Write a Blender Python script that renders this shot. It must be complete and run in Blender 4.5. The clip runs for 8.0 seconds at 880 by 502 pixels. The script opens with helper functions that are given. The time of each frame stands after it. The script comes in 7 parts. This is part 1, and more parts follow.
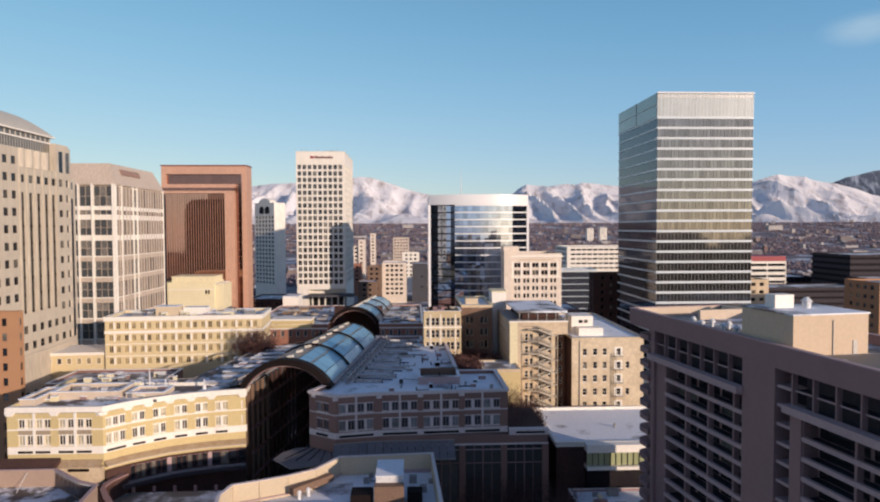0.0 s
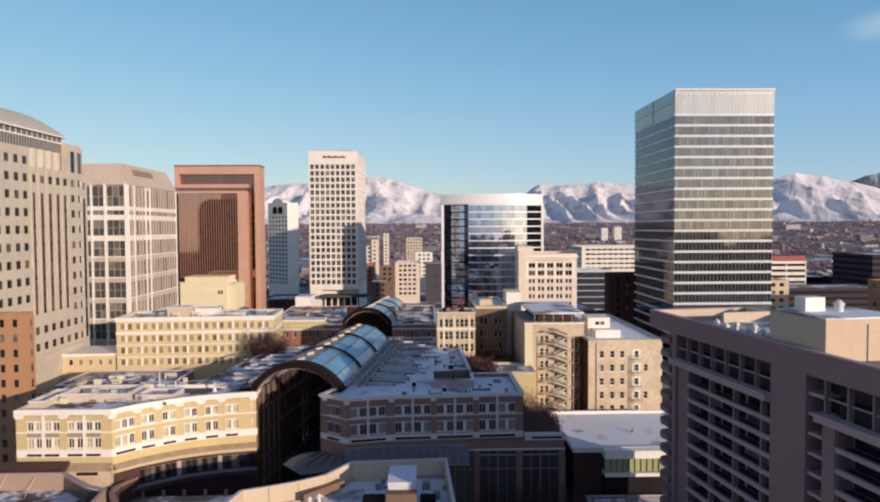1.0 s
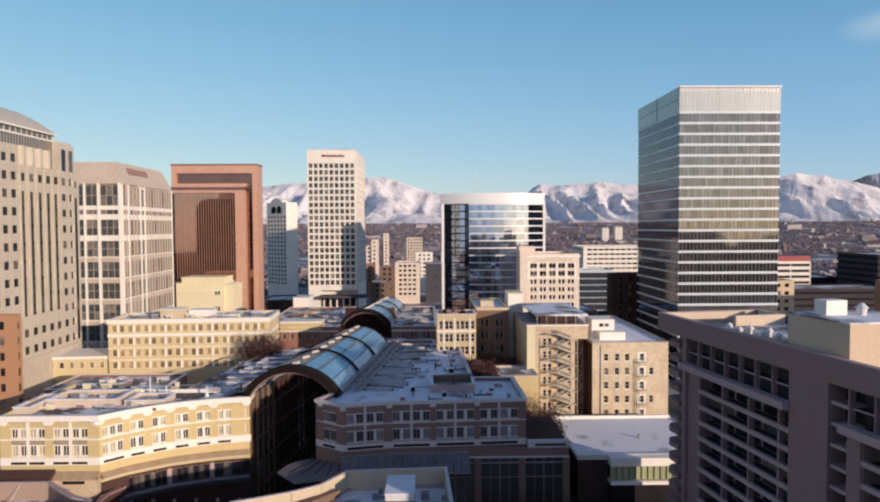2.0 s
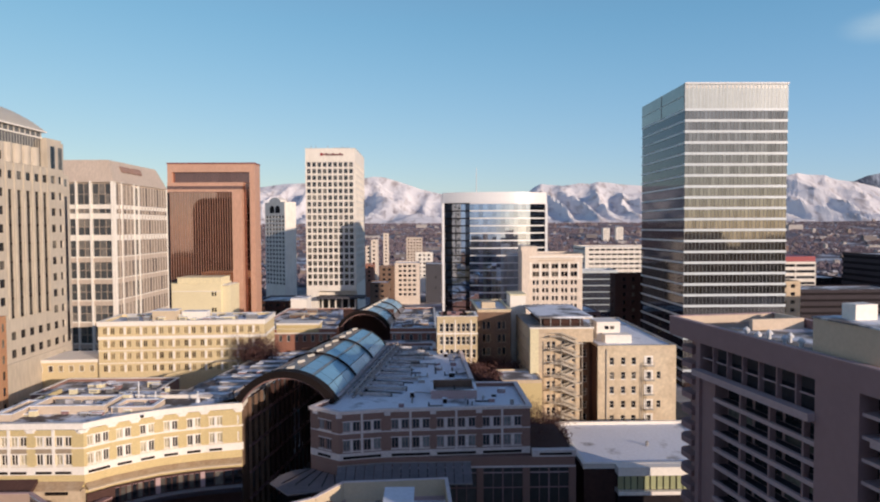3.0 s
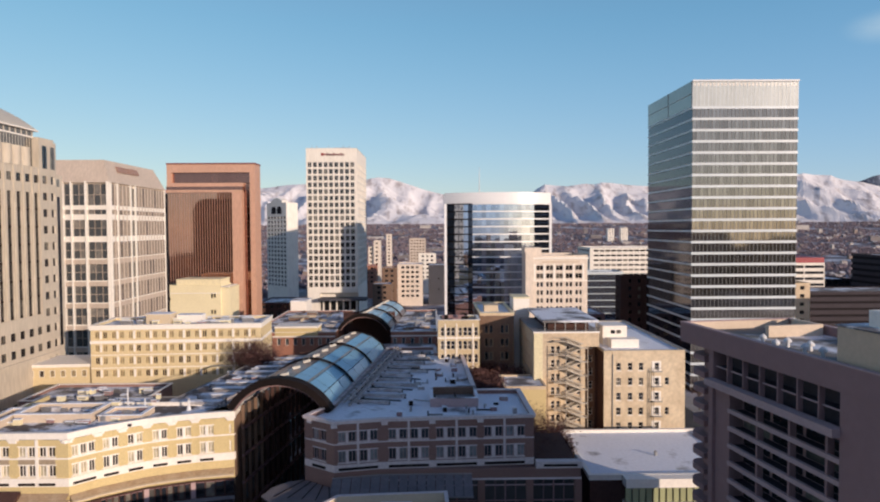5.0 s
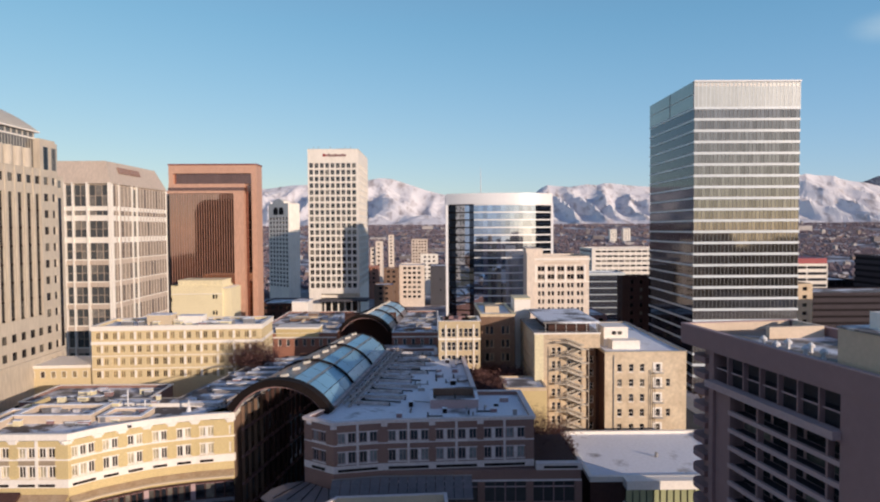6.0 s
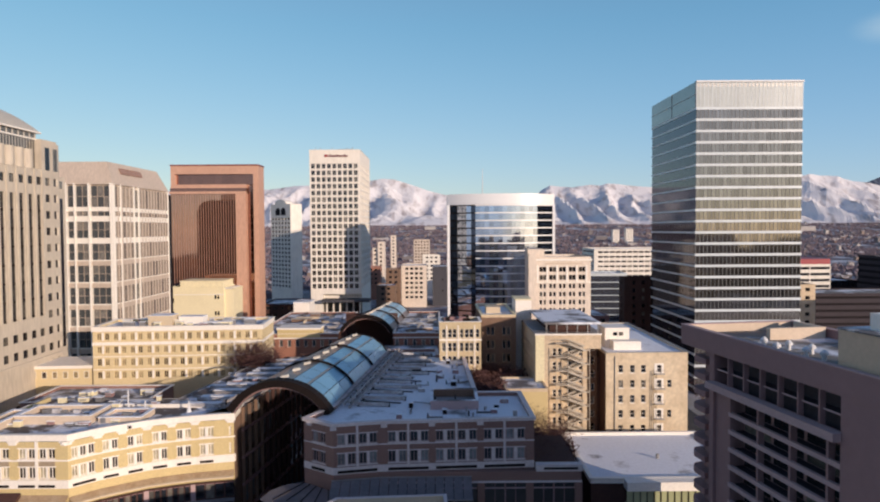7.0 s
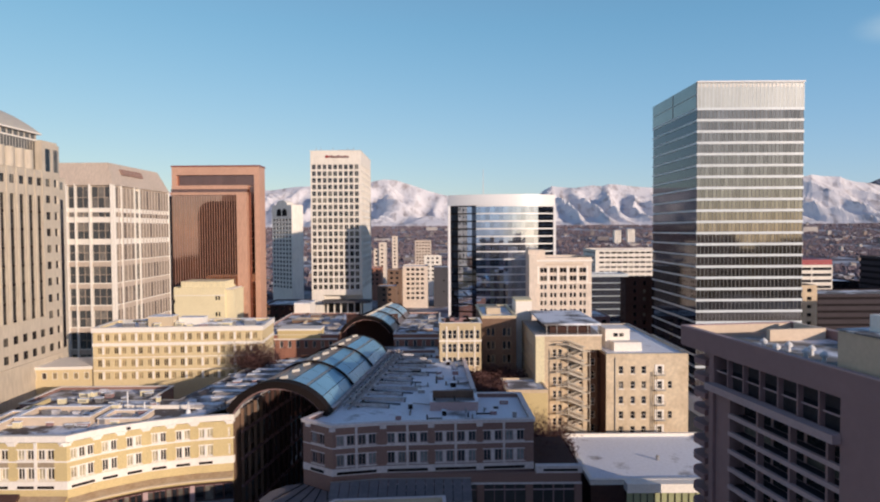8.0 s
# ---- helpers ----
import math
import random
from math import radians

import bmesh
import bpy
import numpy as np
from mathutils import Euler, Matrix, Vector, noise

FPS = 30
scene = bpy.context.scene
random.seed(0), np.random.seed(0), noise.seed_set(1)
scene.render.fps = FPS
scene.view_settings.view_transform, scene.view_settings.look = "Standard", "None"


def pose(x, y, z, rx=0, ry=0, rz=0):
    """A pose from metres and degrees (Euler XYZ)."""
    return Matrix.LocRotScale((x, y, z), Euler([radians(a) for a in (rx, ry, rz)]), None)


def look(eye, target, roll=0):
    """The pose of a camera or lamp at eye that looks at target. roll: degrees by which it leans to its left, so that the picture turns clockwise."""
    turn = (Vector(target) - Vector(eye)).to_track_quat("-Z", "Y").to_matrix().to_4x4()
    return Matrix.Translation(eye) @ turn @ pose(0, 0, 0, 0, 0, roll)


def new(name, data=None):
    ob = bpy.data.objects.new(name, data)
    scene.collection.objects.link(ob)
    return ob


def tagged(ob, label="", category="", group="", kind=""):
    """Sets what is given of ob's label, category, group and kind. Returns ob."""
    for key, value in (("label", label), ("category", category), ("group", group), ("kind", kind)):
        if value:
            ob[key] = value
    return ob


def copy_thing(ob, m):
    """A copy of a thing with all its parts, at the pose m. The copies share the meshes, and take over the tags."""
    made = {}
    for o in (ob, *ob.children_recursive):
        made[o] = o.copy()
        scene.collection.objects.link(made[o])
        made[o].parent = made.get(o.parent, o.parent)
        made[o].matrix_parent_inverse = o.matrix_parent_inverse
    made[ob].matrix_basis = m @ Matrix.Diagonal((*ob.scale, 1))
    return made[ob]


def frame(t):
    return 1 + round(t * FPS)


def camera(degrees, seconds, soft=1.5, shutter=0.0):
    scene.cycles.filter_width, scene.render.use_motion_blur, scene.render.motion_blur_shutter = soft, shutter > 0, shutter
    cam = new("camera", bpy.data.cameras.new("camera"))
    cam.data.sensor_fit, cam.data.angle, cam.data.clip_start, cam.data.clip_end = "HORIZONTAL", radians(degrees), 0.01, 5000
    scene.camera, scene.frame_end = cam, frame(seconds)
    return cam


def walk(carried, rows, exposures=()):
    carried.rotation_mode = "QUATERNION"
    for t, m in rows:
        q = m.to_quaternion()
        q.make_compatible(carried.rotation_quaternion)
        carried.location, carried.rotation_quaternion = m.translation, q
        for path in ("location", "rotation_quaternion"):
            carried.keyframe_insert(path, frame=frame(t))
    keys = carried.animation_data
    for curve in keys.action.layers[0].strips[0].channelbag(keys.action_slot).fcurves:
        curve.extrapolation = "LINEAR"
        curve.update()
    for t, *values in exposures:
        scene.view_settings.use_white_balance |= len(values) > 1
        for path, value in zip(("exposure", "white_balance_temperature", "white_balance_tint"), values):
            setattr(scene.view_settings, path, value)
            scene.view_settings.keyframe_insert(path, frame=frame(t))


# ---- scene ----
cam = camera(69.1, 8.0, soft=2.1)
PATH = [
    (0, (-0.69, 2.02, 64.00), (3.44, 101.87, 60.30), -0.21),
    (0.5, (-0.68, 3.41, 63.92), (2.06, 103.31, 60.24), -0.24),
    (1, (-0.64, 5.12, 64.01), (1.42, 105.03, 60.29), -0.29),
    (1.5, (-0.48, 7.34, 63.95), (1.52, 107.25, 60.23), -0.31),
    (3, (-0.35, 15.14, 63.69), (1.62, 115.05, 59.98), -0.28),
    (3.5, (-0.23, 17.97, 63.58), (1.72, 117.88, 59.88), -0.28),
    (4, (0.00, 19.50, 63.68), (1.80, 119.42, 59.98), -0.30),
    (4.5, (0.30, 19.95, 63.75), (1.85, 119.87, 60.09), -0.31),
    (6, (1.05, 20.35, 63.85), (2.00, 120.28, 60.36), -0.33),
    (6.5, (1.30, 20.45, 63.87), (2.03, 120.39, 60.42), -0.33),
    (7, (1.55, 20.55, 63.89), (2.08, 120.49, 60.48), -0.34),
    (7.5, (1.78, 20.65, 63.91), (2.15, 120.59, 60.56), -0.35),
    (8, (2.00, 20.75, 63.93), (2.26, 120.70, 60.63), -0.36),
]
walk(cam, [(t, look(eye, target, roll)) for t, eye, target, roll in PATH], exposures=[(0, 0.06, 6500, 25), (8, 0.06, 6500, 25)])

# ---- light ----
SUN_TURN = radians(137.0)
SUN_HEIGHT = radians(10.5)
world = bpy.data.worlds.new("sky")
scene.world = world
world.use_nodes = True
wn = world.node_tree.nodes
sky = wn.new("ShaderNodeTexSky")
sky.sky_type = "NISHITA"
sky.sun_disc = False
sky.sun_elevation = SUN_HEIGHT
sky.sun_rotation = SUN_TURN
sky.altitude = 1300
sky.air_density, sky.dust_density, sky.ozone_density = 1.0, 0.1, 2.15
around = wn.new("ShaderNodeTexCoord")
haze = wn.new("ShaderNodeMix")
haze.data_type = "RGBA"
air = wn.new("ShaderNodeMix")
air.data_type = "RGBA"
low_air, high_air = wn.new("ShaderNodeMix"), wn.new("ShaderNodeMix")
for tone, left, right in ((low_air, (2.95, 3.25, 2.0, 1), (2.15, 3.4, 4.2, 1)), (high_air, (0.7, 3.75, 3.1, 1), (0.7, 3.75, 5.2, 1))):
    tone.data_type = "RGBA"
    tone.inputs["A"].default_value, tone.inputs["B"].default_value = left, right
    world.node_tree.links.new(tone.outputs["Result"], air.inputs["A" if tone == low_air else "B"])
height = wn.new("ShaderNodeSeparateXYZ")
thin = wn.new("ShaderNodeMapRange")
thin.inputs["From Max"].default_value = 0.6
thin.inputs["To Min"].default_value, thin.inputs["To Max"].default_value = 0.62, 0.0
world.node_tree.links.new(around.outputs["Generated"], height.inputs["Vector"])
world.node_tree.links.new(height.outputs["Z"], thin.inputs["Value"])
world.node_tree.links.new(thin.outputs["Result"], haze.inputs["Factor"])
turn = wn.new("ShaderNodeMapRange")
turn.inputs["From Min"].default_value, turn.inputs["From Max"].default_value = -0.5, 0.55
world.node_tree.links.new(height.outputs["X"], turn.inputs["Value"])
for tone in (low_air, high_air):
    world.node_tree.links.new(turn.outputs["Result"], tone.inputs["Factor"])
lift = wn.new("ShaderNodeMapRange")
lift.inputs["From Max"].default_value = 0.3
world.node_tree.links.new(height.outputs["Z"], lift.inputs["Value"])
world.node_tree.links.new(lift.outputs["Result"], air.inputs["Factor"])
# the haze glows warm towards the low sun
towards = wn.new("ShaderNodeVectorMath")
towards.operation = "DOT_PRODUCT"
towards.inputs[1].default_value = (math.sin(SUN_TURN), math.cos(SUN_TURN), 0.1)
glow = wn.new("ShaderNodeMapRange")
glow.inputs["From Min"].default_value, glow.inputs["From Max"].default_value = 0.75, 1.0
warm = wn.new("ShaderNodeMix")
warm.data_type = "RGBA"
warm.inputs["B"].default_value = (8.0, 6.6, 4.2, 1)
world.node_tree.links.new(around.outputs["Generated"], towards.inputs[0])
world.node_tree.links.new(towards.outputs["Value"], glow.inputs["Value"])
world.node_tree.links.new(glow.outputs["Result"], warm.inputs["Factor"])
# lavender tint added to the unseen sky behind the walk, to colour the shade
behind = wn.new("ShaderNodeMapRange")
behind.inputs["From Min"].default_value, behind.inputs["From Max"].default_value = 0.15, -0.45
lavender = wn.new("ShaderNodeMix")
lavender.data_type = "RGBA"
lavender.inputs["B"].default_value = (2.2, 3.1, 4.0, 1)
world.node_tree.links.new(height.outputs["Y"], behind.inputs["Value"])
world.node_tree.links.new(behind.outputs["Result"], lavender.inputs["Factor"])
world.node_tree.links.new(air.outputs["Result"], lavender.inputs["A"])
world.node_tree.links.new(lavender.outputs["Result"], warm.inputs["A"])
world.node_tree.links.new(warm.outputs["Result"], haze.inputs["B"])
world.node_tree.links.new(sky.outputs["Color"], haze.inputs["A"])
near_cloud = wn.new("ShaderNodeVectorMath")
near_cloud.operation = "SUBTRACT"
near_cloud.inputs[1].default_value = (0.566, 0.786, 0.247)
flat = wn.new("ShaderNodeVectorMath")
flat.operation = "MULTIPLY"
flat.inputs[1].default_value = (1, 1, 2.4)
far = wn.new("ShaderNodeVectorMath")
far.operation = "LENGTH"
spread = wn.new("ShaderNodeMapRange")
spread.interpolation_type = "SMOOTHSTEP"
spread.inputs["From Min"].default_value, spread.inputs["From Max"].default_value = 0.06, 0.0
spread.inputs["To Max"].default_value = 0.85
wisps = wn.new("ShaderNodeTexNoise")
wisps.inputs["Scale"].default_value = 14
wisps.inputs["Detail"].default_value = 7
stretch = wn.new("ShaderNodeVectorMath")
stretch.operation = "MULTIPLY"
stretch.inputs[1].default_value = (1, 1, 3.0)
veil = wn.new("ShaderNodeMath")
veil.operation = "MULTIPLY"
cloud = wn.new("ShaderNodeMix")
cloud.data_type = "RGBA"
cloud.inputs["B"].default_value = (3.4, 4.6, 4.7, 1)
world_link = world.node_tree.links.new
world_link(around.outputs["Generated"], near_cloud.inputs[0])
world_link(near_cloud.outputs["Vector"], flat.inputs[0])
world_link(flat.outputs["Vector"], far.inputs[0])
world_link(far.outputs["Value"], spread.inputs["Value"])
world_link(around.outputs["Generated"], stretch.inputs[0])
world_link(stretch.outputs["Vector"], wisps.inputs["Vector"])
world_link(spread.outputs["Result"], veil.inputs[0])
world_link(wisps.outputs["Fac"], veil.inputs[1])
world_link(veil.outputs["Value"], cloud.inputs["Factor"])
world_link(haze.outputs["Result"], cloud.inputs["A"])
world_link(cloud.outputs["Result"], wn["Background"].inputs["Color"])
wn["Background"].inputs["Strength"].default_value = 0.15

sun_data = bpy.data.lights.new("sun", "SUN")
sun_data.energy = 4.0
sun_data.angle = radians(0.5)
sun_data.color = (0.97, 0.84, 0.625)
sun = new("sun", sun_data)
to_sun = Vector((math.sin(SUN_TURN) * math.cos(SUN_HEIGHT), math.cos(SUN_TURN) * math.cos(SUN_HEIGHT), math.sin(SUN_HEIGHT)))
sun.matrix_world = look(to_sun * 500, (0, 0, 0))


# ---- materials ----
def material(name, color, rough=0.7, metal=0.0, second=None, scale=0.15, amount=0.5, fine=2.0, fine_amount=0.12, bump=0.0, per_object=0.0, spec=0.5, streak=0.0):
    """A surface with broad stains towards a second colour, fine grain and, at will, relief, streaks and object-to-object change."""
    m = bpy.data.materials.new(name)
    m.use_nodes = True
    n, link = m.node_tree.nodes, m.node_tree.links.new
    b = n["Principled BSDF"]
    b.inputs["Roughness"].default_value = rough
    b.inputs["Metallic"].default_value = metal
    b.inputs["Specular IOR Level"].default_value = spec
    second = second or tuple(c * 0.7 for c in color)
    geo = n.new("ShaderNodeNewGeometry")
    big = n.new("ShaderNodeTexNoise")
    big.inputs["Scale"].default_value = scale
    big.inputs["Detail"].default_value = 6
    link(geo.outputs["Position"], big.inputs["Vector"])
    ramp = n.new("ShaderNodeMapRange")
    ramp.inputs["From Min"].default_value, ramp.inputs["From Max"].default_value = 0.42, 0.68
    ramp.inputs["To Max"].default_value = amount
    link(big.outputs["Fac"], ramp.inputs["Value"])
    mix = n.new("ShaderNodeMix")
    mix.data_type = "RGBA"
    mix.inputs["A"].default_value = (*color, 1)
    mix.inputs["B"].default_value = (*second, 1)
    link(ramp.outputs["Result"], mix.inputs["Factor"])
    last = mix.outputs["Result"]
    small = n.new("ShaderNodeTexNoise")
    small.inputs["Scale"].default_value = fine
    small.inputs["Detail"].default_value = 4
    if streak:
        squash = n.new("ShaderNodeVectorMath")
        squash.operation = "MULTIPLY"
        squash.inputs[1].default_value = (1, 1, streak)
        link(geo.outputs["Position"], squash.inputs[0])
        link(squash.outputs["Vector"], small.inputs["Vector"])
    else:
        link(geo.outputs["Position"], small.inputs["Vector"])
    grain = n.new("ShaderNodeMapRange")
    grain.inputs["From Min"].default_value, grain.inputs["From Max"].default_value = 0.3, 0.7
    grain.inputs["To Min"].default_value, grain.inputs["To Max"].default_value = 1 - fine_amount, 1 + fine_amount
    link(small.outputs["Fac"], grain.inputs["Value"])
    shade = n.new("ShaderNodeVectorMath")
    shade.operation = "SCALE"
    link(last, shade.inputs[0])
    link(grain.outputs["Result"], shade.inputs["Scale"])
    last = shade.outputs["Vector"]
    if per_object:
        info = n.new("ShaderNodeObjectInfo")
        vary = n.new("ShaderNodeMapRange")
        vary.inputs["To Min"].default_value, vary.inputs["To Max"].default_value = 1 - per_object, 1 + per_object
        link(info.outputs["Random"], vary.inputs["Value"])
        tint = n.new("ShaderNodeVectorMath")
        tint.operation = "SCALE"
        link(last, tint.inputs[0])
        link(vary.outputs["Result"], tint.inputs["Scale"])
        last = tint.outputs["Vector"]
    link(last, b.inputs["Base Color"])
    if bump:
        relief = n.new("ShaderNodeBump")
        relief.inputs["Strength"].default_value = bump
        relief.inputs["Distance"].default_value = 0.1
        link(small.outputs["Fac"], relief.inputs["Height"])
        link(relief.outputs["Normal"], b.inputs["Normal"])
    return m


def window_glass(name, dark, pale, share, rough=0.06, tint=0.4):
    """Dark reflecting panes, of which a share shows pale blinds, pane by pane."""
    m = bpy.data.materials.new(name)
    m.use_nodes = True
    n, link = m.node_tree.nodes, m.node_tree.links.new
    b = n["Principled BSDF"]
    b.inputs["Roughness"].default_value = rough
    b.inputs["Specular IOR Level"].default_value = tint + 0.4
    info = n.new("ShaderNodeObjectInfo")
    pick = n.new("ShaderNodeMapRange")
    pick.inputs["From Min"].default_value, pick.inputs["From Max"].default_value = 1 - share - 0.08, 1 - share + 0.08
    link(info.outputs["Random"], pick.inputs["Value"])
    geo = n.new("ShaderNodeNewGeometry")
    noise_node = n.new("ShaderNodeTexNoise")
    noise_node.inputs["Scale"].default_value = 0.9
    link(geo.outputs["Position"], noise_node.inputs["Vector"])
    vary = n.new("ShaderNodeMath")
    vary.operation = "MULTIPLY"
    link(pick.outputs["Result"], vary.inputs[0])
    link(noise_node.outputs["Fac"], vary.inputs[1])
    mix = n.new("ShaderNodeMix")
    mix.data_type = "RGBA"
    mix.inputs["A"].default_value = (*dark, 1)
    mix.inputs["B"].default_value = (*pale, 1)
    link(vary.outputs["Value"], mix.inputs["Factor"])
    link(mix.outputs["Result"], b.inputs["Base Color"])
    return m


def mirror_glass(name, color, rough=0.04, metal=0.9, wave=0.0, per_object=0.12):
    """Coated curtain-wall glass: it mirrors its surroundings, slightly uneven from pane to pane."""
    m = material(name, color, rough, metal, scale=0.05, amount=0.25, fine=0.4, fine_amount=0.06, per_object=per_object)
    if wave:
        n, link = m.node_tree.nodes, m.node_tree.links.new
        swell = n.new("ShaderNodeTexNoise")
        swell.inputs["Scale"].default_value = 0.35
        link(n["Geometry"].outputs["Position"], swell.inputs["Vector"])
        relief = n.new("ShaderNodeBump")
        relief.inputs["Strength"].default_value = wave
        relief.inputs["Distance"].default_value = 0.05
        link(swell.outputs["Fac"], relief.inputs["Height"])
        link(relief.outputs["Normal"], n["Principled BSDF"].inputs["Normal"])
    return m


def snowy(name, under, cover=0.5, scale=0.12, blend=0.06, snow=(0.80, 0.82, 0.86)):
    """Snow lying in patches on a roof or on the ground; cover 0 to 1."""
    m = bpy.data.materials.new(name)
    m.use_nodes = True
    n, link = m.node_tree.nodes, m.node_tree.links.new
    b = n["Principled BSDF"]
    geo = n.new("ShaderNodeNewGeometry")
    big = n.new("ShaderNodeTexNoise")
    big.inputs["Scale"].default_value = scale
    big.inputs["Detail"].default_value = 8
    big.inputs["Roughness"].default_value = 0.62
    link(geo.outputs["Position"], big.inputs["Vector"])
    ramp = n.new("ShaderNodeMapRange")
    edge = 0.68 - 0.36 * cover
    ramp.inputs["From Min"].default_value, ramp.inputs["From Max"].default_value = edge - blend, edge + blend
    link(big.outputs["Fac"], ramp.inputs["Value"])
    mix = n.new("ShaderNodeMix")
    mix.data_type = "RGBA"
    mix.inputs["A"].default_value = (*under, 1)
    mix.inputs["B"].default_value = (*snow, 1)
    link(ramp.outputs["Result"], mix.inputs["Factor"])
    small = n.new("ShaderNodeTexNoise")
    small.inputs["Scale"].default_value = 1.6
    small.inputs["Detail"].default_value = 5
    link(geo.outputs["Position"], small.inputs["Vector"])
    grain = n.new("ShaderNodeMapRange")
    grain.inputs["To Min"].default_value, grain.inputs["To Max"].default_value = 0.82, 1.12
    link(small.outputs["Fac"], grain.inputs["Value"])
    shade = n.new("ShaderNodeVectorMath")
    shade.operation = "SCALE"
    link(mix.outputs["Result"], shade.inputs[0])
    link(grain.outputs["Result"], shade.inputs["Scale"])
    link(shade.outputs["Vector"], b.inputs["Base Color"])
    b.inputs["Roughness"].default_value = 0.75
    relief = n.new("ShaderNodeBump")
    relief.inputs["Strength"].default_value = 0.4
    relief.inputs["Distance"].default_value = 0.15
    link(ramp.outputs["Result"], relief.inputs["Height"])
    link(relief.outputs["Normal"], b.inputs["Normal"])
    return m


SNOW = snowy("snow_roof", (0.16, 0.15, 0.15), 0.62)
SNOW_THIN = snowy("thin_snow_roof", (0.19, 0.17, 0.15), 0.40)
SNOW_FULL = snowy("full_snow_roof", (0.22, 0.21, 0.2), 0.86)
SNOW_WORN = snowy("worn_snow_roof", (0.11, 0.085, 0.075), 0.5, 0.2, 0.05)
ROOF_GREY = material("roof_membrane", (0.22, 0.21, 0.20), 0.85, second=(0.36, 0.35, 0.34))
WHITE_STONE = material("white_concrete", (0.78, 0.73, 0.65), 0.75, second=(0.68, 0.63, 0.55), streak=0.1)
WHITE_TRIM = material("white_trim", (0.85, 0.80, 0.72), 0.65, second=(0.78, 0.72, 0.64), amount=0.35, fine_amount=0.06)
CREAM_PALE = material("pale_cream_stucco", (0.80, 0.71, 0.47), 0.8, second=(0.73, 0.645, 0.42))
CREAM = material("cream_stucco", (0.74, 0.66, 0.43), 0.8, second=(0.66, 0.58, 0.37))
YELLOW_PALE = material("pale_yellow_brick", (0.66, 0.535, 0.315), 0.85, second=(0.60, 0.475, 0.27), fine=5, fine_amount=0.14)
YELLOW_BRICK = material("yellow_brick", (0.60, 0.475, 0.24), 0.85, second=(0.54, 0.42, 0.21), fine=5, fine_amount=0.14)
BROWN_SPANDREL = material("brown_spandrel", (0.36, 0.28, 0.19), 0.8, second=(0.30, 0.235, 0.165))
TAN_BRICK = material("tan_brick", (0.61, 0.485, 0.335), 0.85, second=(0.48, 0.36, 0.245), scale=0.2, amount=0.6, fine=1.5, fine_amount=0.12)
ROSE_BRICK = material("rose_brick", (0.27, 0.155, 0.125), 0.85, second=(0.22, 0.12, 0.10), fine=5, fine_amount=0.16)
RED_BRICK = material("red_brick", (0.33, 0.15, 0.10), 0.85, second=(0.25, 0.11, 0.08), fine=5, fine_amount=0.18)
OLD_BRICK = material("weathered_brick", (0.66, 0.54, 0.38), 0.88, second=(0.50, 0.385, 0.255), scale=0.16, amount=0.8, fine=1.2, fine_amount=0.12)
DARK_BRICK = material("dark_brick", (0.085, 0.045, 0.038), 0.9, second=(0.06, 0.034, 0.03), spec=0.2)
BEIGE_STONE = material("beige_granite", (0.545, 0.475, 0.38), 0.7, second=(0.47, 0.405, 0.325), streak=0.15)
PINK_STONE = material("pink_beige_stone", (0.54, 0.445, 0.365), 0.7, second=(0.47, 0.385, 0.31), streak=0.15)
COPPER_STONE = material("orange_granite", (0.57, 0.335, 0.235), 0.5, second=(0.50, 0.285, 0.20), streak=0.2)
TAUPE = material("taupe_concrete", (0.312, 0.193, 0.186), 0.8, second=(0.285, 0.18, 0.176), fine=0.8, fine_amount=0.04, spec=0.2)
TAUPE_LIGHT = material("pale_concrete", (0.46, 0.33, 0.322), 0.8, second=(0.415, 0.296, 0.288), fine_amount=0.06, spec=0.25)
PANEL_WHITE = material("white_fritted_panel", (0.57, 0.63, 0.66), 0.35, second=(0.49, 0.54, 0.57), per_object=0.05)
METAL_DARK = material("dark_bronze_metal", (0.016, 0.011, 0.010), 0.7, 0.0, spec=0.12)
PENTHOUSE_RENDER = material("tan_render", (0.61, 0.475, 0.345), 0.8, second=(0.56, 0.435, 0.31), amount=0.4, fine_amount=0.05, spec=0.2)
LEFT_PARAPET = material("tan_parapet_render", (0.40, 0.29, 0.225), 0.8, second=(0.34, 0.245, 0.19), amount=0.5, fine_amount=0.05, spec=0.2)
PALE_RENDER = material("pale_render", (0.62, 0.505, 0.39), 0.8, second=(0.57, 0.465, 0.36), amount=0.4, fine_amount=0.05, spec=0.2)
WARM_RENDER = material("warm_render", (0.60, 0.49, 0.345), 0.8, second=(0.54, 0.44, 0.31), amount=0.4, fine_amount=0.05, spec=0.2)
# dark concrete, deep enough to carry painted shade as well
SHADE_DARK_CONCRETE = material("shade_dark_concrete", (0.052, 0.044, 0.052), 0.8, second=(0.04, 0.034, 0.04), spec=0.2)
SLATE = material("slate_grey_render", (0.06, 0.06, 0.072), 0.8, second=(0.05, 0.05, 0.058))
ROSE_STONE = material("rose_white_stone", (0.72, 0.62, 0.52), 0.75, second=(0.65, 0.55, 0.45), streak=0.2)
ORANGE_BRICK = material("orange_brick", (0.44, 0.23, 0.12), 0.85, second=(0.36, 0.18, 0.10), fine=5, fine_amount=0.16)
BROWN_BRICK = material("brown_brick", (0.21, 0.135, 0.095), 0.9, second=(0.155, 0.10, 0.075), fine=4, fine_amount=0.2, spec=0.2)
GLASS_SIDE = mirror_glass("shaded_side_curtain_glass", (0.054, 0.065, 0.09), 0.05, 0.85, wave=0.05, per_object=0.1)
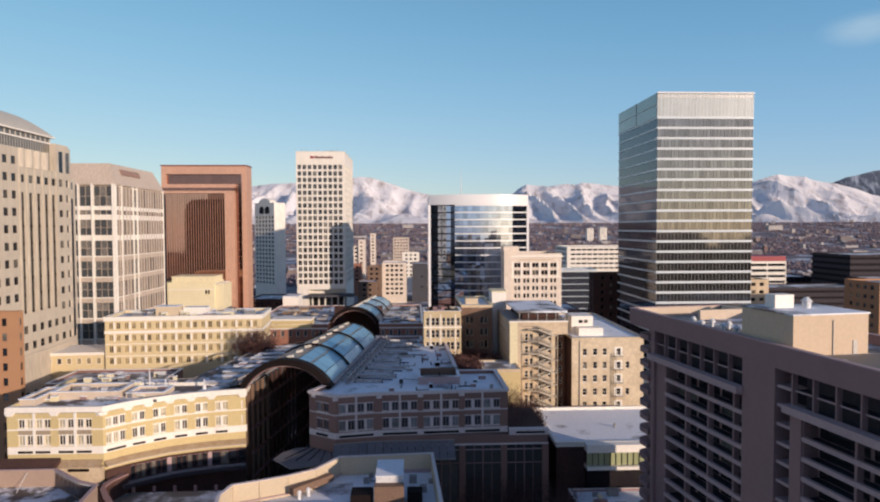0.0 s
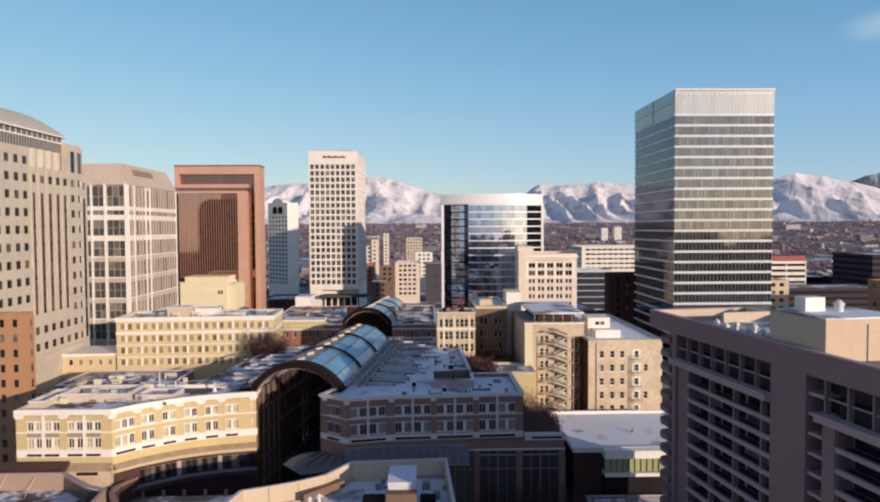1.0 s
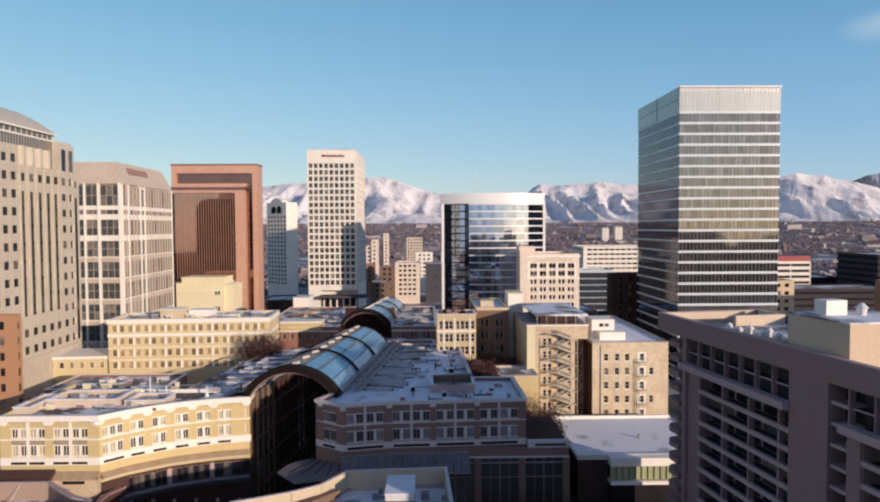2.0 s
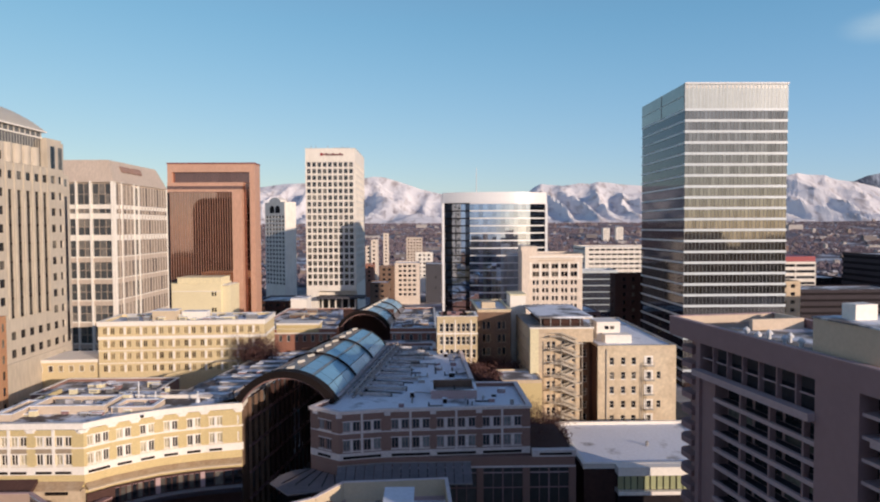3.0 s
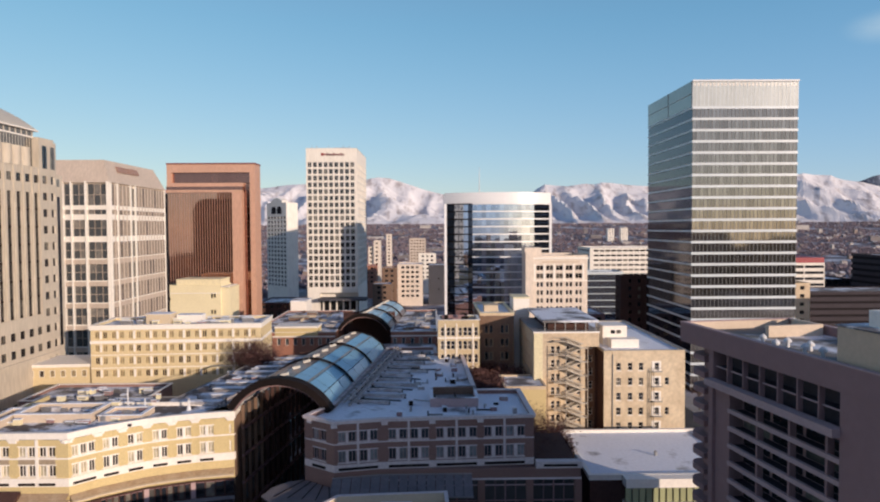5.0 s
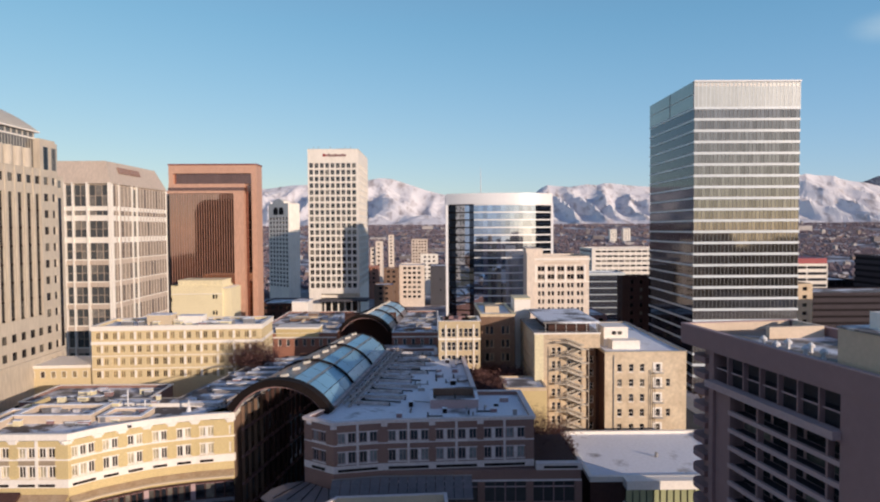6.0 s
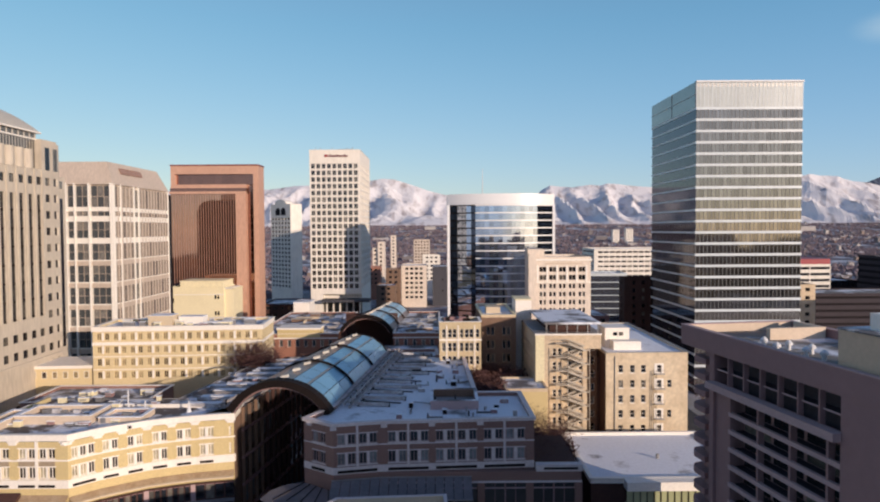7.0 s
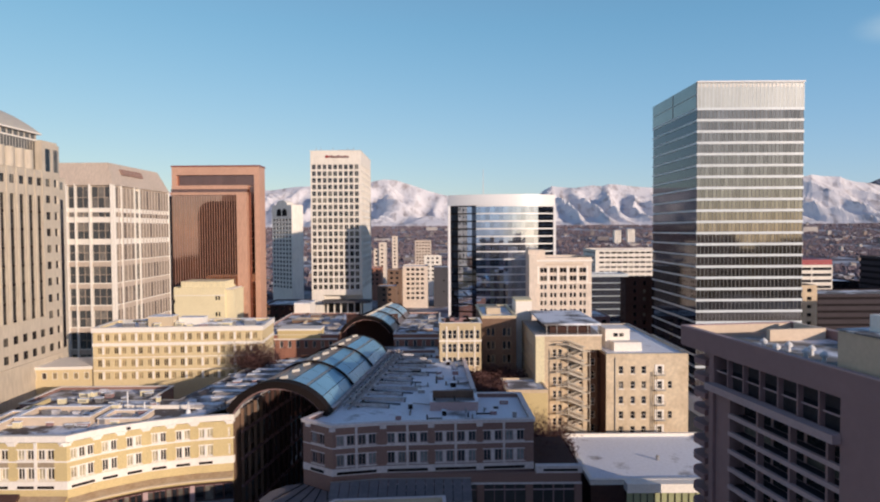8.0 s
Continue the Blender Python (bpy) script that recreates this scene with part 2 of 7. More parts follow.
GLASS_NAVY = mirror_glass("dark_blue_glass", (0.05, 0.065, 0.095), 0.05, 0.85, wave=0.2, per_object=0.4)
ROSE_TRIM = material("rose_white_trim", (0.70, 0.61, 0.58), 0.7, second=(0.62, 0.53, 0.50), spec=0.3)
SAND_BRICK = material("sand_brick", (0.57, 0.455, 0.28), 0.85, second=(0.49, 0.38, 0.23), fine=5, fine_amount=0.15)
GREY_MULLION = material("grey_mullion", (0.17, 0.17, 0.165), 0.5, second=(0.12, 0.12, 0.12))
CROWN = material("fritted_crown_glass", (0.43, 0.465, 0.455), 0.3, second=(0.34, 0.38, 0.38), scale=0.3, streak=0.05, fine=1.2, fine_amount=0.14)
DARK_PANEL = material("dark_panel", (0.018, 0.015, 0.018), 0.8, second=(0.028, 0.023, 0.025), spec=0.1)
METAL_GREY = material("galvanised_metal", (0.36, 0.35, 0.34), 0.5, 0.6, second=(0.25, 0.24, 0.23))
METAL_WHITE = material("white_painted_metal", (0.70, 0.70, 0.70), 0.45, second=(0.58, 0.57, 0.56))
ASPHALT = material("asphalt", (0.05, 0.05, 0.052), 0.85, second=(0.09, 0.09, 0.09), fine=3)
CONCRETE = material("pavement_concrete", (0.26, 0.25, 0.24), 0.85, second=(0.36, 0.36, 0.37))
GLASS_DARK = window_glass("dark_window_glass", (0.016, 0.018, 0.022), (0.30, 0.27, 0.22), 0.15)
GLASS_BLIND = window_glass("window_glass_with_blinds", (0.04, 0.034, 0.03), (0.84, 0.74, 0.50), 0.52)
GLASS_TAN = window_glass("window_glass_with_tan_shades", (0.05, 0.035, 0.03), (0.60, 0.47, 0.26), 0.84)
GLASS_SUNLIT = window_glass("sunlit_window_glass", (0.17, 0.14, 0.12), (0.52, 0.43, 0.34), 0.6)
GLASS_SHADE = window_glass("pale_window_glass", (0.04, 0.045, 0.05), (0.42, 0.44, 0.44), 0.45)
GLASS_SHOP = window_glass("shop_window_glass", (0.05, 0.05, 0.048), (0.16, 0.155, 0.145), 0.5, tint=0.1)
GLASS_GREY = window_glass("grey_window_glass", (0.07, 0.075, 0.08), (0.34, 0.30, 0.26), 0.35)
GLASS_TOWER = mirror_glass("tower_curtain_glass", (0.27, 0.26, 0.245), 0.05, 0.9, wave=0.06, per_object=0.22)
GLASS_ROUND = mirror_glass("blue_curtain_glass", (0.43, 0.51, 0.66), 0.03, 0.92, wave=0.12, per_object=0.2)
round_coat = GLASS_ROUND.node_tree.nodes["Principled BSDF"]
round_coat.inputs["Coat Weight"].default_value, round_coat.inputs["Coat Roughness"].default_value, round_coat.inputs["Coat IOR"].default_value = 0.7, 0.2, 1.4
ROUND_WHITE = material("white_crown_panel", (0.80, 0.80, 0.80), 0.3, second=(0.76, 0.76, 0.76), amount=0.3, fine_amount=0.03)
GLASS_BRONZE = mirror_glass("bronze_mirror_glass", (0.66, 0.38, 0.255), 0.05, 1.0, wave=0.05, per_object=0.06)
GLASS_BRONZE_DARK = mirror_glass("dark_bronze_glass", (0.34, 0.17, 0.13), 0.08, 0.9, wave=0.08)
GLASS_ROOF_SKY = mirror_glass("sky_blue_roof_glass", (0.20, 0.41, 0.56), 0.32, 0.45, per_object=0.05)
GLASS_GREEN = mirror_glass("green_shop_glass", (0.46, 0.48, 0.27), 0.15, 0.2)


# ---- mesh tools ----
class Shape:
    def __init__(self):
        self.v, self.f, self.m = [], [], []

    def face(self, points, slot=0):
        k = len(self.v)
        self.v.extend(tuple(p) for p in points)
        self.f.append(tuple(range(k, k + len(points))))
        self.m.append(slot)
        return self

    def box(self, x0, y0, z0, x1, y1, z1, slot=0):
        k = len(self.v)
        self.v.extend([(x0, y0, z0), (x1, y0, z0), (x1, y1, z0), (x0, y1, z0), (x0, y0, z1), (x1, y0, z1), (x1, y1, z1), (x0, y1, z1)])
        for q in ((3, 2, 1, 0), (4, 5, 6, 7), (0, 1, 5, 4), (1, 2, 6, 5), (2, 3, 7, 6), (3, 0, 4, 7)):
            self.f.append(tuple(k + i for i in q))
            self.m.append(slot)
        return self

    def prism(self, poly, z0, z1, slot=0):
        k, n = len(self.v), len(poly)
        self.v.extend([(x, y, z0) for x, y in poly] + [(x, y, z1) for x, y in poly])
        self.f.append(tuple(k + n - 1 - i for i in range(n)))
        self.f.append(tuple(k + n + i for i in range(n)))
        for i in range(n):
            j = (i + 1) % n
            self.f.append((k + i, k + j, k + n + j, k + n + i))
        self.m.extend([slot] * (n + 2))
        return self

    def ring(self, outer, inner, z0, z1, slot=0):
        n = len(outer)
        for i in range(n):
            j = (i + 1) % n
            a, b, c, d = outer[i], outer[j], inner[j], inner[i]
            self.face([(*a, z0), (*b, z0), (*b, z1), (*a, z1)], slot)
            self.face([(*c, z0), (*d, z0), (*d, z1), (*c, z1)], slot)
            self.face([(*a, z1), (*b, z1), (*c, z1), (*d, z1)], slot)
            self.face([(*d, z0), (*c, z0), (*b, z0), (*a, z0)], slot)
        return self

    def bar(self, a, b, w, slot=0):
        """A square bar from a to b, w thick."""
        a, b = Vector(a), Vector(b)
        t = (b - a).normalized()
        s = t.cross(Vector((0, 0, 1)))
        s = s.normalized() if s.length > 0.01 else Vector((1, 0, 0))
        u = s.cross(t).normalized()
        s, u = s * w / 2, u * w / 2
        k = len(self.v)
        for p in (a, b):
            self.v.extend(tuple(p + i * s + j * u) for i, j in ((-1, -1), (1, -1), (1, 1), (-1, 1)))
        for q in ((3, 2, 1, 0), (4, 5, 6, 7), (0, 1, 5, 4), (1, 2, 6, 5), (2, 3, 7, 6), (3, 0, 4, 7)):
            self.f.append(tuple(k + i for i in q))
            self.m.append(slot)
        return self

    def tube(self, x, y, z0, z1, r0, r1=None, n=10, slot=0):
        r1 = r0 if r1 is None else r1
        low = [(x + r0 * math.cos(6.2832 * i / n), y + r0 * math.sin(6.2832 * i / n), z0) for i in range(n)]
        top = [(x + r1 * math.cos(6.2832 * i / n), y + r1 * math.sin(6.2832 * i / n), z1) for i in range(n)]
        for i in range(n):
            j = (i + 1) % n
            self.face([low[i], low[j], top[j], top[i]], slot)
        self.face(top, slot)
        return self

    def mesh(self, name, mats):
        me = bpy.data.meshes.new(name)
        me.from_pydata(self.v, [], self.f)
        for m in mats if isinstance(mats, (list, tuple)) else [mats]:
            me.materials.append(m)
        me.polygons.foreach_set("material_index", self.m)
        me.update()
        return me


def thing(name, at, label, category, group="", kind="", rz=0.0):
    ob = new(name)
    ob.location = at
    ob.rotation_euler = (0, 0, rz)
    ob.empty_display_size = 0.5
    return tagged(ob, label, category, group, kind)


def part(name, shape, mats, parent, label="", at=(0, 0, 0), rz=0.0, kind=""):
    me = shape.mesh(name, mats) if isinstance(shape, Shape) else shape
    ob = new(name, me)
    ob.parent = parent
    ob.location = at
    ob.rotation_euler = (0, 0, rz)
    return tagged(ob, label, kind=kind)


def inset(poly, d):
    """A counter-clockwise outline moved inwards by d."""
    out, n = [], len(poly)
    for i in range(n):
        p, q, r = Vector(poly[i - 1]), Vector(poly[i]), Vector(poly[(i + 1) % n])
        a, b = (q - p).normalized(), (r - q).normalized()
        na, nb = Vector((-a.y, a.x)), Vector((-b.y, b.x))
        m = na + nb
        m = m / max(m.dot(na), 0.25)
        out.append((q.x + m.x * d, q.y + m.y * d))
    return out


def rect(x0, y0, x1, y1):
    return [(x0, y0), (x1, y0), (x1, y1), (x0, y1)]


def spans(n, first, pitch, width):
    return [(first + i * pitch, first + i * pitch + width) for i in range(n)]


WINDOWS = {}


def framed_window(root, at, turn, w, h, glass, trim, depth, bars=(0, 1), edge=0.1):
    """A window frame with its pane as a piece of its own."""
    key = ("split", round(w, 2), round(h, 2), glass.name, trim.name, depth, bars, edge)
    if key not in WINDOWS:
        s = Shape()
        y0, y1 = depth - 0.08, depth + 0.02
        s.box(0, y0, 0, w, y1, edge).box(0, y0, h - edge, w, y1, h)
        s.box(0, y0, edge, edge, y1, h - edge).box(w - edge, y0, edge, w, y1, h - edge)
        for i in range(bars[0]):
            x = w * (i + 1) / (bars[0] + 1)
            s.box(x - edge / 2, y0, edge, x + edge / 2, y1, h - edge)
        for i in range(bars[1]):
            z = h * (i + 1) / (bars[1] + 1)
            s.box(edge, y0 + 0.01, z - edge / 2, w - edge, y1, z + edge / 2)
        p = Shape().face([(0, depth, 0), (w, depth, 0), (w, depth, h), (0, depth, h)])
        WINDOWS[key] = (s.mesh("window", trim), p.mesh("pane", glass))
    frame_mesh, pane_mesh = WINDOWS[key]
    part("pane", pane_mesh, None, part("window", frame_mesh, None, root, at=at, rz=turn))


def window_mesh(w, h, glass, trim, depth, bars=(0, 0), edge=0.09):
    """A frame, glazing bars and a pane; x along the wall, y inwards."""
    key = (round(w, 2), round(h, 2), glass.name, trim.name, depth, bars, edge)
    if key not in WINDOWS:
        s = Shape()
        y0, y1 = depth - 0.08, depth + 0.02
        s.box(0, y0, 0, w, y1, edge).box(0, y0, h - edge, w, y1, h)
        s.box(0, y0, edge, edge, y1, h - edge).box(w - edge, y0, edge, w, y1, h - edge)
        for i in range(bars[0]):
            x = w * (i + 1) / (bars[0] + 1)
            s.box(x - edge / 2, y0, edge, x + edge / 2, y1, h - edge)
        for i in range(bars[1]):
            z = h * (i + 1) / (bars[1] + 1)
            s.box(edge, y0 + 0.01, z - edge / 2, w - edge, y1, z + edge / 2)
        s.face([(0, depth, 0), (w, depth, 0), (w, depth, h), (0, depth, h)], 1)
        WINDOWS[key] = s.mesh("window", [trim, glass])
    return WINDOWS[key]


def facade(root, wall, p0, p1, z0, z1, cols, rows, glass, trim, depth=0.3, bars=(0, 0), edge=0.09, skip=(), name="wall", sill=None, split=False):
    """A wall from p0 to p1 (outside on the right-hand side) with true openings and a window in each."""
    a, b = Vector(p0), Vector(p1)
    length = (b - a).length
    t = (b - a) / length
    n = Vector((-t.y, t.x))
    turn = math.atan2(t.y, t.x)
    us = sorted({0.0, length, *[round(u, 4) for c in cols for u in c]})
    zs = sorted({z0, z1, *[round(z, 4) for r in rows for z in r]})
    open_u, open_z = {round(c[0], 4) for c in cols}, {round(r[0], 4) for r in rows}
    s = Shape()

    def at(u, z, d=0.0):
        return (a.x + t.x * u + n.x * d, a.y + t.y * u + n.y * d, z)

    gaps = set(skip)
    for zi in range(len(zs) - 1):
        run = None
        for ui in range(len(us) - 1):
            u, v, w, x = us[ui], us[ui + 1], zs[zi], zs[zi + 1]
            hole = u in open_u and w in open_z and (u, w) not in gaps
            if hole:
                s.face([at(u, w), at(u, w, depth), at(u, x, depth), at(u, x)])
                s.face([at(v, w, depth), at(v, w), at(v, x), at(v, x, depth)])
                s.face([at(u, w), at(v, w), at(v, w, depth), at(u, w, depth)])
                s.face([at(u, x, depth), at(v, x, depth), at(v, x), at(u, x)])
                if split:
                    framed_window(root, at(u, w), turn, v - u, x - w, glass, trim, depth - 0.02, bars, edge)
                else:
                    part("window", window_mesh(v - u, x - w, glass, trim, depth - 0.02, bars, edge), None, root, at=at(u, w), rz=turn)
            else:
                s.face([at(u, w), at(v, w), at(v, x), at(u, x)])
    part(name, s, wall, root)
    if sill:
        for r in rows:
            part("sill_course", Shape().box(0, -0.10, -0.22, length, 0.0, -0.02), sill, root, at=at(0, r[0]), rz=turn)


def roof(root, poly, z, mat, wall, high=0.9, thick=0.35, coping=None, over=0.12):
    """A flat roof below its parapet; z is the parapet's top."""
    inner = inset(poly, thick)
    part("roof", Shape().prism(inner, z - high - 0.4, z - high), mat, root)
    part("parapet", Shape().ring(inset(poly, 0.03), inner, z - high - 0.4, z - 0.12), wall, root)
    part("coping", Shape().ring(inset(poly, -over), inset(poly, thick + over * 0.6), z - 0.12, z), coping or wall, root)


def band(root, poly, z0, z1, out, mat, name="cornice"):
    part(name, Shape().ring(inset(poly, -out), inset(poly, 0.02), z0, z1), mat, root)


# ---- ground and distance ----
def rise(x, y):
    """Height of the valley floor: flat in town, climbing to the foot of the range."""
    t = min(max((y - 900) / 1800, 0), 1)
    return 76 * t * t * (3 - 2 * t) - 0.02


def make_ground():
    ys = list(range(-700, 900, 100)) + list(range(900, 4801, 130))
    xs = list(range(-3600, 3601, 200))
    s = Shape()
    s.v = [(x, y, rise(x, y)) for y in ys for x in xs]
    w = len(xs)
    s.f = [(j * w + i, j * w + i + 1, (j + 1) * w + i + 1, (j + 1) * w + i) for j in range(len(ys) - 1) for i in range(w - 1)]
    s.m = [0] * len(s.f)
    ob = new("ground", s.mesh("ground", snowy("winter_ground", (0.15, 0.115, 0.125), 0.30, 0.02, 0.10)))
    tagged(ob, "dark winter town ground with patches of snow", "ground", kind="structure")


make_ground()

# skyline of the range: sideways place and height at 3,500 m
RANGE = [(-3200, 290), (-1500, 285), (-900, 288), (-770, 306), (-600, 312), (-415, 324), (-340, 335), (-290, 344), (-227, 339), (-160, 318), (-96, 297), (-45, 278), (35, 257),
         (194, 226), (317, 213), (441, 225), (518, 240), (546, 251), (574, 277), (620, 302), (667, 296), (745, 291), (838, 305), (891, 300), (932, 311), (985, 308), (1066, 297), (1283, 283),
         (1505, 261), (1759, 276), (1918, 323), (1981, 344), (2036, 357), (2087, 348), (2190, 344), (2222, 329), (2271, 317), (2358, 307), (2488, 275), (2573, 244), (2727, 212), (3200, 200)]
FAR_PEAK = [(2150, 200), (2397, 294), (2560, 334), (2630, 362), (2700, 376), (2805, 402), (2956, 420), (3100, 405)]


def skyline(x, points):
    for (a, ha), (b, hb) in zip(points, points[1:]):
        if a <= x <= b:
            return ha + (hb - ha) * (x - a) / (b - a)
    return points[0][1] if x < points[0][0] else points[-1][1]


def ridged(x, y, z):
    """0 on a ridge, towards 1 in a gully."""
    n = noise.noise(Vector((x, y, z)))
    return min(1.0, (math.sqrt(n * n + 0.006) - 0.077) * 2.7)


def slope_mesh(name, points, foot, crest, floor_z, x0, x1, step, rows, skew):
    """A mountain flank: spurs run down from the crest line, gullies cut between them."""
    xs = [x0 + step * i for i in range(int((x1 - x0) / step) + 1)]
    ys = [foot + (crest - foot) * j / rows for j in range(rows + 9)]
    s = Shape()
    for y in ys:
        for x in xs:
            top = 64 + (skyline(x * crest / y, points) - 64) * y / crest
            t = (y - foot) / (crest - foot)
            warp = 70 * noise.noise(Vector((x / 330, y / 400, 4.0)))
            u = x + skew * (y - crest) + warp
            big = ridged((u - 0.25 * (crest - y)) / 300, y / 2600, 2.0)
            mid = ridged((u + 0.35 * (crest - y)) / 125, y / 1100, 7.0)
            small = ridged((u - 0.8 * (crest - y) + 0.6 * warp) / 70, y / 230, 12.0)
            rill = ridged((u + 0.9 * (crest - y)) / 44, y / 120, 16.0)
            if t <= 1:
                gully = 0.95 * big + (0.95 * mid + 0.20 * small) * min(1.0, t / 0.5)
                h = t ** (0.72 + gully)
                z = floor_z + (top - floor_z) * h
                fade = min(1, 5 * t) * min(1, (1 - t) * 9)
                z += fade * (8 * (0.35 - small) + 2.0 * (0.35 - rill) + 8 * noise.noise(Vector((x / 160, y / 120, 21))))
                # low hills before the range
                z += 34 * max(0, noise.noise(Vector((x / 230, y / 190, 31)))) * math.exp(-((t - 0.16) / 0.10) ** 2) * (1 - 0.6 * mid)
            else:
                z = top - (t - 1) * 420 - 6 * small
            s.v.append((x, y, z - 4))
    w = len(xs)
    s.f = [(j * w + i, j * w + i + 1, (j + 1) * w + i + 1, (j + 1) * w + i) for j in range(len(ys) - 1) for i in range(w - 1)]
    s.m = [0] * len(s.f)
    return s


def mountain_snow(name, bare, snow, cover):
    """Snow with bare brush in streaks that run down the slopes."""
    m = snowy(name, bare, cover, 0.02, 0.12, snow)
    n, link = m.node_tree.nodes, m.node_tree.links.new
    long = n.new("ShaderNodeVectorMath")
    long.operation = "MULTIPLY"
    long.inputs[1].default_value = (1.5, 0.35, 0.9)
    link(n["Geometry"].outputs["Position"], long.inputs[0])
    link(long.outputs["Vector"], n["Noise Texture"].inputs["Vector"])
    n["Bump"].inputs["Strength"].default_value = 0.15
    return m


def make_mountains():
    ob = new("backdrop", slope_mesh("backdrop", RANGE, 2680, 3500, 70, -2900, 2900, 9, 84, 0.32).mesh("backdrop", mountain_snow("mountain_snow", (0.29, 0.24, 0.23), (0.78, 0.76, 0.77), 0.83)))
    tagged(ob, "snow-covered mountain range with bare dark ridges", "mountains", kind="structure")
    ob = new("backdrop", slope_mesh("backdrop", FAR_PEAK, 3520, 3800, 120, 2150, 3100, 14, 24, 0.5).mesh("backdrop", mountain_snow("wooded_snow", (0.04, 0.06, 0.10), (0.30, 0.36, 0.46), 0.24)))
    tagged(ob, "dark wooded peak with thin snow behind the range", "mountains", kind="structure")


make_mountains()


# ---- buildings of the centre ----
def glass_tower():
    w, d, h, step = 40.4, 50.0, 119.0, 4.24
    g = thing("glass_tower", (99.5, 262, 0), "tall glass office tower with pale floor bands and a white crown", "tower")
    crown = 109.2
    part("core", Shape().box(0.6, 0.6, 0, w - 0.6, d - 0.6, crown - 0.2), METAL_DARK, g)
    floors = int(crown / step)
    pane = Shape().box(0, 0, 0, (w - 0.6) / 27, 0.25, step - 1.0).mesh("pane", GLASS_TOWER)
    for k in range(floors):
        z1 = crown - k * step - 1.0
        z0 = z1 - step + 1.0
        if z0 < 0:
            break
        if k < 18:
            for i in range(27):
                x = 0.3 + i * (w - 0.6) / 27
                part("pane", pane, None, g, at=(x, 0.25, z0))
        else:
            part("front_glazing", Shape().box(0.3, 0.25, z0, w - 0.3, 0.5, z1), GLASS_TOWER, g)
        # seen side: same curtain glass, its dimmer reflection put into a darker colour
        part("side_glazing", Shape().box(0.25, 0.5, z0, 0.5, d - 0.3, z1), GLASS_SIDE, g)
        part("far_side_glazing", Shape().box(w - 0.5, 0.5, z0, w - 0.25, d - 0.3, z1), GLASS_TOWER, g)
    for k in range(floors + 1):
        z = crown - k * step
        if z < 1:
            break
        part("floor_band", Shape().box(0, 0, z - 0.95, w, 0.52, z), PANEL_WHITE, g, "pale fritted floor band")
        part("side_band", Shape().box(0.06, 0.52, z - 0.85, 0.5, d, z - 0.15), PANEL_WHITE, g)
    for i in range(28):
        x = 0.2 + i * (w - 0.5) / 27
        part("mullion", Shape().box(x, 0.14, 1, x + 0.14, 0.3, crown - 1), GREY_MULLION, g)
    top = Shape().box(0.05, 0.05, crown, w - 0.05, 0.2, h).box(w - 0.2, 0.2, crown, w - 0.05, d, h).box(0.2, d - 0.2, crown, w - 0.2, d - 0.05, h)
    part("crown_screen", top, CROWN, g, "white translucent crown screen")
    part("crown_screen", Shape().box(0.05, 0.2, crown, 0.2, d - 0.2, h - 0.1), GLASS_TOWER, g, "dark glass crown screen")
    for i in range(28):
        x = i * (w - 0.25) / 27
        part("crown_fin", Shape().box(x, 0.0, crown, x + 0.2, 0.05, h + 0.2), PANEL_WHITE, g)
    for y in (0.6, 25.0):
        part("crown_fin", Shape().box(-0.1, y, crown, 0.05, y + 0.18, h), METAL_GREY, g)
    part("crown_line", Shape().box(-0.06, 0.3, h - 5.0, 0.04, d - 0.3, h - 4.7), METAL_GREY, g)
    for i in range(27):
        x = 0.5 + i * (w - 0.6) / 27
        part("crown_vent", Shape().box(x, 0.02, h - 2.2, x + 0.7, 0.06, h - 1.0), METAL_GREY, g)
    part("crown_rail", Shape().box(-0.1, -0.4, h - 0.5, w + 0.1, -0.2, h + 0.1), METAL_WHITE, g)
    part("roof", Shape().box(0.3, 0.3, crown - 0.2, w - 0.3, d - 0.3, crown + 0.6), ROOF_GREY, g)


glass_tower()


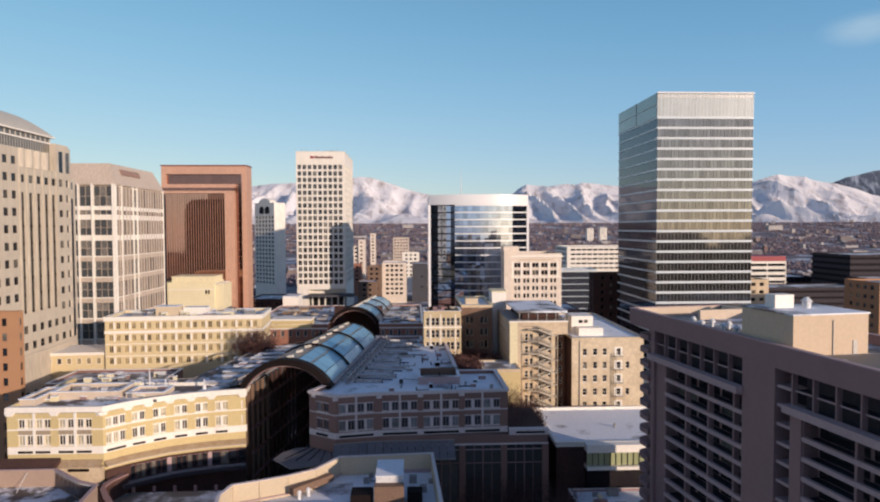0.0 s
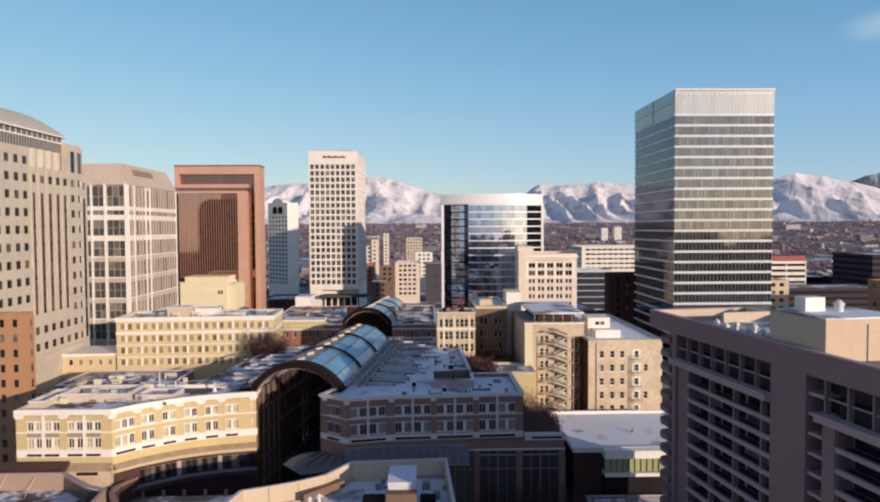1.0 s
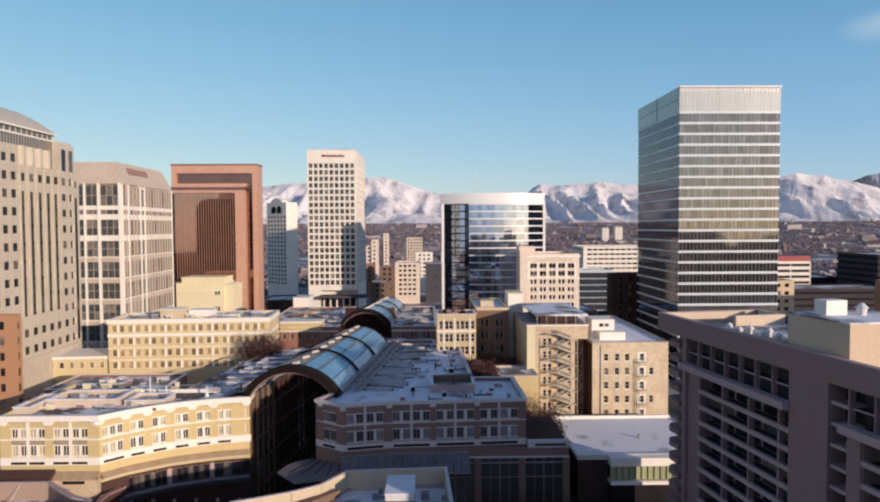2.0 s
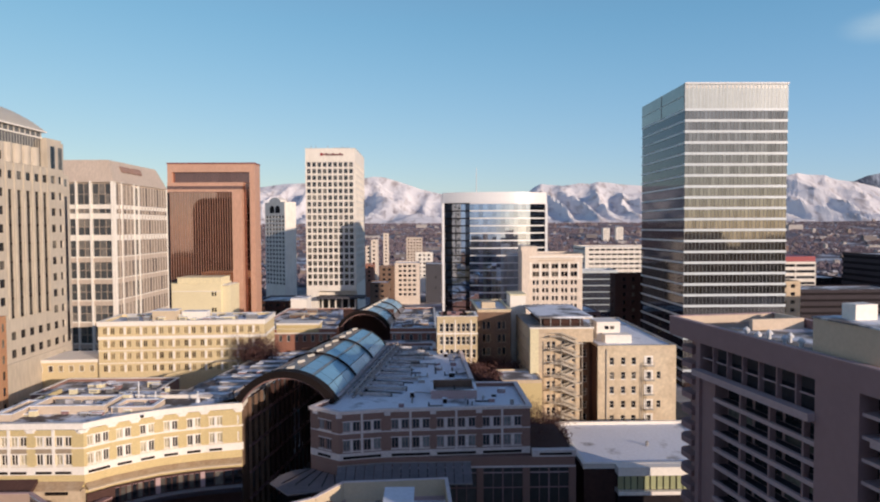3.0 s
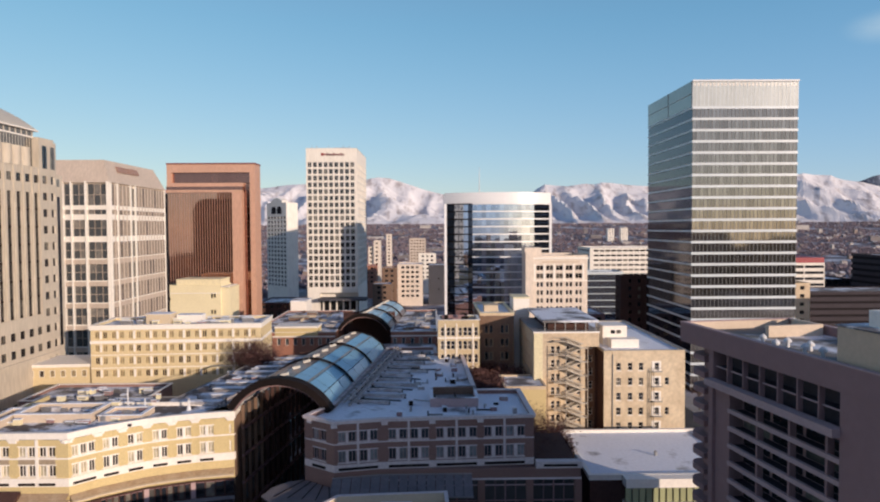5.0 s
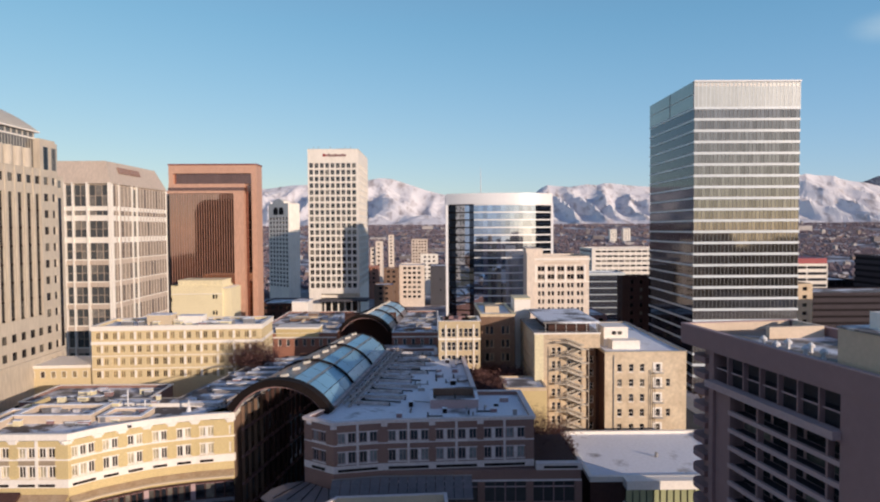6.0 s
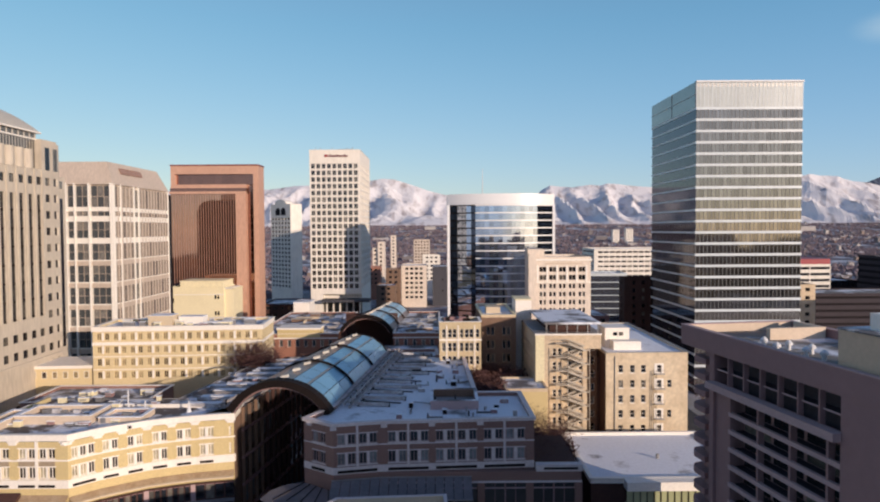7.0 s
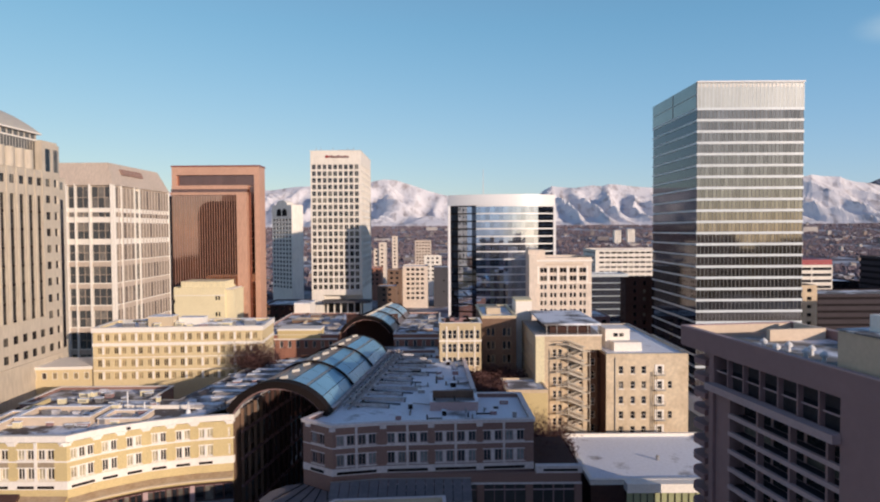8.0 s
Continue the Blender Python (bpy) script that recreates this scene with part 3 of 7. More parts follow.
def white_tower():
    w, d, h = 27.2, 50.0, 107.0
    g = thing("white_tower", (-66.6, 366, 0), "slender white concrete office tower with a grid of square dark windows", "tower")
    rows = [(96.9 - k * 3.6, 99.5 - k * 3.6) for k in range(19)]
    cols = spans(9, 0.75, 2.87, 2.1)
    side = spans(16, 1.0, 3.05, 2.1)
    facade(g, WHITE_STONE, (0, 0), (w, 0), 33.0 - 4, h, cols, rows, GLASS_DARK, WHITE_STONE, 0.6, (1, 0), edge=0.06)
    facade(g, WHITE_STONE, (w, 0), (w, d), 29, h, side, rows, GLASS_DARK, WHITE_STONE, 0.7)
    facade(g, WHITE_STONE, (w, d), (0, d), 0, h, [], [], GLASS_DARK, WHITE_STONE)
    facade(g, WHITE_STONE, (0, d), (0, 0), 29, h, [], [], GLASS_DARK, WHITE_STONE)
    roof(g, rect(0, 0, w, d), h, SNOW_THIN, WHITE_STONE, 1.2)
    part("mechanical_box", Shape().box(14, 8, h - 1.2, 22, 18, h + 1.2), METAL_GREY, g)
    for x in (3, 5.5, 12, 20, 23):
        part("antenna", Shape().tube(x, 2, h - 1, h + 1.6, 0.12), METAL_GREY, g)
    # foot of the tower with a recessed, glazed hall
    part("base", Shape().box(0, 0, 0, 6.5, d, 29).box(6.5, 4, 0, w, d, 29), WHITE_STONE, g)
    part("hall_glazing", Shape().box(6.5, 3.6, 0, w, 4, 26), GLASS_DARK, g)
    for i in range(6):
        part("column", Shape().box(8 + i * 3.6, 0.5, 0, 8.8 + i * 3.6, 1.3, 26), WHITE_STONE, g)
    part("canopy", Shape().box(6.5, -6, 25.2, w + 5, 4, 26.4), SLATE, g)
    # sign: a red mark and a line of dark red bars
    maroon = material("maroon_sign", (0.16, 0.04, 0.04), 0.5)
    part("sign_mark", Shape().box(8.2, -0.25, 103.0, 9.6, 0, 104.4).box(9.9, -0.25, 103.2, 10.6, 0, 104.1), material("red_sign", (0.30, 0.02, 0.02), 0.5), g, "red sign mark")
    part("sign_bar", Shape().box(11.0, -0.25, 103.0, 11.9, 0, 104.4), maroon, g, "dark red sign bar")
    for k in range(7):
        part("sign_bar", Shape().box(12.2 + k * 1.25, -0.25, 103.0, 13.1 + k * 1.25, 0, 104.0 + 0.4 * (k % 3 == 2)), maroon, g, "dark red sign bar")


white_tower()


def round_building():
    g = thing("round_glass_building", (7.0, 304, 0), "curved blue glass office building with a white crown band", "building")
    w, h, step, sag = 47.2, 79.4, 3.35, 7.0
    n = 24
    arc = [(w * i / n, 4 - sag * (1 - (2 * i / n - 1) ** 2)) for i in range(n + 1)]
    poly = arc + [(w, 34), (0, 34)]
    part("core", Shape().prism(inset(poly, 0.5), 0, h - 1), METAL_DARK, g)
    top = 74.6
    for k in range(22):
        z1 = top - k * step - 0.55
        for i in range(n):
            (xa, ya), (xb, yb) = arc[i], arc[i + 1]
            me = Shape().face([(xa, ya, z1 - step + 0.55), (xb, yb, z1 - step + 0.55), (xb, yb, z1), (xa, ya, z1)])
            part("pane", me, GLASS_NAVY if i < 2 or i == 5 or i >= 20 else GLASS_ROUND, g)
        b = Shape()
        for i in range(6, n):
            (xa, ya), (xb, yb) = arc[i], arc[i + 1]
            b.face([(xa, ya - 0.1, z1), (xb, yb - 0.1, z1), (xb, yb - 0.1, z1 + 0.55), (xa, ya - 0.1, z1 + 0.55)])
            b.face([(xa, ya - 0.1, z1 + 0.55), (xb, yb - 0.1, z1 + 0.55), (xb, yb + 0.5, z1 + 0.55), (xa, ya + 0.5, z1 + 0.55)])
        part("floor_band", b, ROUND_WHITE, g)
    part("side_wall", Shape().box(-0.3, 4, 0, 0.3, 34, top), GLASS_ROUND, g)
    part("side_wall", Shape().box(w - 0.3, 4, 0, w + 0.3, 34, top), GLASS_ROUND, g)
    part("edge_pier", Shape().box(-0.6, 3.4, 0, 0.5, 4.6, top), ROUND_WHITE, g)
    part("edge_pier", Shape().box(w - 0.5, 3.4, 0, w + 0.6, 4.6, top), ROUND_WHITE, g)
    part("crown_band", Shape().ring(inset(poly, -0.3), inset(poly, 0.6), top, h), ROUND_WHITE, g, "white crown band")
    part("roof", Shape().prism(inset(poly, 0.6), h - 2, h - 1.4), SNOW_THIN, g)
    part("mast", Shape().tube(16, 14, h - 2, h + 12.5, 0.22, 0.08, 6), METAL_WHITE, g, "thin white mast")


round_building()


def lintel_building():
    g = thing("white_brick_building", (41.4, 275.6, 0), "off-white brick office block with a cornice and paired windows", "building")
    w, d, h = 21.8, 26.0, 52.6
    rows = [(46.6, 48.5), (43.35, 45.3)] + [(39.9 - k * 3.25, 41.8 - k * 3.25) for k in range(10)]
    cols = [c for i in range(5) for c in ((1.25 + i * 3.92, 2.55 + i * 3.92), (2.65 + i * 3.92, 3.95 + i * 3.92))]
    narrow = [c for i in range(5) for c in ((1.3 + i * 3.92, 2.35 + i * 3.92), (2.85 + i * 3.92, 3.9 + i * 3.92))]
    facade(g, ROSE_STONE, (0, 0), (w, 0), 42.0, h, cols, rows[:2], GLASS_DARK, BROWN_BRICK, 0.5)
    facade(g, ROSE_STONE, (0, 0), (w, 0), 5, 42.0, narrow, rows[2:], GLASS_DARK, WHITE_TRIM, 0.5)
    part("string_course", Shape().box(0, -0.18, 42.2, w, 0.0, 42.6), WHITE_TRIM, g)
    for i in range(6):
        part("pilaster", Shape().box(0.1 + i * 3.92, -0.15, 42.6, 0.85 + i * 3.92, 0.0, 49.2), WHITE_TRIM, g)
    part("frieze", Shape().box(3.5, -0.12, 49.6, w - 3.5, 0.0, 50.2), PALE_RENDER, g)
    facade(g, ROSE_STONE, (w, 0), (w, d), 0, h, spans(6, 2, 4, 1.8), rows, GLASS_DARK, WHITE_TRIM, 0.5)
    facade(g, ROSE_STONE, (w, d), (0, d), 0, h, [], [], GLASS_DARK, WHITE_TRIM)
    facade(g, ROSE_STONE, (0, d), (0, 0), 0, h, [], [], GLASS_DARK, WHITE_TRIM)
    roof(g, rect(0, 0, w, d), h, SNOW_THIN, ROSE_STONE, 0.9)
    band(g, rect(0, 0, w, d), h - 1.6, h - 0.9, 0.5, WHITE_TRIM)
    part("lift_tower", Shape().box(-3.2, 2, 0, 3.6, 10, 55.6), ROSE_STONE, g)
    part("lift_tower", Shape().box(-3.2, -0.6, 0, -0.1, 2, 53.9), ROSE_STONE, g)


lintel_building()


def simple_block(name, label, x0, y0, x1, y1, h, wall, glass, bay=3.2, floor=3.6, win=(1.6, 1.8), top=SNOW, base=4.5, trim=None, category="building", group="", sides=True, blind=False):
    """A flat-roofed block with rows of windows on the sides that are seen."""
    g = thing(name, (x0, y0, 0), label, category, group)
    w, d = x1 - x0, y1 - y0
    rows = []
    z = h - 1.6 - win[1]
    while z > base:
        rows.append((z, z + win[1]))
        z -= floor
    rows.reverse()

    def cols(length):
        n = max(1, int((length - 1.2) / bay))
        off = (length - n * bay + bay - win[0]) / 2
        return spans(n, off, bay, win[0])

    if blind:
        rows = []
    trim = trim or wall
    facade(g, wall, (0, 0), (w, 0), -0.1, h - 1, cols(w) if rows else [], rows, glass, trim, 0.3)
    facade(g, wall, (w, 0), (w, d), -0.1, h - 1, cols(d) if sides and x0 < 0 else [], rows if sides and x0 < 0 else [], glass, trim, 0.3)
    facade(g, wall, (w, d), (0, d), -0.1, h - 1, [], [], glass, trim)
    facade(g, wall, (0, d), (0, 0), -0.1, h - 1, cols(d) if sides and x0 > 0 else [], rows if sides and x0 > 0 else [], glass, trim, 0.3)
    roof(g, rect(0, 0, w, d), h, top, wall, 0.8)
    return g


# the block behind the copper tower and the lower ones around
def along(a, b, u, out=0.0):
    t = Vector((b[0] - a[0], b[1] - a[1])).normalized()
    return a[0] + t.x * u + t.y * out, a[1] + t.y * u - t.x * out, 0


def turn_of(a, b):
    return math.atan2(b[1] - a[1], b[0] - a[0])


def corner_hotel():
    hb = thing("white_hotel_tower", (-110.2, 511, 0), "white hotel tower set cornerwise, its windowed side in shade", "building")
    near, left, right = Vector((0, 0)), Vector((-0.75, 0.66)) * 25.8, Vector((0.66, 0.75)) * 10.6
    poly = [tuple(near), tuple(right), tuple(right + left), tuple(left)]
    rows = [(19.5 + k * 3.25, 21.4 + k * 3.25) for k in range(17)]
    facade(hb, WHITE_STONE, poly[3], poly[0], 0, 83, spans(6, 1.3, 4.15, 2.5), rows, DARK_PANEL, WHITE_STONE, 0.35)
    for a, b in ((0, 1), (1, 2), (2, 3)):
        facade(hb, WHITE_STONE, poly[a], poly[b], 0, 83, [], [], GLASS_DARK, WHITE_STONE)
    roof(hb, poly, 84, SNOW_THIN, WHITE_STONE, 0.8)
    turn = turn_of(poly[3], poly[0])
    for u in (6.4, 13.6):
        s = Shape().face([(u + 3 + 3 * math.cos(a * math.pi / 8), -0.06, 78.8 + 2.4 * math.sin(a * math.pi / 8)) for a in range(9)]).box(u, -0.06, 75.4, u + 6, 0.0, 78.8)
        part("arched_window", s, DARK_PANEL, hb, "tall arched dark window", at=(*poly[3], 0), rz=turn)
    gable = [(5, 83.2), (21, 83.2), (19.8, 85.6), (16.5, 87.2), (13, 87.8), (9.5, 87.2), (6.2, 85.6)]
    s = Shape().face([(x, -0.1, z) for x, z in gable]).face([(x, 6, z) for x, z in reversed(gable)])
    for (xa, za), (xb, zb) in zip(gable[1:], gable[2:] + gable[:1]):
        s.face([(xa, -0.1, za), (xa, 6, za), (xb, 6, zb), (xb, -0.1, zb)])
    part("round_gable", s, WHITE_STONE, hb, at=(*poly[3], 0), rz=turn)


corner_hotel()


def banded_block(name, label, x0, y0, x1, y1, h, wall, glass, floor=3.8, strip=1.7, top=SNOW, low=8.0, bays=0):
    """A block with window strips that run round it between solid bands."""
    g = thing(name, (x0, y0, 0), label, "building")
    w, d = x1 - x0, y1 - y0
    part("core", Shape().box(0.5, 0.5, -0.1, w - 0.5, d - 0.5, h - 1.2), glass, g, "dark recessed window strips")
    z = h - 1.6
    part("parapet", Shape().ring(rect(0, 0, w, d), rect(0.45, 0.45, w - 0.45, d - 0.45), z, h), wall, g)
    while z > low:
        z0 = max(z - strip - (floor - strip), -0.1)
        part("spandrel", Shape().ring(rect(0, 0, w, d), rect(0.6, 0.6, w - 0.6, d - 0.6), z0, z - strip), wall, g)
        z = z0
    part("lower_wall", Shape().box(0, 0, -0.1, w, d, z), wall, g)
    for i in range(bays + 1 if bays else 0):
        x = i * (w - 0.6) / bays
        part("pier", Shape().box(x, -0.08, -0.1, x + 0.6, 0.4, h - 0.8), wall, g)
    part("roof", Shape().box(0.45, 0.45, h - 1.2, w - 0.45, d - 0.45, h - 0.6), top, g)
    return g


simple_block("long_white_office", "long white office block with dark window strips", 120, 500, 200, 540, 48.3, WHITE_STONE, GLASS_DARK, 4.4, 3.6, (3.8, 1.5), base=26)
simple_block("dark_brick_block", "dark brown brick block in shade", 92.8, 330, 125, 339, 40, DARK_BRICK, GLASS_DARK, 4.6, 3.8, (1.5, 2.0))
simple_block("tan_office_block", "tan office block with square windows", -27.4, 544, -6.9, 575, 34.3, ROSE_STONE, GLASS_DARK, 3.9, 3.9, (2.6, 2.1))
simple_block("grey_block", "grey windowless block beside a tower", -2.0, 552, 24, 580, 33, SLATE, GLASS_DARK, 9, 9, (1.2, 1.2))
simple_block("tan_apartment_tower", "tan apartment tower far behind", -23.5, 719, -6, 740, 52.5, PINK_STONE, GLASS_DARK, 3.2, 3.3, (1.6, 1.5))
red = banded_block("red_topped_office", "white office block with a red top storey", 223, 420, 249, 450, 40.5, WHITE_STONE, GLASS_DARK, 3.8, 1.7, bays=2)
part("red_storey", Shape().box(0.2, 0.2, 40.5, 25.8, 29.8, 43.8), material("red_panel", (0.30, 0.012, 0.025), 0.5, second=(0.24, 0.012, 0.02)), red, "bright red top storey")
# dark concrete here, with part of the block's shade in its colour
banded_block("dark_office_block", "dark concrete office block with long window strips", 279, 400, 335, 440, 45.5, SHADE_DARK_CONCRETE, DARK_PANEL, 3.9, 1.7)
banded_block("dark_office_wing", "lower dark concrete office wing with window strips", 276, 380, 300, 399, 32, SHADE_DARK_CONCRETE, DARK_PANEL, 3.9, 1.6)
cream = simple_block("cream_building", "cream stuccoed block with few windows", -131, 339, -104.6, 356, 36.0, CREAM_PALE, GLASS_DARK, base=18, blind=True)
part("upper_stage", Shape().box(4.3, 0.8, 35.2, 26.2, 15, 38.5).box(4.1, 0.6, 38.5, 26.4, 15.2, 38.9), CREAM_PALE, cream)
part("side_stage", Shape().box(26.42, 1.0, 0, 30.8, 16, 34.2).box(26.42, 0.8, 34.2, 31.0, 16.2, 34.8), CREAM_PALE, cream)
part("string_course", Shape().box(0, -0.12, 33.2, 26.4, 0, 33.5), CREAM_PALE, cream)
for u, z in ((21.6, 29.6), (23.0, 29.6), (21.6, 21.5), (23.0, 21.5), (0.5, 28.0), (0.5, 21.5)):
    part("window", window_mesh(1.1, 2.2, GLASS_DARK, CREAM_PALE, 0.0), None, cream, at=(u, -0.05, z))
part("side_cornice", Shape().box(26.42, 0.8, 34.6, 29.8, 16.2, 35.2).box(-0.3, -0.3, 31.8, 26.4, -0.02, 32.2), WHITE_TRIM, cream)
simple_block("orange_brick_building", "orange brick building with dark windows", -130, 158, -95, 159.8, 44.3, ORANGE_BRICK, GLASS_DARK, 3.1, 3.6, (1.3, 2.0))


# ---- the shopping quarter ----
CURVE = [(-81.3, 130.6), (-62.6, 130.4), (-59.2, 133.9), (-56.0, 136.2), (-52.5, 138.5), (-48.6, 140.1), (-44.7, 141.4), (-37.8, 142.9)]


def left_front():
    """The yellow curved block left of the arcade."""
    g = thing("yellow_curved_building", (0, 0, 0), "yellow brick curved building with white cornice and window bands", "building")
    poly = CURVE + [(-38.6, 193.5), (-47.5, 193.5), (-54, 157), (-82, 157)]
    top = 28.73
    rows = [(21.0, 23.0), (24.45, 26.2)]
    bays = [[2.8, 4.4, 6.2, 7.8, 10.7, 12.35, 14.25, 15.85], [1.1, 2.45, 3.8], None, None, None, None, [1.3, 2.75, 6.35]]
    for i in range(len(CURVE) - 1):
        a, b = CURVE[i], CURVE[i + 1]
        length, turn = math.dist(a, b), turn_of(a, b)
        mids = bays[i] or [length / 2 - 0.72, length / 2 + 0.72]
        half = 0.62 if i == 0 else 0.5
        cols = [(u - half, u + half) for u in mids]
        if i == 6:
            cols[-1] = (6.15, 6.5)
        facade(g, YELLOW_BRICK, a, b, 14.5, top - 0.9, cols, rows, GLASS_BLIND, WHITE_TRIM, 0.28, (1, 0), edge=0.1, split=True)
        # white surrounds tie the sashes of a bay together
        groups = ([mids[0:2], mids[2:4], mids[4:6], mids[6:8]] if i == 0 else [mids[:2]] if i == 6 else [mids])
        for gr in groups:
            u0, u1 = gr[0] - half, gr[-1] + half
            for z0, z1 in rows:
                s = Shape().box(u0 - 0.14, -0.07, z1, u1 + 0.14, 0.02, z1 + 0.18).box(u0 - 0.14, -0.1, z0 - 0.16, u1 + 0.14, 0.02, z0)
                for ua, ub in zip(gr, gr[1:]):
                    s.box(ua + half, -0.07, z0, ub - half, 0.02, z1)
                part("window_surround", s, WHITE_TRIM, g, at=along(a, b, 0), rz=turn)
            part("vent_slot", Shape().box(u0, -0.3, 19.5, u1, -0.2, 19.95), METAL_DARK, g, at=along(a, b, 0), rz=turn)
            if i == 0:
                part("spandrel", Shape().box(u0, -0.05, 23.15, u1, 0.02, 24.05), BROWN_SPANDREL, g, "brown spandrel panel", at=along(a, b, 0), rz=turn)
        for u in ((0.6, 9.25, 18.3) if i == 0 else (0.0, length - 0.6) if i == 6 else (0.0,)):
            part("bracket", Shape().box(-0.65, -0.32, 26.95, 0.65, 0.02, 27.6).box(-0.95, -0.24, 27.3, 0.95, 0.02, 27.6), WHITE_TRIM, g, at=along(a, b, u), rz=turn)
        if i == 0:
            for u in (5.3, 13.3):
                part("pilaster", Shape().box(-0.26, -0.16, 20.6, 0.26, 0.02, 27.5), WHITE_TRIM, g, at=along(a, b, u), rz=turn)
    for i in range(len(CURVE) - 1, len(poly)):
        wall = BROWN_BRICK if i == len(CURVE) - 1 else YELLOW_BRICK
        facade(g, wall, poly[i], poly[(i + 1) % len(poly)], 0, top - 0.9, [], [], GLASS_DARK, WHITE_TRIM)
    part("roof", Shape().prism(inset(poly, 0.4), top - 1.3, top - 0.9), SNOW_WORN, g)
    part("roof_kerb", Shape().ring(poly, inset(poly, 0.35), top - 1.3, top - 0.75), ROOF_GREY, g)
    edge = [(x, y) for x, y in CURVE] + [(-38.2, 150), (-38.7, 150)] + [(x + 0.1, y + 0.5) for x, y in CURVE[::-1]] + [(-80.8, 156), (-81.4, 156)]
    part("parapet", Shape().prism(edge, top - 0.9, top - 0.12), YELLOW_BRICK, g)
    part("coping", Shape().prism([(x + 0.1, y - 0.3) for x, y in CURVE] + [(x + 0.1, y + 0.7) for x, y in CURVE[::-1]], top - 0.12, top), WHITE_TRIM, g)
    band(g, poly[:len(CURVE)] + [(-38.3, 150), (-81.6, 150)], top - 1.1, top - 0.13, 0.26, WHITE_TRIM)
    front = CURVE
    for z0, z1, o in ((24.05, 24.28, 0.12), (19.3, 20.75, 0.2)):
        part("string_course", Shape().prism([(x + o * 0.5, y - o) for x, y in front] + [(x + 0.2, y + 0.25) for x, y in reversed(front)], z0, z1), WHITE_TRIM, g)
    return g


left_front()


def right_front():
    g = thing("rose_brick_building", (0, 0, 0), "rose brick building with white bands and snowy roof", "building")
    front = [(-22.5, 134.4), (-16.6, 130.4), (-8.6, 132.0), (18.8, 133.6)]
    poly = front + [(18.6, 152), (9.5, 152), (8.6, 190), (1.6, 192), (1.6, 200), (-12.0, 200), (-18.6, 142)]
    top = 30.25
    rows = [(22.85, 24.9), (26.45, 28.25)]
    groups = [[(2.1, 5.2)], [(0.7, 7.6)], [(1.4, 8.5), (9.85, 17.1), (18.45, 25.75)]]
    for i in range(3):
        a, b = front[i], front[i + 1]
        length, turn = math.dist(a, b), turn_of(a, b)
        cols, posts = [], []
        for u0, u1 in groups[i]:
            n = 2 if i == 0 else 4
            mid, w = (u0 + u1) / 2, 1.3
            if n == 4:
                starts = [u0, mid - 0.35 - w, mid + 0.35, u1 - w]
                posts += [(u0 + w, mid - 0.35 - w), (mid + 0.35 + w, u1 - w)]
            else:
                starts = [u0, u1 - w]
                posts += [(u0 + w, u1 - w)] if u1 - u0 < 3 else []
            cols += [(u, u + w) for u in starts]
        facade(g, ROSE_BRICK, a, b, 14, top - 0.9, cols, rows, GLASS_SHADE, TAUPE_LIGHT, 0.3, (1, 0), edge=0.08, split=True)
        for z0, z1 in rows:
            for u0, u1 in groups[i]:
                part("sill", Shape().box(u0 - 0.1, -0.1, z0 - 0.2, u1 + 0.1, 0.02, z0), ROSE_TRIM, g, at=along(a, b, 0), rz=turn)
                part("lintel", Shape().box(u0 - 0.1, -0.08, z1, u1 + 0.1, 0.02, z1 + 0.16), ROSE_TRIM, g, at=along(a, b, 0), rz=turn)
            for u0, u1 in posts:
                part("window_post", Shape().box(u0 + 0.03, -0.06, z0, u1 - 0.03, 0.02, z1), ROSE_TRIM, g, at=along(a, b, 0), rz=turn)
        for u0, u1 in groups[i]:
            part("vent_slot", Shape().box(u0, -0.3, 21.5, u1, -0.2, 21.95), METAL_DARK, g, at=along(a, b, 0), rz=turn)
            if i:
                part("pilaster", Shape().box(-0.2, -0.16, 21.9, 0.2, 0.02, top - 0.6), ROSE_TRIM, g, at=along(a, b, (u0 + u1) / 2), rz=turn)
            part("bracket", Shape().box(-0.55, -0.3, top - 1.15, 0.55, 0.02, top - 0.5), ROSE_TRIM, g, at=along(a, b, u0 - 0.7), rz=turn)
    for i in range(3, len(poly)):
        facade(g, ROSE_BRICK, poly[i], poly[(i + 1) % len(poly)], 0, top - 0.9, [], [], GLASS_DARK, ROSE_TRIM)
    roof(g, poly, top, SNOW_FULL, ROSE_BRICK, 0.9, 0.5, ROSE_TRIM, 0.3)
    band(g, poly, top - 0.55, top - 0.13, 0.22, ROSE_TRIM)
    for z0, z1, o in ((26.0, 26.2, 0.08), (21.25, 22.45, 0.18)):
        part("string_course", Shape().prism([(x, y - o) for x, y in front] + [(x, y + 0.25) for x, y in reversed(front)], z0, z1), ROSE_TRIM, g)
    return g


right_front()


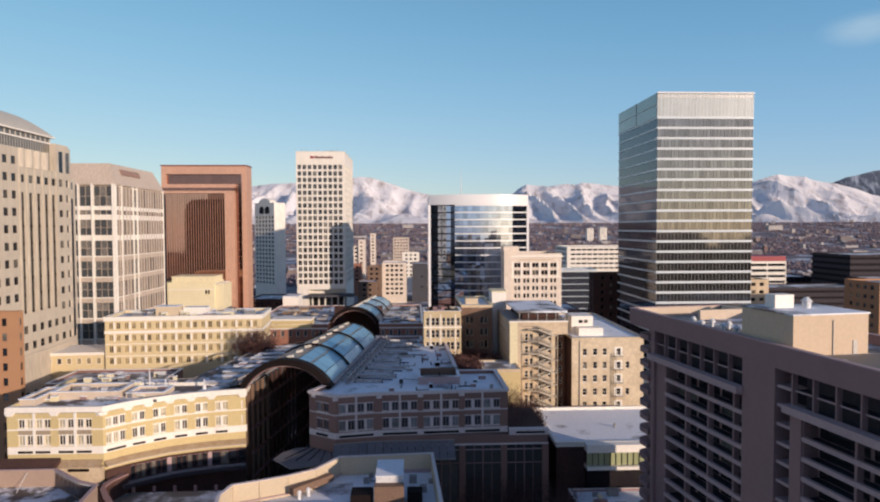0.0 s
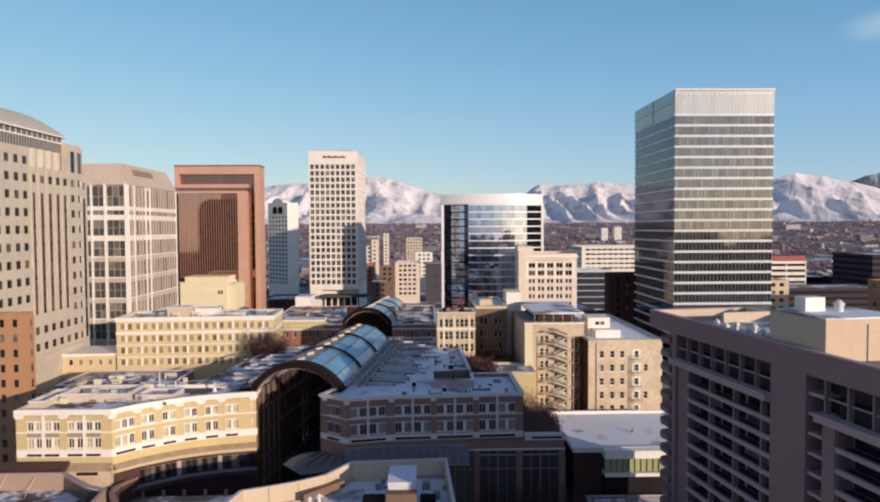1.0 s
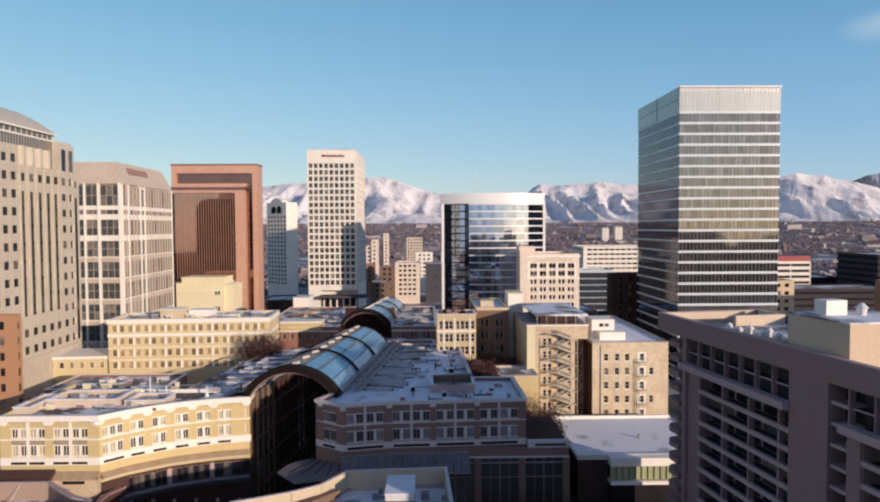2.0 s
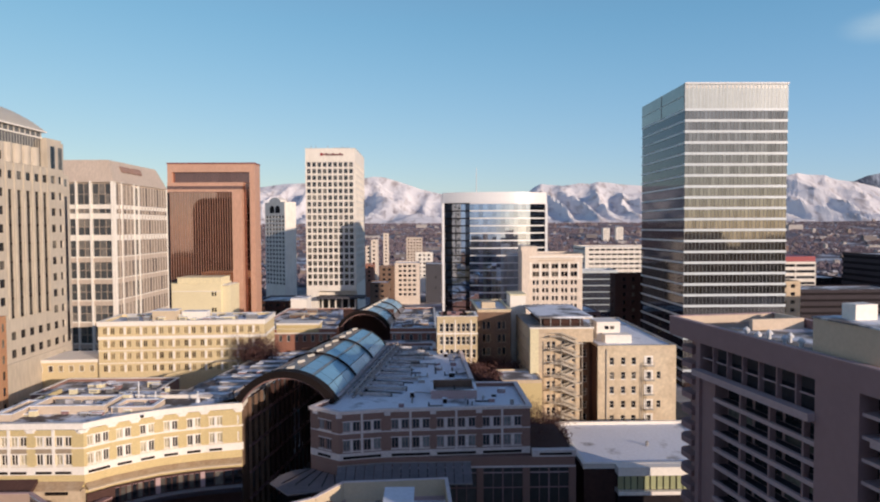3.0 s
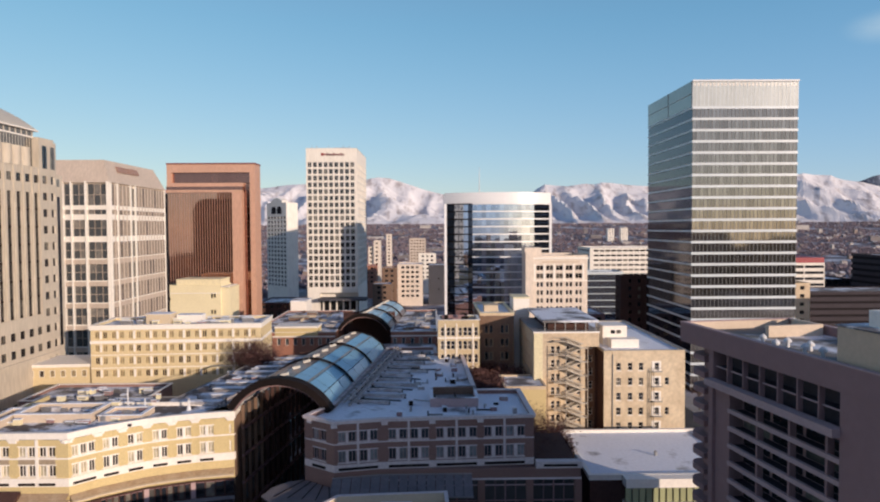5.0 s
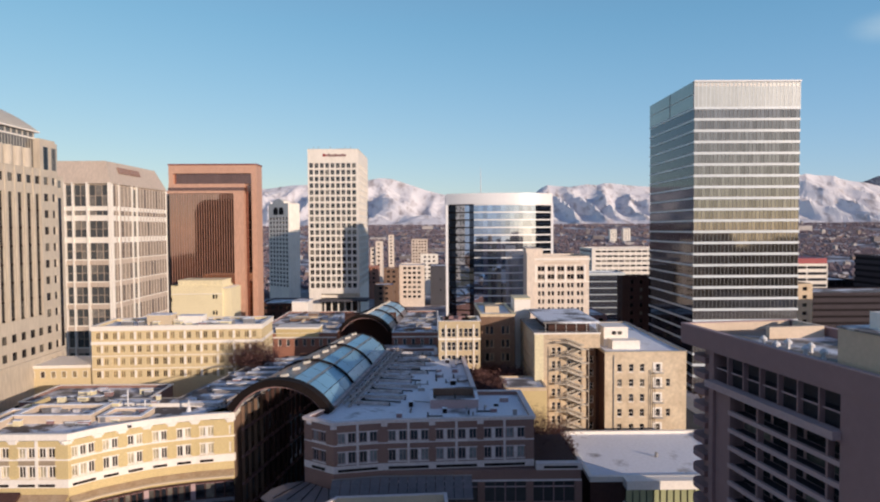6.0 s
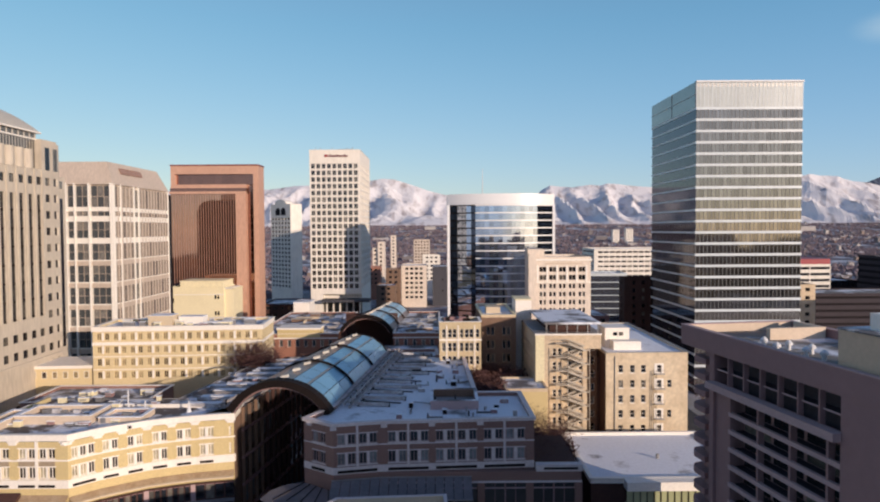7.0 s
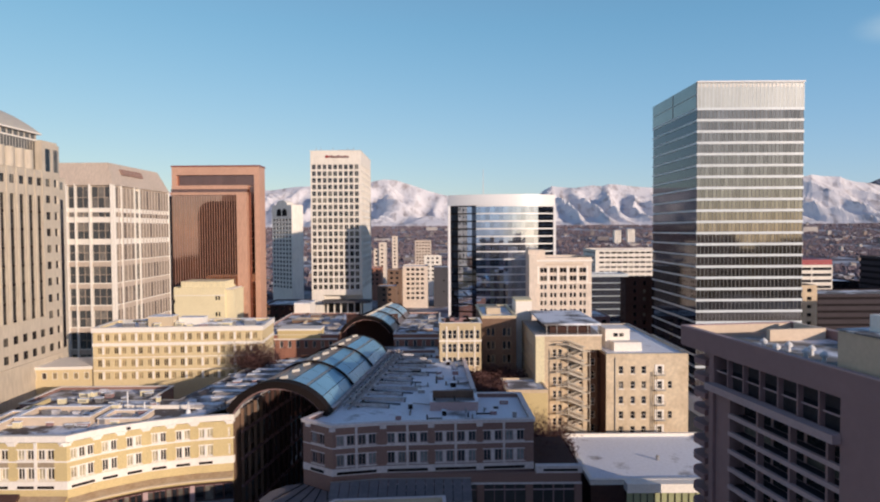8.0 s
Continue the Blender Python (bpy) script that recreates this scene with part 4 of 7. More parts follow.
def rear_yellow():
    g = thing("long_yellow_building", (-91, 191.8, 0), "long yellow brick building with white cornice, four window rows in view", "building", rz=math.atan2(2.7, 44.8))
    w, d, h = 44.9, 15.5, 38.2
    rows = [(24.2, 26.0), (27.6, 29.5), (31.0, 32.8), (34.55, 36.4)]
    pairs = [1.1 + 4.35 * i for i in range(10)]
    cols = [c for u in pairs for c in ((u, u + 1.15), (u + 2.05, u + 3.2))]
    facade(g, YELLOW_PALE, (0, 0), (w, 0), 0, h - 1, cols, rows, GLASS_TAN, YELLOW_PALE, 0.25, (1, 0))
    facade(g, YELLOW_PALE, (w, 0), (w, d), 0, h - 1, [], [], GLASS_TAN, WHITE_TRIM)
    facade(g, YELLOW_PALE, (w, d), (0, d), 0, h - 1, [], [], GLASS_DARK, WHITE_TRIM)
    facade(g, YELLOW_PALE, (0, d), (0, 0), 0, h - 1, [], [], GLASS_DARK, WHITE_TRIM)
    roof(g, rect(0, 0, w, d), h, SNOW, YELLOW_PALE, 0.8, 0.5, WHITE_TRIM, 0.35)
    for z0, z1, o in ((36.9, 38.05, 0.3), (33.2, 34.0, 0.16), (30.0, 30.2, 0.08), (26.5, 26.7, 0.08)):
        band(g, rect(0, 0, w, d), z0, z1, o, WHITE_TRIM, "string_course")
    for u in pairs:
        for z0, z1 in rows:
            part("window_post", Shape().box(u + 1.33, -0.08, z0 - 0.1, u + 1.87, 0.02, z1 + 0.2), WHITE_TRIM, g)
    part("low_wing", Shape().box(-18, 1, 0, -0.02, 14, 26.9), YELLOW_PALE, g)
    part("low_wing_cornice", Shape().box(-18.3, 0.7, 26.9, -0.02, 14, 27.7), WHITE_TRIM, g)
    for i in range(6):
        part("window", window_mesh(1.25, 1.8, GLASS_TAN, WHITE_TRIM, 0.0), None, g, at=(-16.6 + i * 2.75, 0.9, 24.3))


rear_yellow()


def snow_roof_hall():
    g = thing("flat_roofed_hall", (30.5, 140.5, 0), "low hall with a broad snowy flat roof and green-tinted glass", "building")
    w, d, h = 32.5, 27.5, 16.4
    poly = rect(0, 0, w, d)
    part("body", Shape().box(0.2, 0.2, 0, w - 0.2, d - 0.2, h - 1.2), DARK_BRICK, g)
    roof(g, poly, h, SNOW_FULL, WHITE_TRIM, 0.7, 0.5, WHITE_TRIM, 0.2)
    part("fascia", Shape().box(6.4, -2.4, 14.7, w, 0.0, 16.36), WHITE_TRIM, g)
    glazing = part("shop_front", Shape().box(6.5, -1.45, 11.6, w - 0.1, -1.3, 14.7), DARK_PANEL, g)
    for i in range(20):
        part("pane", Shape().box(6.55 + i * 1.3, -1.6, 11.7, 7.72 + i * 1.3, -1.46, 14.7), GLASS_GREEN, glazing)
        part("mullion", Shape().box(7.72 + i * 1.3, -1.75, 11.6, 7.85 + i * 1.3, -1.46, 14.7), METAL_DARK, glazing)
    part("ledge", Shape().box(6.4, -2.6, 10.9, w, 0.0, 11.6), WHITE_TRIM, g)
    part("lower_front", Shape().box(6.6, -1.4, 0, w, 0.0, 10.9), DARK_PANEL, g)
    part("roof_vent", Shape().tube(17, 12, h - 0.7, h + 0.2, 0.35), METAL_GREY, g)


snow_roof_hall()


# ---- foreground roofs ----
def front_roof():
    g = thing("corner_roof", (0, 0, 0), "cream-walled low building with curved parapet and snowy roof", "building")
    arc = [(-32.5, 105.0), (-31.5, 109.2), (-27.5, 110.8), (-23.0, 112.8), (-18.6, 115.6), (-14.8, 121.6)]
    poly = [(3.8, 96), (2.8, 122.7)] + arc[::-1] + [(-31, 96)]
    low = 17.4
    part("wall", Shape().prism(inset(poly, 0.05), 0, low - 0.4), WARM_RENDER, g)
    roof(g, poly, 21.0, SNOW_FULL, WARM_RENDER, 21.0 - low, 0.4, ROSE_TRIM, 0.12)
    # joints and a base course on the inner side of the parapet
    for (xa, ya), (xb, yb) in zip(arc[1:], arc[2:]):
        part("parapet_joint", Shape().bar((xa + 0.42, ya - 0.42, low), (xa + 0.42, ya - 0.42, 20.8), 0.06), TAN_BRICK, g)
        part("base_course", Shape().bar((xa + 0.5, ya - 0.5, low + 0.5), (xb + 0.5, yb - 0.5, low + 0.5), 0.22), TAUPE_LIGHT, g)
    part("base_course", Shape().box(-14.2, 121.95, low, 2.3, 122.2, low + 0.7), TAUPE_LIGHT, g)
    unit = part("air_handler", Shape().box(-7.2, 108.2, low, -2.7, 115.6, 22.2), METAL_WHITE, g, "white rooftop air handler")
    part("handler_lid", Shape().box(-7.3, 108.1, 22.2, -2.6, 115.7, 22.35), SNOW_FULL, unit)
    part("air_handler_base", Shape().box(-7.4, 106.3, low, -2.5, 108.0, 21.2), BROWN_BRICK, g)
    part("duct", Shape().box(-11.4, 107.0, low, -7.8, 110.4, 19.6), METAL_DARK, g, "dark rooftop duct")
    part("duct", Shape().box(-2.0, 108.4, low, 0.6, 110.6, 19.4), METAL_DARK, g, "dark rooftop duct")
    for x, y, s in ((-9.5, 117.6, 0.5), (-1.0, 117.5, 0.7), (0.8, 113.5, 0.6), (-1.2, 113.2, 0.5), (-10.2, 112.5, 0.5), (2.2, 117, 0.4), (-8.8, 120.2, 0.4)):
        part("roof_box", Shape().box(x - s, y - s, low, x + s, y + s, low + s * 1.7), METAL_GREY, g)
    for x, y in ((-20.6, 111.2), (-19.2, 112.4)):
        part("roof_vent", Shape().tube(x, y, low, low + 1.1, 0.3, 0.3).tube(x, y, low + 1.1, low + 1.5, 0.55, 0.2), METAL_WHITE, g)
    part("roof_duct", Shape().bar((-21.8, 110.8, low + 1.5), (-15.8, 117.0, low + 1.5), 1.2), BROWN_BRICK, g, "brown duct along the parapet")
    part("pipe", Shape().bar((-8.8, 117.8, low + 0.3), (-8.8, 121.4, low + 0.3), 0.22).bar((-8.8, 117.8, low + 0.3), (-7.2, 117.8, low + 0.3), 0.22), METAL_GREY, g)
    k = thing("left_corner_roof", (0, 0, 0), "low building with curved glazed parapet and snow on its roof", "building")
    poly = [(-56.5, 108), (-57.8, 118.0), (-61.5, 119.6), (-65.2, 122.6), (-69.3, 126.0), (-84, 126.0), (-84, 108)]
    part("wall", Shape().prism(inset(poly, 0.05), 0, 14.2), BROWN_BRICK, k)
    # roof floor's shade is put into the darker worn-snow colour
    roof(k, poly, 18.0, SNOW_WORN, LEFT_PARAPET, 3.3, 0.45, TAUPE_LIGHT, 0.15)
    smoked = material("smoked_balustrade_glass", (0.10, 0.065, 0.055), 0.25, 0.0, second=(0.15, 0.10, 0.085))
    rim = poly[1:5]
    for (xa, ya), (xb, yb) in zip(rim, rim[1:]):
        for q in range(3):
            p0 = (xa + (xb - xa) * (q + 0.03) / 3, ya + (yb - ya) * (q + 0.03) / 3 - 0.75)
            p1 = (xa + (xb - xa) * (q + 0.97) / 3, ya + (yb - ya) * (q + 0.97) / 3 - 0.75)
            part("balustrade_pane", Shape().face([(*p0, 15.0), (*p1, 15.0), (p1[0], p1[1] + 0.2, 17.6), (p0[0], p0[1] + 0.2, 17.6)]).face([(p0[0], p0[1] + 0.28, 17.6), (p1[0], p1[1] + 0.28, 17.6), (p1[0], p1[1] + 0.08, 15.0), (p0[0], p0[1] + 0.08, 15.0)]), smoked, k, "smoked glass pane")
        part("balustrade_rail", Shape().bar((xa, ya - 0.6, 17.7), (xb, yb - 0.6, 17.7), 0.14), METAL_WHITE, k)
    for x in (-80, -74.5):
        part("stay_cable", Shape().bar((x, 125.4, 17.6), (x - 0.4, 122.5, 14.8), 0.07), METAL_WHITE, k)


front_roof()


def copper_tower():
    g = thing("copper_tower", (-141, 364, 0), "orange granite tower with bronze mirror glass in stepped portals", "tower")
    w, d, h = 47.0, 12.5, 98.6
    dark = material("bronze_fin", (0.29, 0.175, 0.14), 0.5, 0.0)
    part("rear_core", Shape().box(0.5, 4.2, 0, w - 0.5, d, h - 0.5), COPPER_STONE, g)
    part("outer_lintel", Shape().box(0, 1.5, 94.2, w, 4.2, h), COPPER_STONE, g)
    part("roof_edge", Shape().box(-0.3, 1.2, h, w + 0.3, d, h + 0.7), material("dark_red_metal", (0.22, 0.06, 0.05), 0.6), g, "dark red roof edge")
    part("outer_pier", Shape().box(w - 2.8, 1.5, 0, w, 4.2, 94.2), COPPER_STONE, g)
    part("outer_pier", Shape().box(0, 1.5, 80, 2.4, 4.2, 94.2), COPPER_STONE, g)
    for i in range(12):
        x0 = 2.4 + i * 41.8 / 12
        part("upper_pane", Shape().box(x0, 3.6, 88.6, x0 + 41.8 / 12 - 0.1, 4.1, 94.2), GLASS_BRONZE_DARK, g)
    part("upper_band", Shape().box(0, 1.2, 86.6, 40.6, 4.2, 88.6), COPPER_STONE, g)
    for k in range(22):
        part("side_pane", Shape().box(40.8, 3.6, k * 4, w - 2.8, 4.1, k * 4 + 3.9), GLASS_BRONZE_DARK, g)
    part("inner_lintel", Shape().box(0, -0.8, 83.4, 40.6, 1.5, 84.8), COPPER_STONE, g)
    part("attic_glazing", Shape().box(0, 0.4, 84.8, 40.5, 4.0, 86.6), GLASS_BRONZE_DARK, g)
    part("inner_pier", Shape().box(35.2, -0.78, 0, 40.58, 3.5, 83.4), COPPER_STONE, g)
    for i in range(26):
        x0 = 0.3 + i * 34.9 / 26
        part("pane", Shape().box(x0, 0.4, 0, x0 + 34.9 / 26 - 0.02, 0.9, 83.4), GLASS_BRONZE, g)
    for i in range(27):
        x = 0.3 + i * 34.8 / 26
        part("fin", Shape().box(x - 0.12, 0.05, 0, x + 0.12, 0.42, 83.4), dark, g)
    part("side_wall", Shape().box(w - 0.5, 4.2, 0, w, d, h), COPPER_STONE, g)


copper_tower()


def barrel_tower():
    """The broad beige tower whose long flank closes the view, with a curved roof."""
    g = thing("beige_tower", (-107, 160, 0), "beige granite tower with paired windows and a low vaulted roof", "tower")
    d, w = 46.6, 47.0
    part("core", Shape().box(-w + 0.6, 0.6, 0, -0.8, d - 0.6, 80.8), BEIGE_STONE, g)
    rows = [(76.7 - 4.62 * k, 78.85 - 4.62 * k) for k in range(-1, 15)][::-1]
    left = [(y - 1.05, y + 1.05) for y in (2.6, 6.3, 10.0, 13.8, 17.4)]
    strips = (21.2, 25.05, 28.85, 32.65, 36.3)
    right = [(y - 1.05 - 38.0, y + 1.05 - 38.0) for y in (40.2, 44.05)]
    facade(g, BEIGE_STONE, (0, 0), (0, 19.3), 0, 85.9, left, rows, GLASS_DARK, METAL_DARK, 0.35, (1, 0), edge=0.07)
    # middle: one row of windows above tall glass strips, two rows below
    mid = [(y - 1.05 - 19.3, y + 1.05 - 19.3) for y in strips]
    facade(g, BEIGE_STONE, (0, 19.3), (0, 38.0), 74.0, 81.0, mid, [rows[-2]], GLASS_DARK, METAL_DARK, 0.35, (1, 0), edge=0.07)
    facade(g, BEIGE_STONE, (0, 19.3), (0, 38.0), 0, 40.7, mid, [r for r in rows if r[1] < 40], GLASS_DARK, METAL_DARK, 0.35, (1, 0), edge=0.07)
    part("middle_wall", Shape().box(-0.8, 19.3, 40.7, -0.5, 38.0, 74.0), BEIGE_STONE, g)
    edges = [19.3] + [e for y in strips for e in (y - 0.95, y + 0.95)] + [38.0]
    for a, b in zip(edges[0::2], edges[1::2]):
        part("rib", Shape().box(-0.5, a, 40.7, 0.0, b, 74.0), BEIGE_STONE, g)
        part("rib_fin", Shape().box(0.0, (a + b) / 2 - 0.3, 40.7, 0.25, (a + b) / 2 + 0.3, 80.6), BEIGE_STONE, g)
    for y in strips:
        for k in range(7):
            z = 40.7 + k * 33.3 / 7
            part("window_strip", Shape().box(-0.5, y - 0.95, z + 0.6, -0.42, y + 0.95, z + 33.3 / 7), GLASS_DARK, g, "dark glass in a vertical strip")
            part("strip_panel", Shape().box(-0.5, y - 0.95, z, -0.38, y + 0.95, z + 0.6), METAL_DARK, g)
        part("strip_mullion", Shape().box(-0.5, y - 0.06, 40.7, -0.36, y + 0.06, 74.0), METAL_DARK, g)
    for y in strips[:4]:
        part("bay", Shape().tube(-1.3, y + 0.45, 80.9, 86.0, 1.6, n=20), BEIGE_STONE, g, "rounded stone bay")
        part("bay_joint", Shape().box(-1.4, y + 2.1, 80.9, -0.7, y + 2.4, 85.4), METAL_DARK, g)
    # glazed attic belt in two heights below the eave
    part("attic_glazing", Shape().box(-w + 3, 1.5, 80.8, -1.9, 38.4, 90.9), GLASS_DARK, g, "dark glazed attic belt")
    for i in range(32):
        y = 1.6 + i * 1.17
        part("attic_pier", Shape().box(-1.95, y, 85.6, -1.86, y + 0.2, 89.1), BEIGE_STONE, g)
        if i % 2:
            part("attic_post", Shape().box(-1.95, y - 0.1, 89.5, -1.84, y + 0.5, 90.9), BEIGE_STONE, g)
    part("attic_rail", Shape().box(-1.95, 1.2, 89.1, -1.7, 38.4, 89.5), WHITE_TRIM, g)
    part("roof_eave", Shape().box(-w + 2, 0.4, 90.9, -0.9, 39.4, 91.3), WHITE_TRIM, g)
    # end turret with a rounded outer corner and two tall windows
    corner = [(-9, 37.8), (0.0, 37.8), (0.0, 45.3)] + [(-1.6 + 1.6 * math.cos(a * math.pi / 12), 45.3 + 1.6 * math.sin(a * math.pi / 12)) for a in range(1, 7)] + [(-9, 46.9)]
    part("corner_turret", Shape().prism(corner, 80.9, 88.6).prism(inset(corner, 0.5), 88.6, 89.4), BEIGE_STONE, g)
    for y in (39.2, 42.95):
        part("turret_window", Shape().box(-0.1, y, 80.9, 0.03, y + 2.1, 87.2), GLASS_DARK, g)
        part("turret_mullion", Shape().box(0.03, y + 0.95, 80.9, 0.09, y + 1.15, 87.2), METAL_DARK, g)
    facade(g, BEIGE_STONE, (0, 38.0), (0, d - 1.2), 0, 80.9, right, rows[:-1], GLASS_DARK, METAL_DARK, 0.35, (1, 0), edge=0.07)
    part("rounded_corner", Shape().tube(-1.2, d - 1.22, 0, 80.9, 1.2, n=24), BEIGE_STONE, g)
    part("rear_bay", Shape().box(-9, d, 0, -1.6, d + 4.6, 79.8), BEIGE_STONE, g)
    part("rear_strip", Shape().box(-1.6, d + 1.2, 30, -1.52, d + 3.2, 73.5), GLASS_DARK, g)
    part("rear_window", Shape().box(-1.6, d + 1.2, 76.4, -1.52, d + 3.2, 78.6), GLASS_DARK, g)
    part("base_course", Shape().box(0.0, 0, 28.6, 0.5, d - 1.6, 29.4).box(0.0, 14.0, 20.0, 0.35, 40.0, 28.6), BEIGE_STONE, g)
    s = Shape()
    n, half, high = 18, w / 2 - 1.0, 9.0
    ring = []
    for i in range(n + 1):
        u = 1 - 2 * i / n
        ring.append((-w / 2 + half * u, 91.1 + high * (1 - u * u)))
    for p, q in zip(ring, ring[1:]):
        s.face([(p[0], 0.8, p[1]), (p[0], 39.6, p[1]), (q[0], 39.6, q[1]), (q[0], 0.8, q[1])])
    s.face([(x, 39.6, z) for x, z in reversed(ring)]).face([(x, 0.8, z) for x, z in ring])
    part("vaulted_roof", s, material("pale_roof_metal", (0.60, 0.54, 0.43), 0.5, second=(0.54, 0.48, 0.38)), g)
    part("rear_wall", Shape().box(-w, d - 0.6, 0, -3.0, d, 82), BEIGE_STONE, g)


barrel_tower()


def gridded_building():
    """Beige office block with a white grid of piers and a chamfered stone attic."""
    w, d, h = 26.0, 46.6, 80.4
    g = thing("gridded_office", (-138.3, 246.5, 0), "pink-beige office block with a pale grid of piers", "building")
    part("core", Shape().box(0.4, 0.9, 0, w - 0.9, d, h), PINK_STONE, g)
    zones = [(72.4, 79.9), (69.2, 70.9)] + [(61.5 - 7.8 * k, 67.3 - 7.8 * k) for k in range(8)]
    bays = ((0.3, 2.0, 1), (2.6, 9.2, 3), (9.8, 12.3, 1), (12.7, 17.3, 2), (18.0, 24.9, 3))
    for z0, z1 in zones:
        for x0, x1, n in bays:
            for j in range(n):
                a, b = x0 + (x1 - x0) * j / n, x0 + (x1 - x0) * (j + 1) / n
                halves = ((z0, z1),) if z1 - z0 < 3 else ((z0, (z0 + z1) / 2 - 0.1), ((z0 + z1) / 2 + 0.1, z1))
                for za, zb in halves:
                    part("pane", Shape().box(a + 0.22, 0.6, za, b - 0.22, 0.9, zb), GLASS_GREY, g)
        for y0, y1, n in ((0.9, 15.6, 5), (20.0, d - 0.4, 10)):
            for j in range(n):
                a, b = y0 + (y1 - y0) * j / n, y0 + (y1 - y0) * (j + 1) / n
                # sun mirrored on this flank is put into the panes' warm pale colour
                part("pane", Shape().box(w - 0.9, a + 0.26, z0, w - 0.14, b - 0.26, z1), GLASS_SUNLIT, g)
    heads = sorted({z for zone in zones for z in zone})
    for (z0, _), (_, z1) in zip(zones, zones[1:]):
        part("floor_band", Shape().box(0, 0.1, z1, w, 0.9, z0).box(w - 0.9, 0.9, z1, w - 0.1, d, z0), PINK_STONE if z0 < 60 else WHITE_TRIM, g)
        part("band_edge", Shape().box(0, 0.0, z0 - 0.35, w, 0.1, z0 + 0.05).box(w - 0.1, 0.1, z0 - 0.35, w, d, z0 + 0.05), WHITE_TRIM, g)
    for x, t in ((-0.1, 0.5), (2.0, 0.6), (9.2, 0.6), (12.3, 0.5), (17.3, 0.75), (24.9, 1.15)):
        part("pier", Shape().box(x, -0.3, 0, x + t, 0.9, h + 0.4), WHITE_TRIM, g)
    for y, t in ((0.6, 0.7), (5.4, 0.6), (15.6, 0.7), (19.4, 0.7), (d - 0.6, 0.6)):
        part("pier", Shape().box(w - 0.9, y, 0, w + 0.15, y + t, h + 0.3), WHITE_TRIM, g)
    for y0, y1, n in ((0.9, 15.6, 5), (20.0, d - 0.4, 10)):
        for j in range(1, n):
            y = y0 + (y1 - y0) * j / n
            part("pier", Shape().box(w - 0.9, y - 0.26, 0, w + 0.02, y + 0.26, h), PINK_STONE, g)
    part("recess", Shape().box(w - 0.85, 16.3, 0, w - 0.3, 19.4, h - 1), GLASS_DARK, g, "dark vertical recess")
    s = Shape()
    low, top = rect(-0.2, -0.2, w + 0.2, d + 0.2), rect(0.0, 2.5, w - 3.0, d - 4)
    for i in range(4):
        j = (i + 1) % 4
        s.face([(*low[i], h), (*low[j], h), (*top[j], h + 8.2), (*top[i], h + 8.2)])
    s.face([(*p, h + 8.2) for p in top]).face([(*p, h) for p in reversed(low)])
    part("attic", s, PINK_STONE, g)
    sign = material("bronze_sign", (0.33, 0.21, 0.17), 0.5)
    for k, (y0, y1) in enumerate(((9.0, 10.6), (11.0, 12.6), (13.0, 14.6), (15.0, 16.6), (17.8, 19.4), (19.8, 21.4), (21.8, 23.4), (23.8, 25.4))):
        part("sign_bar", Shape().bar((w - 1.0, y0, h + 4.2), (w - 1.9, y0, h + 6.4), 0.5).bar((w - 1.0, y1 - 0.4, h + 4.2), (w - 1.9, y1 - 0.4, h + 6.4), 0.4).bar((w - 1.45, y0, h + 5.3), (w - 1.45, y1, h + 5.3), 0.5), sign, g)


gridded_building()


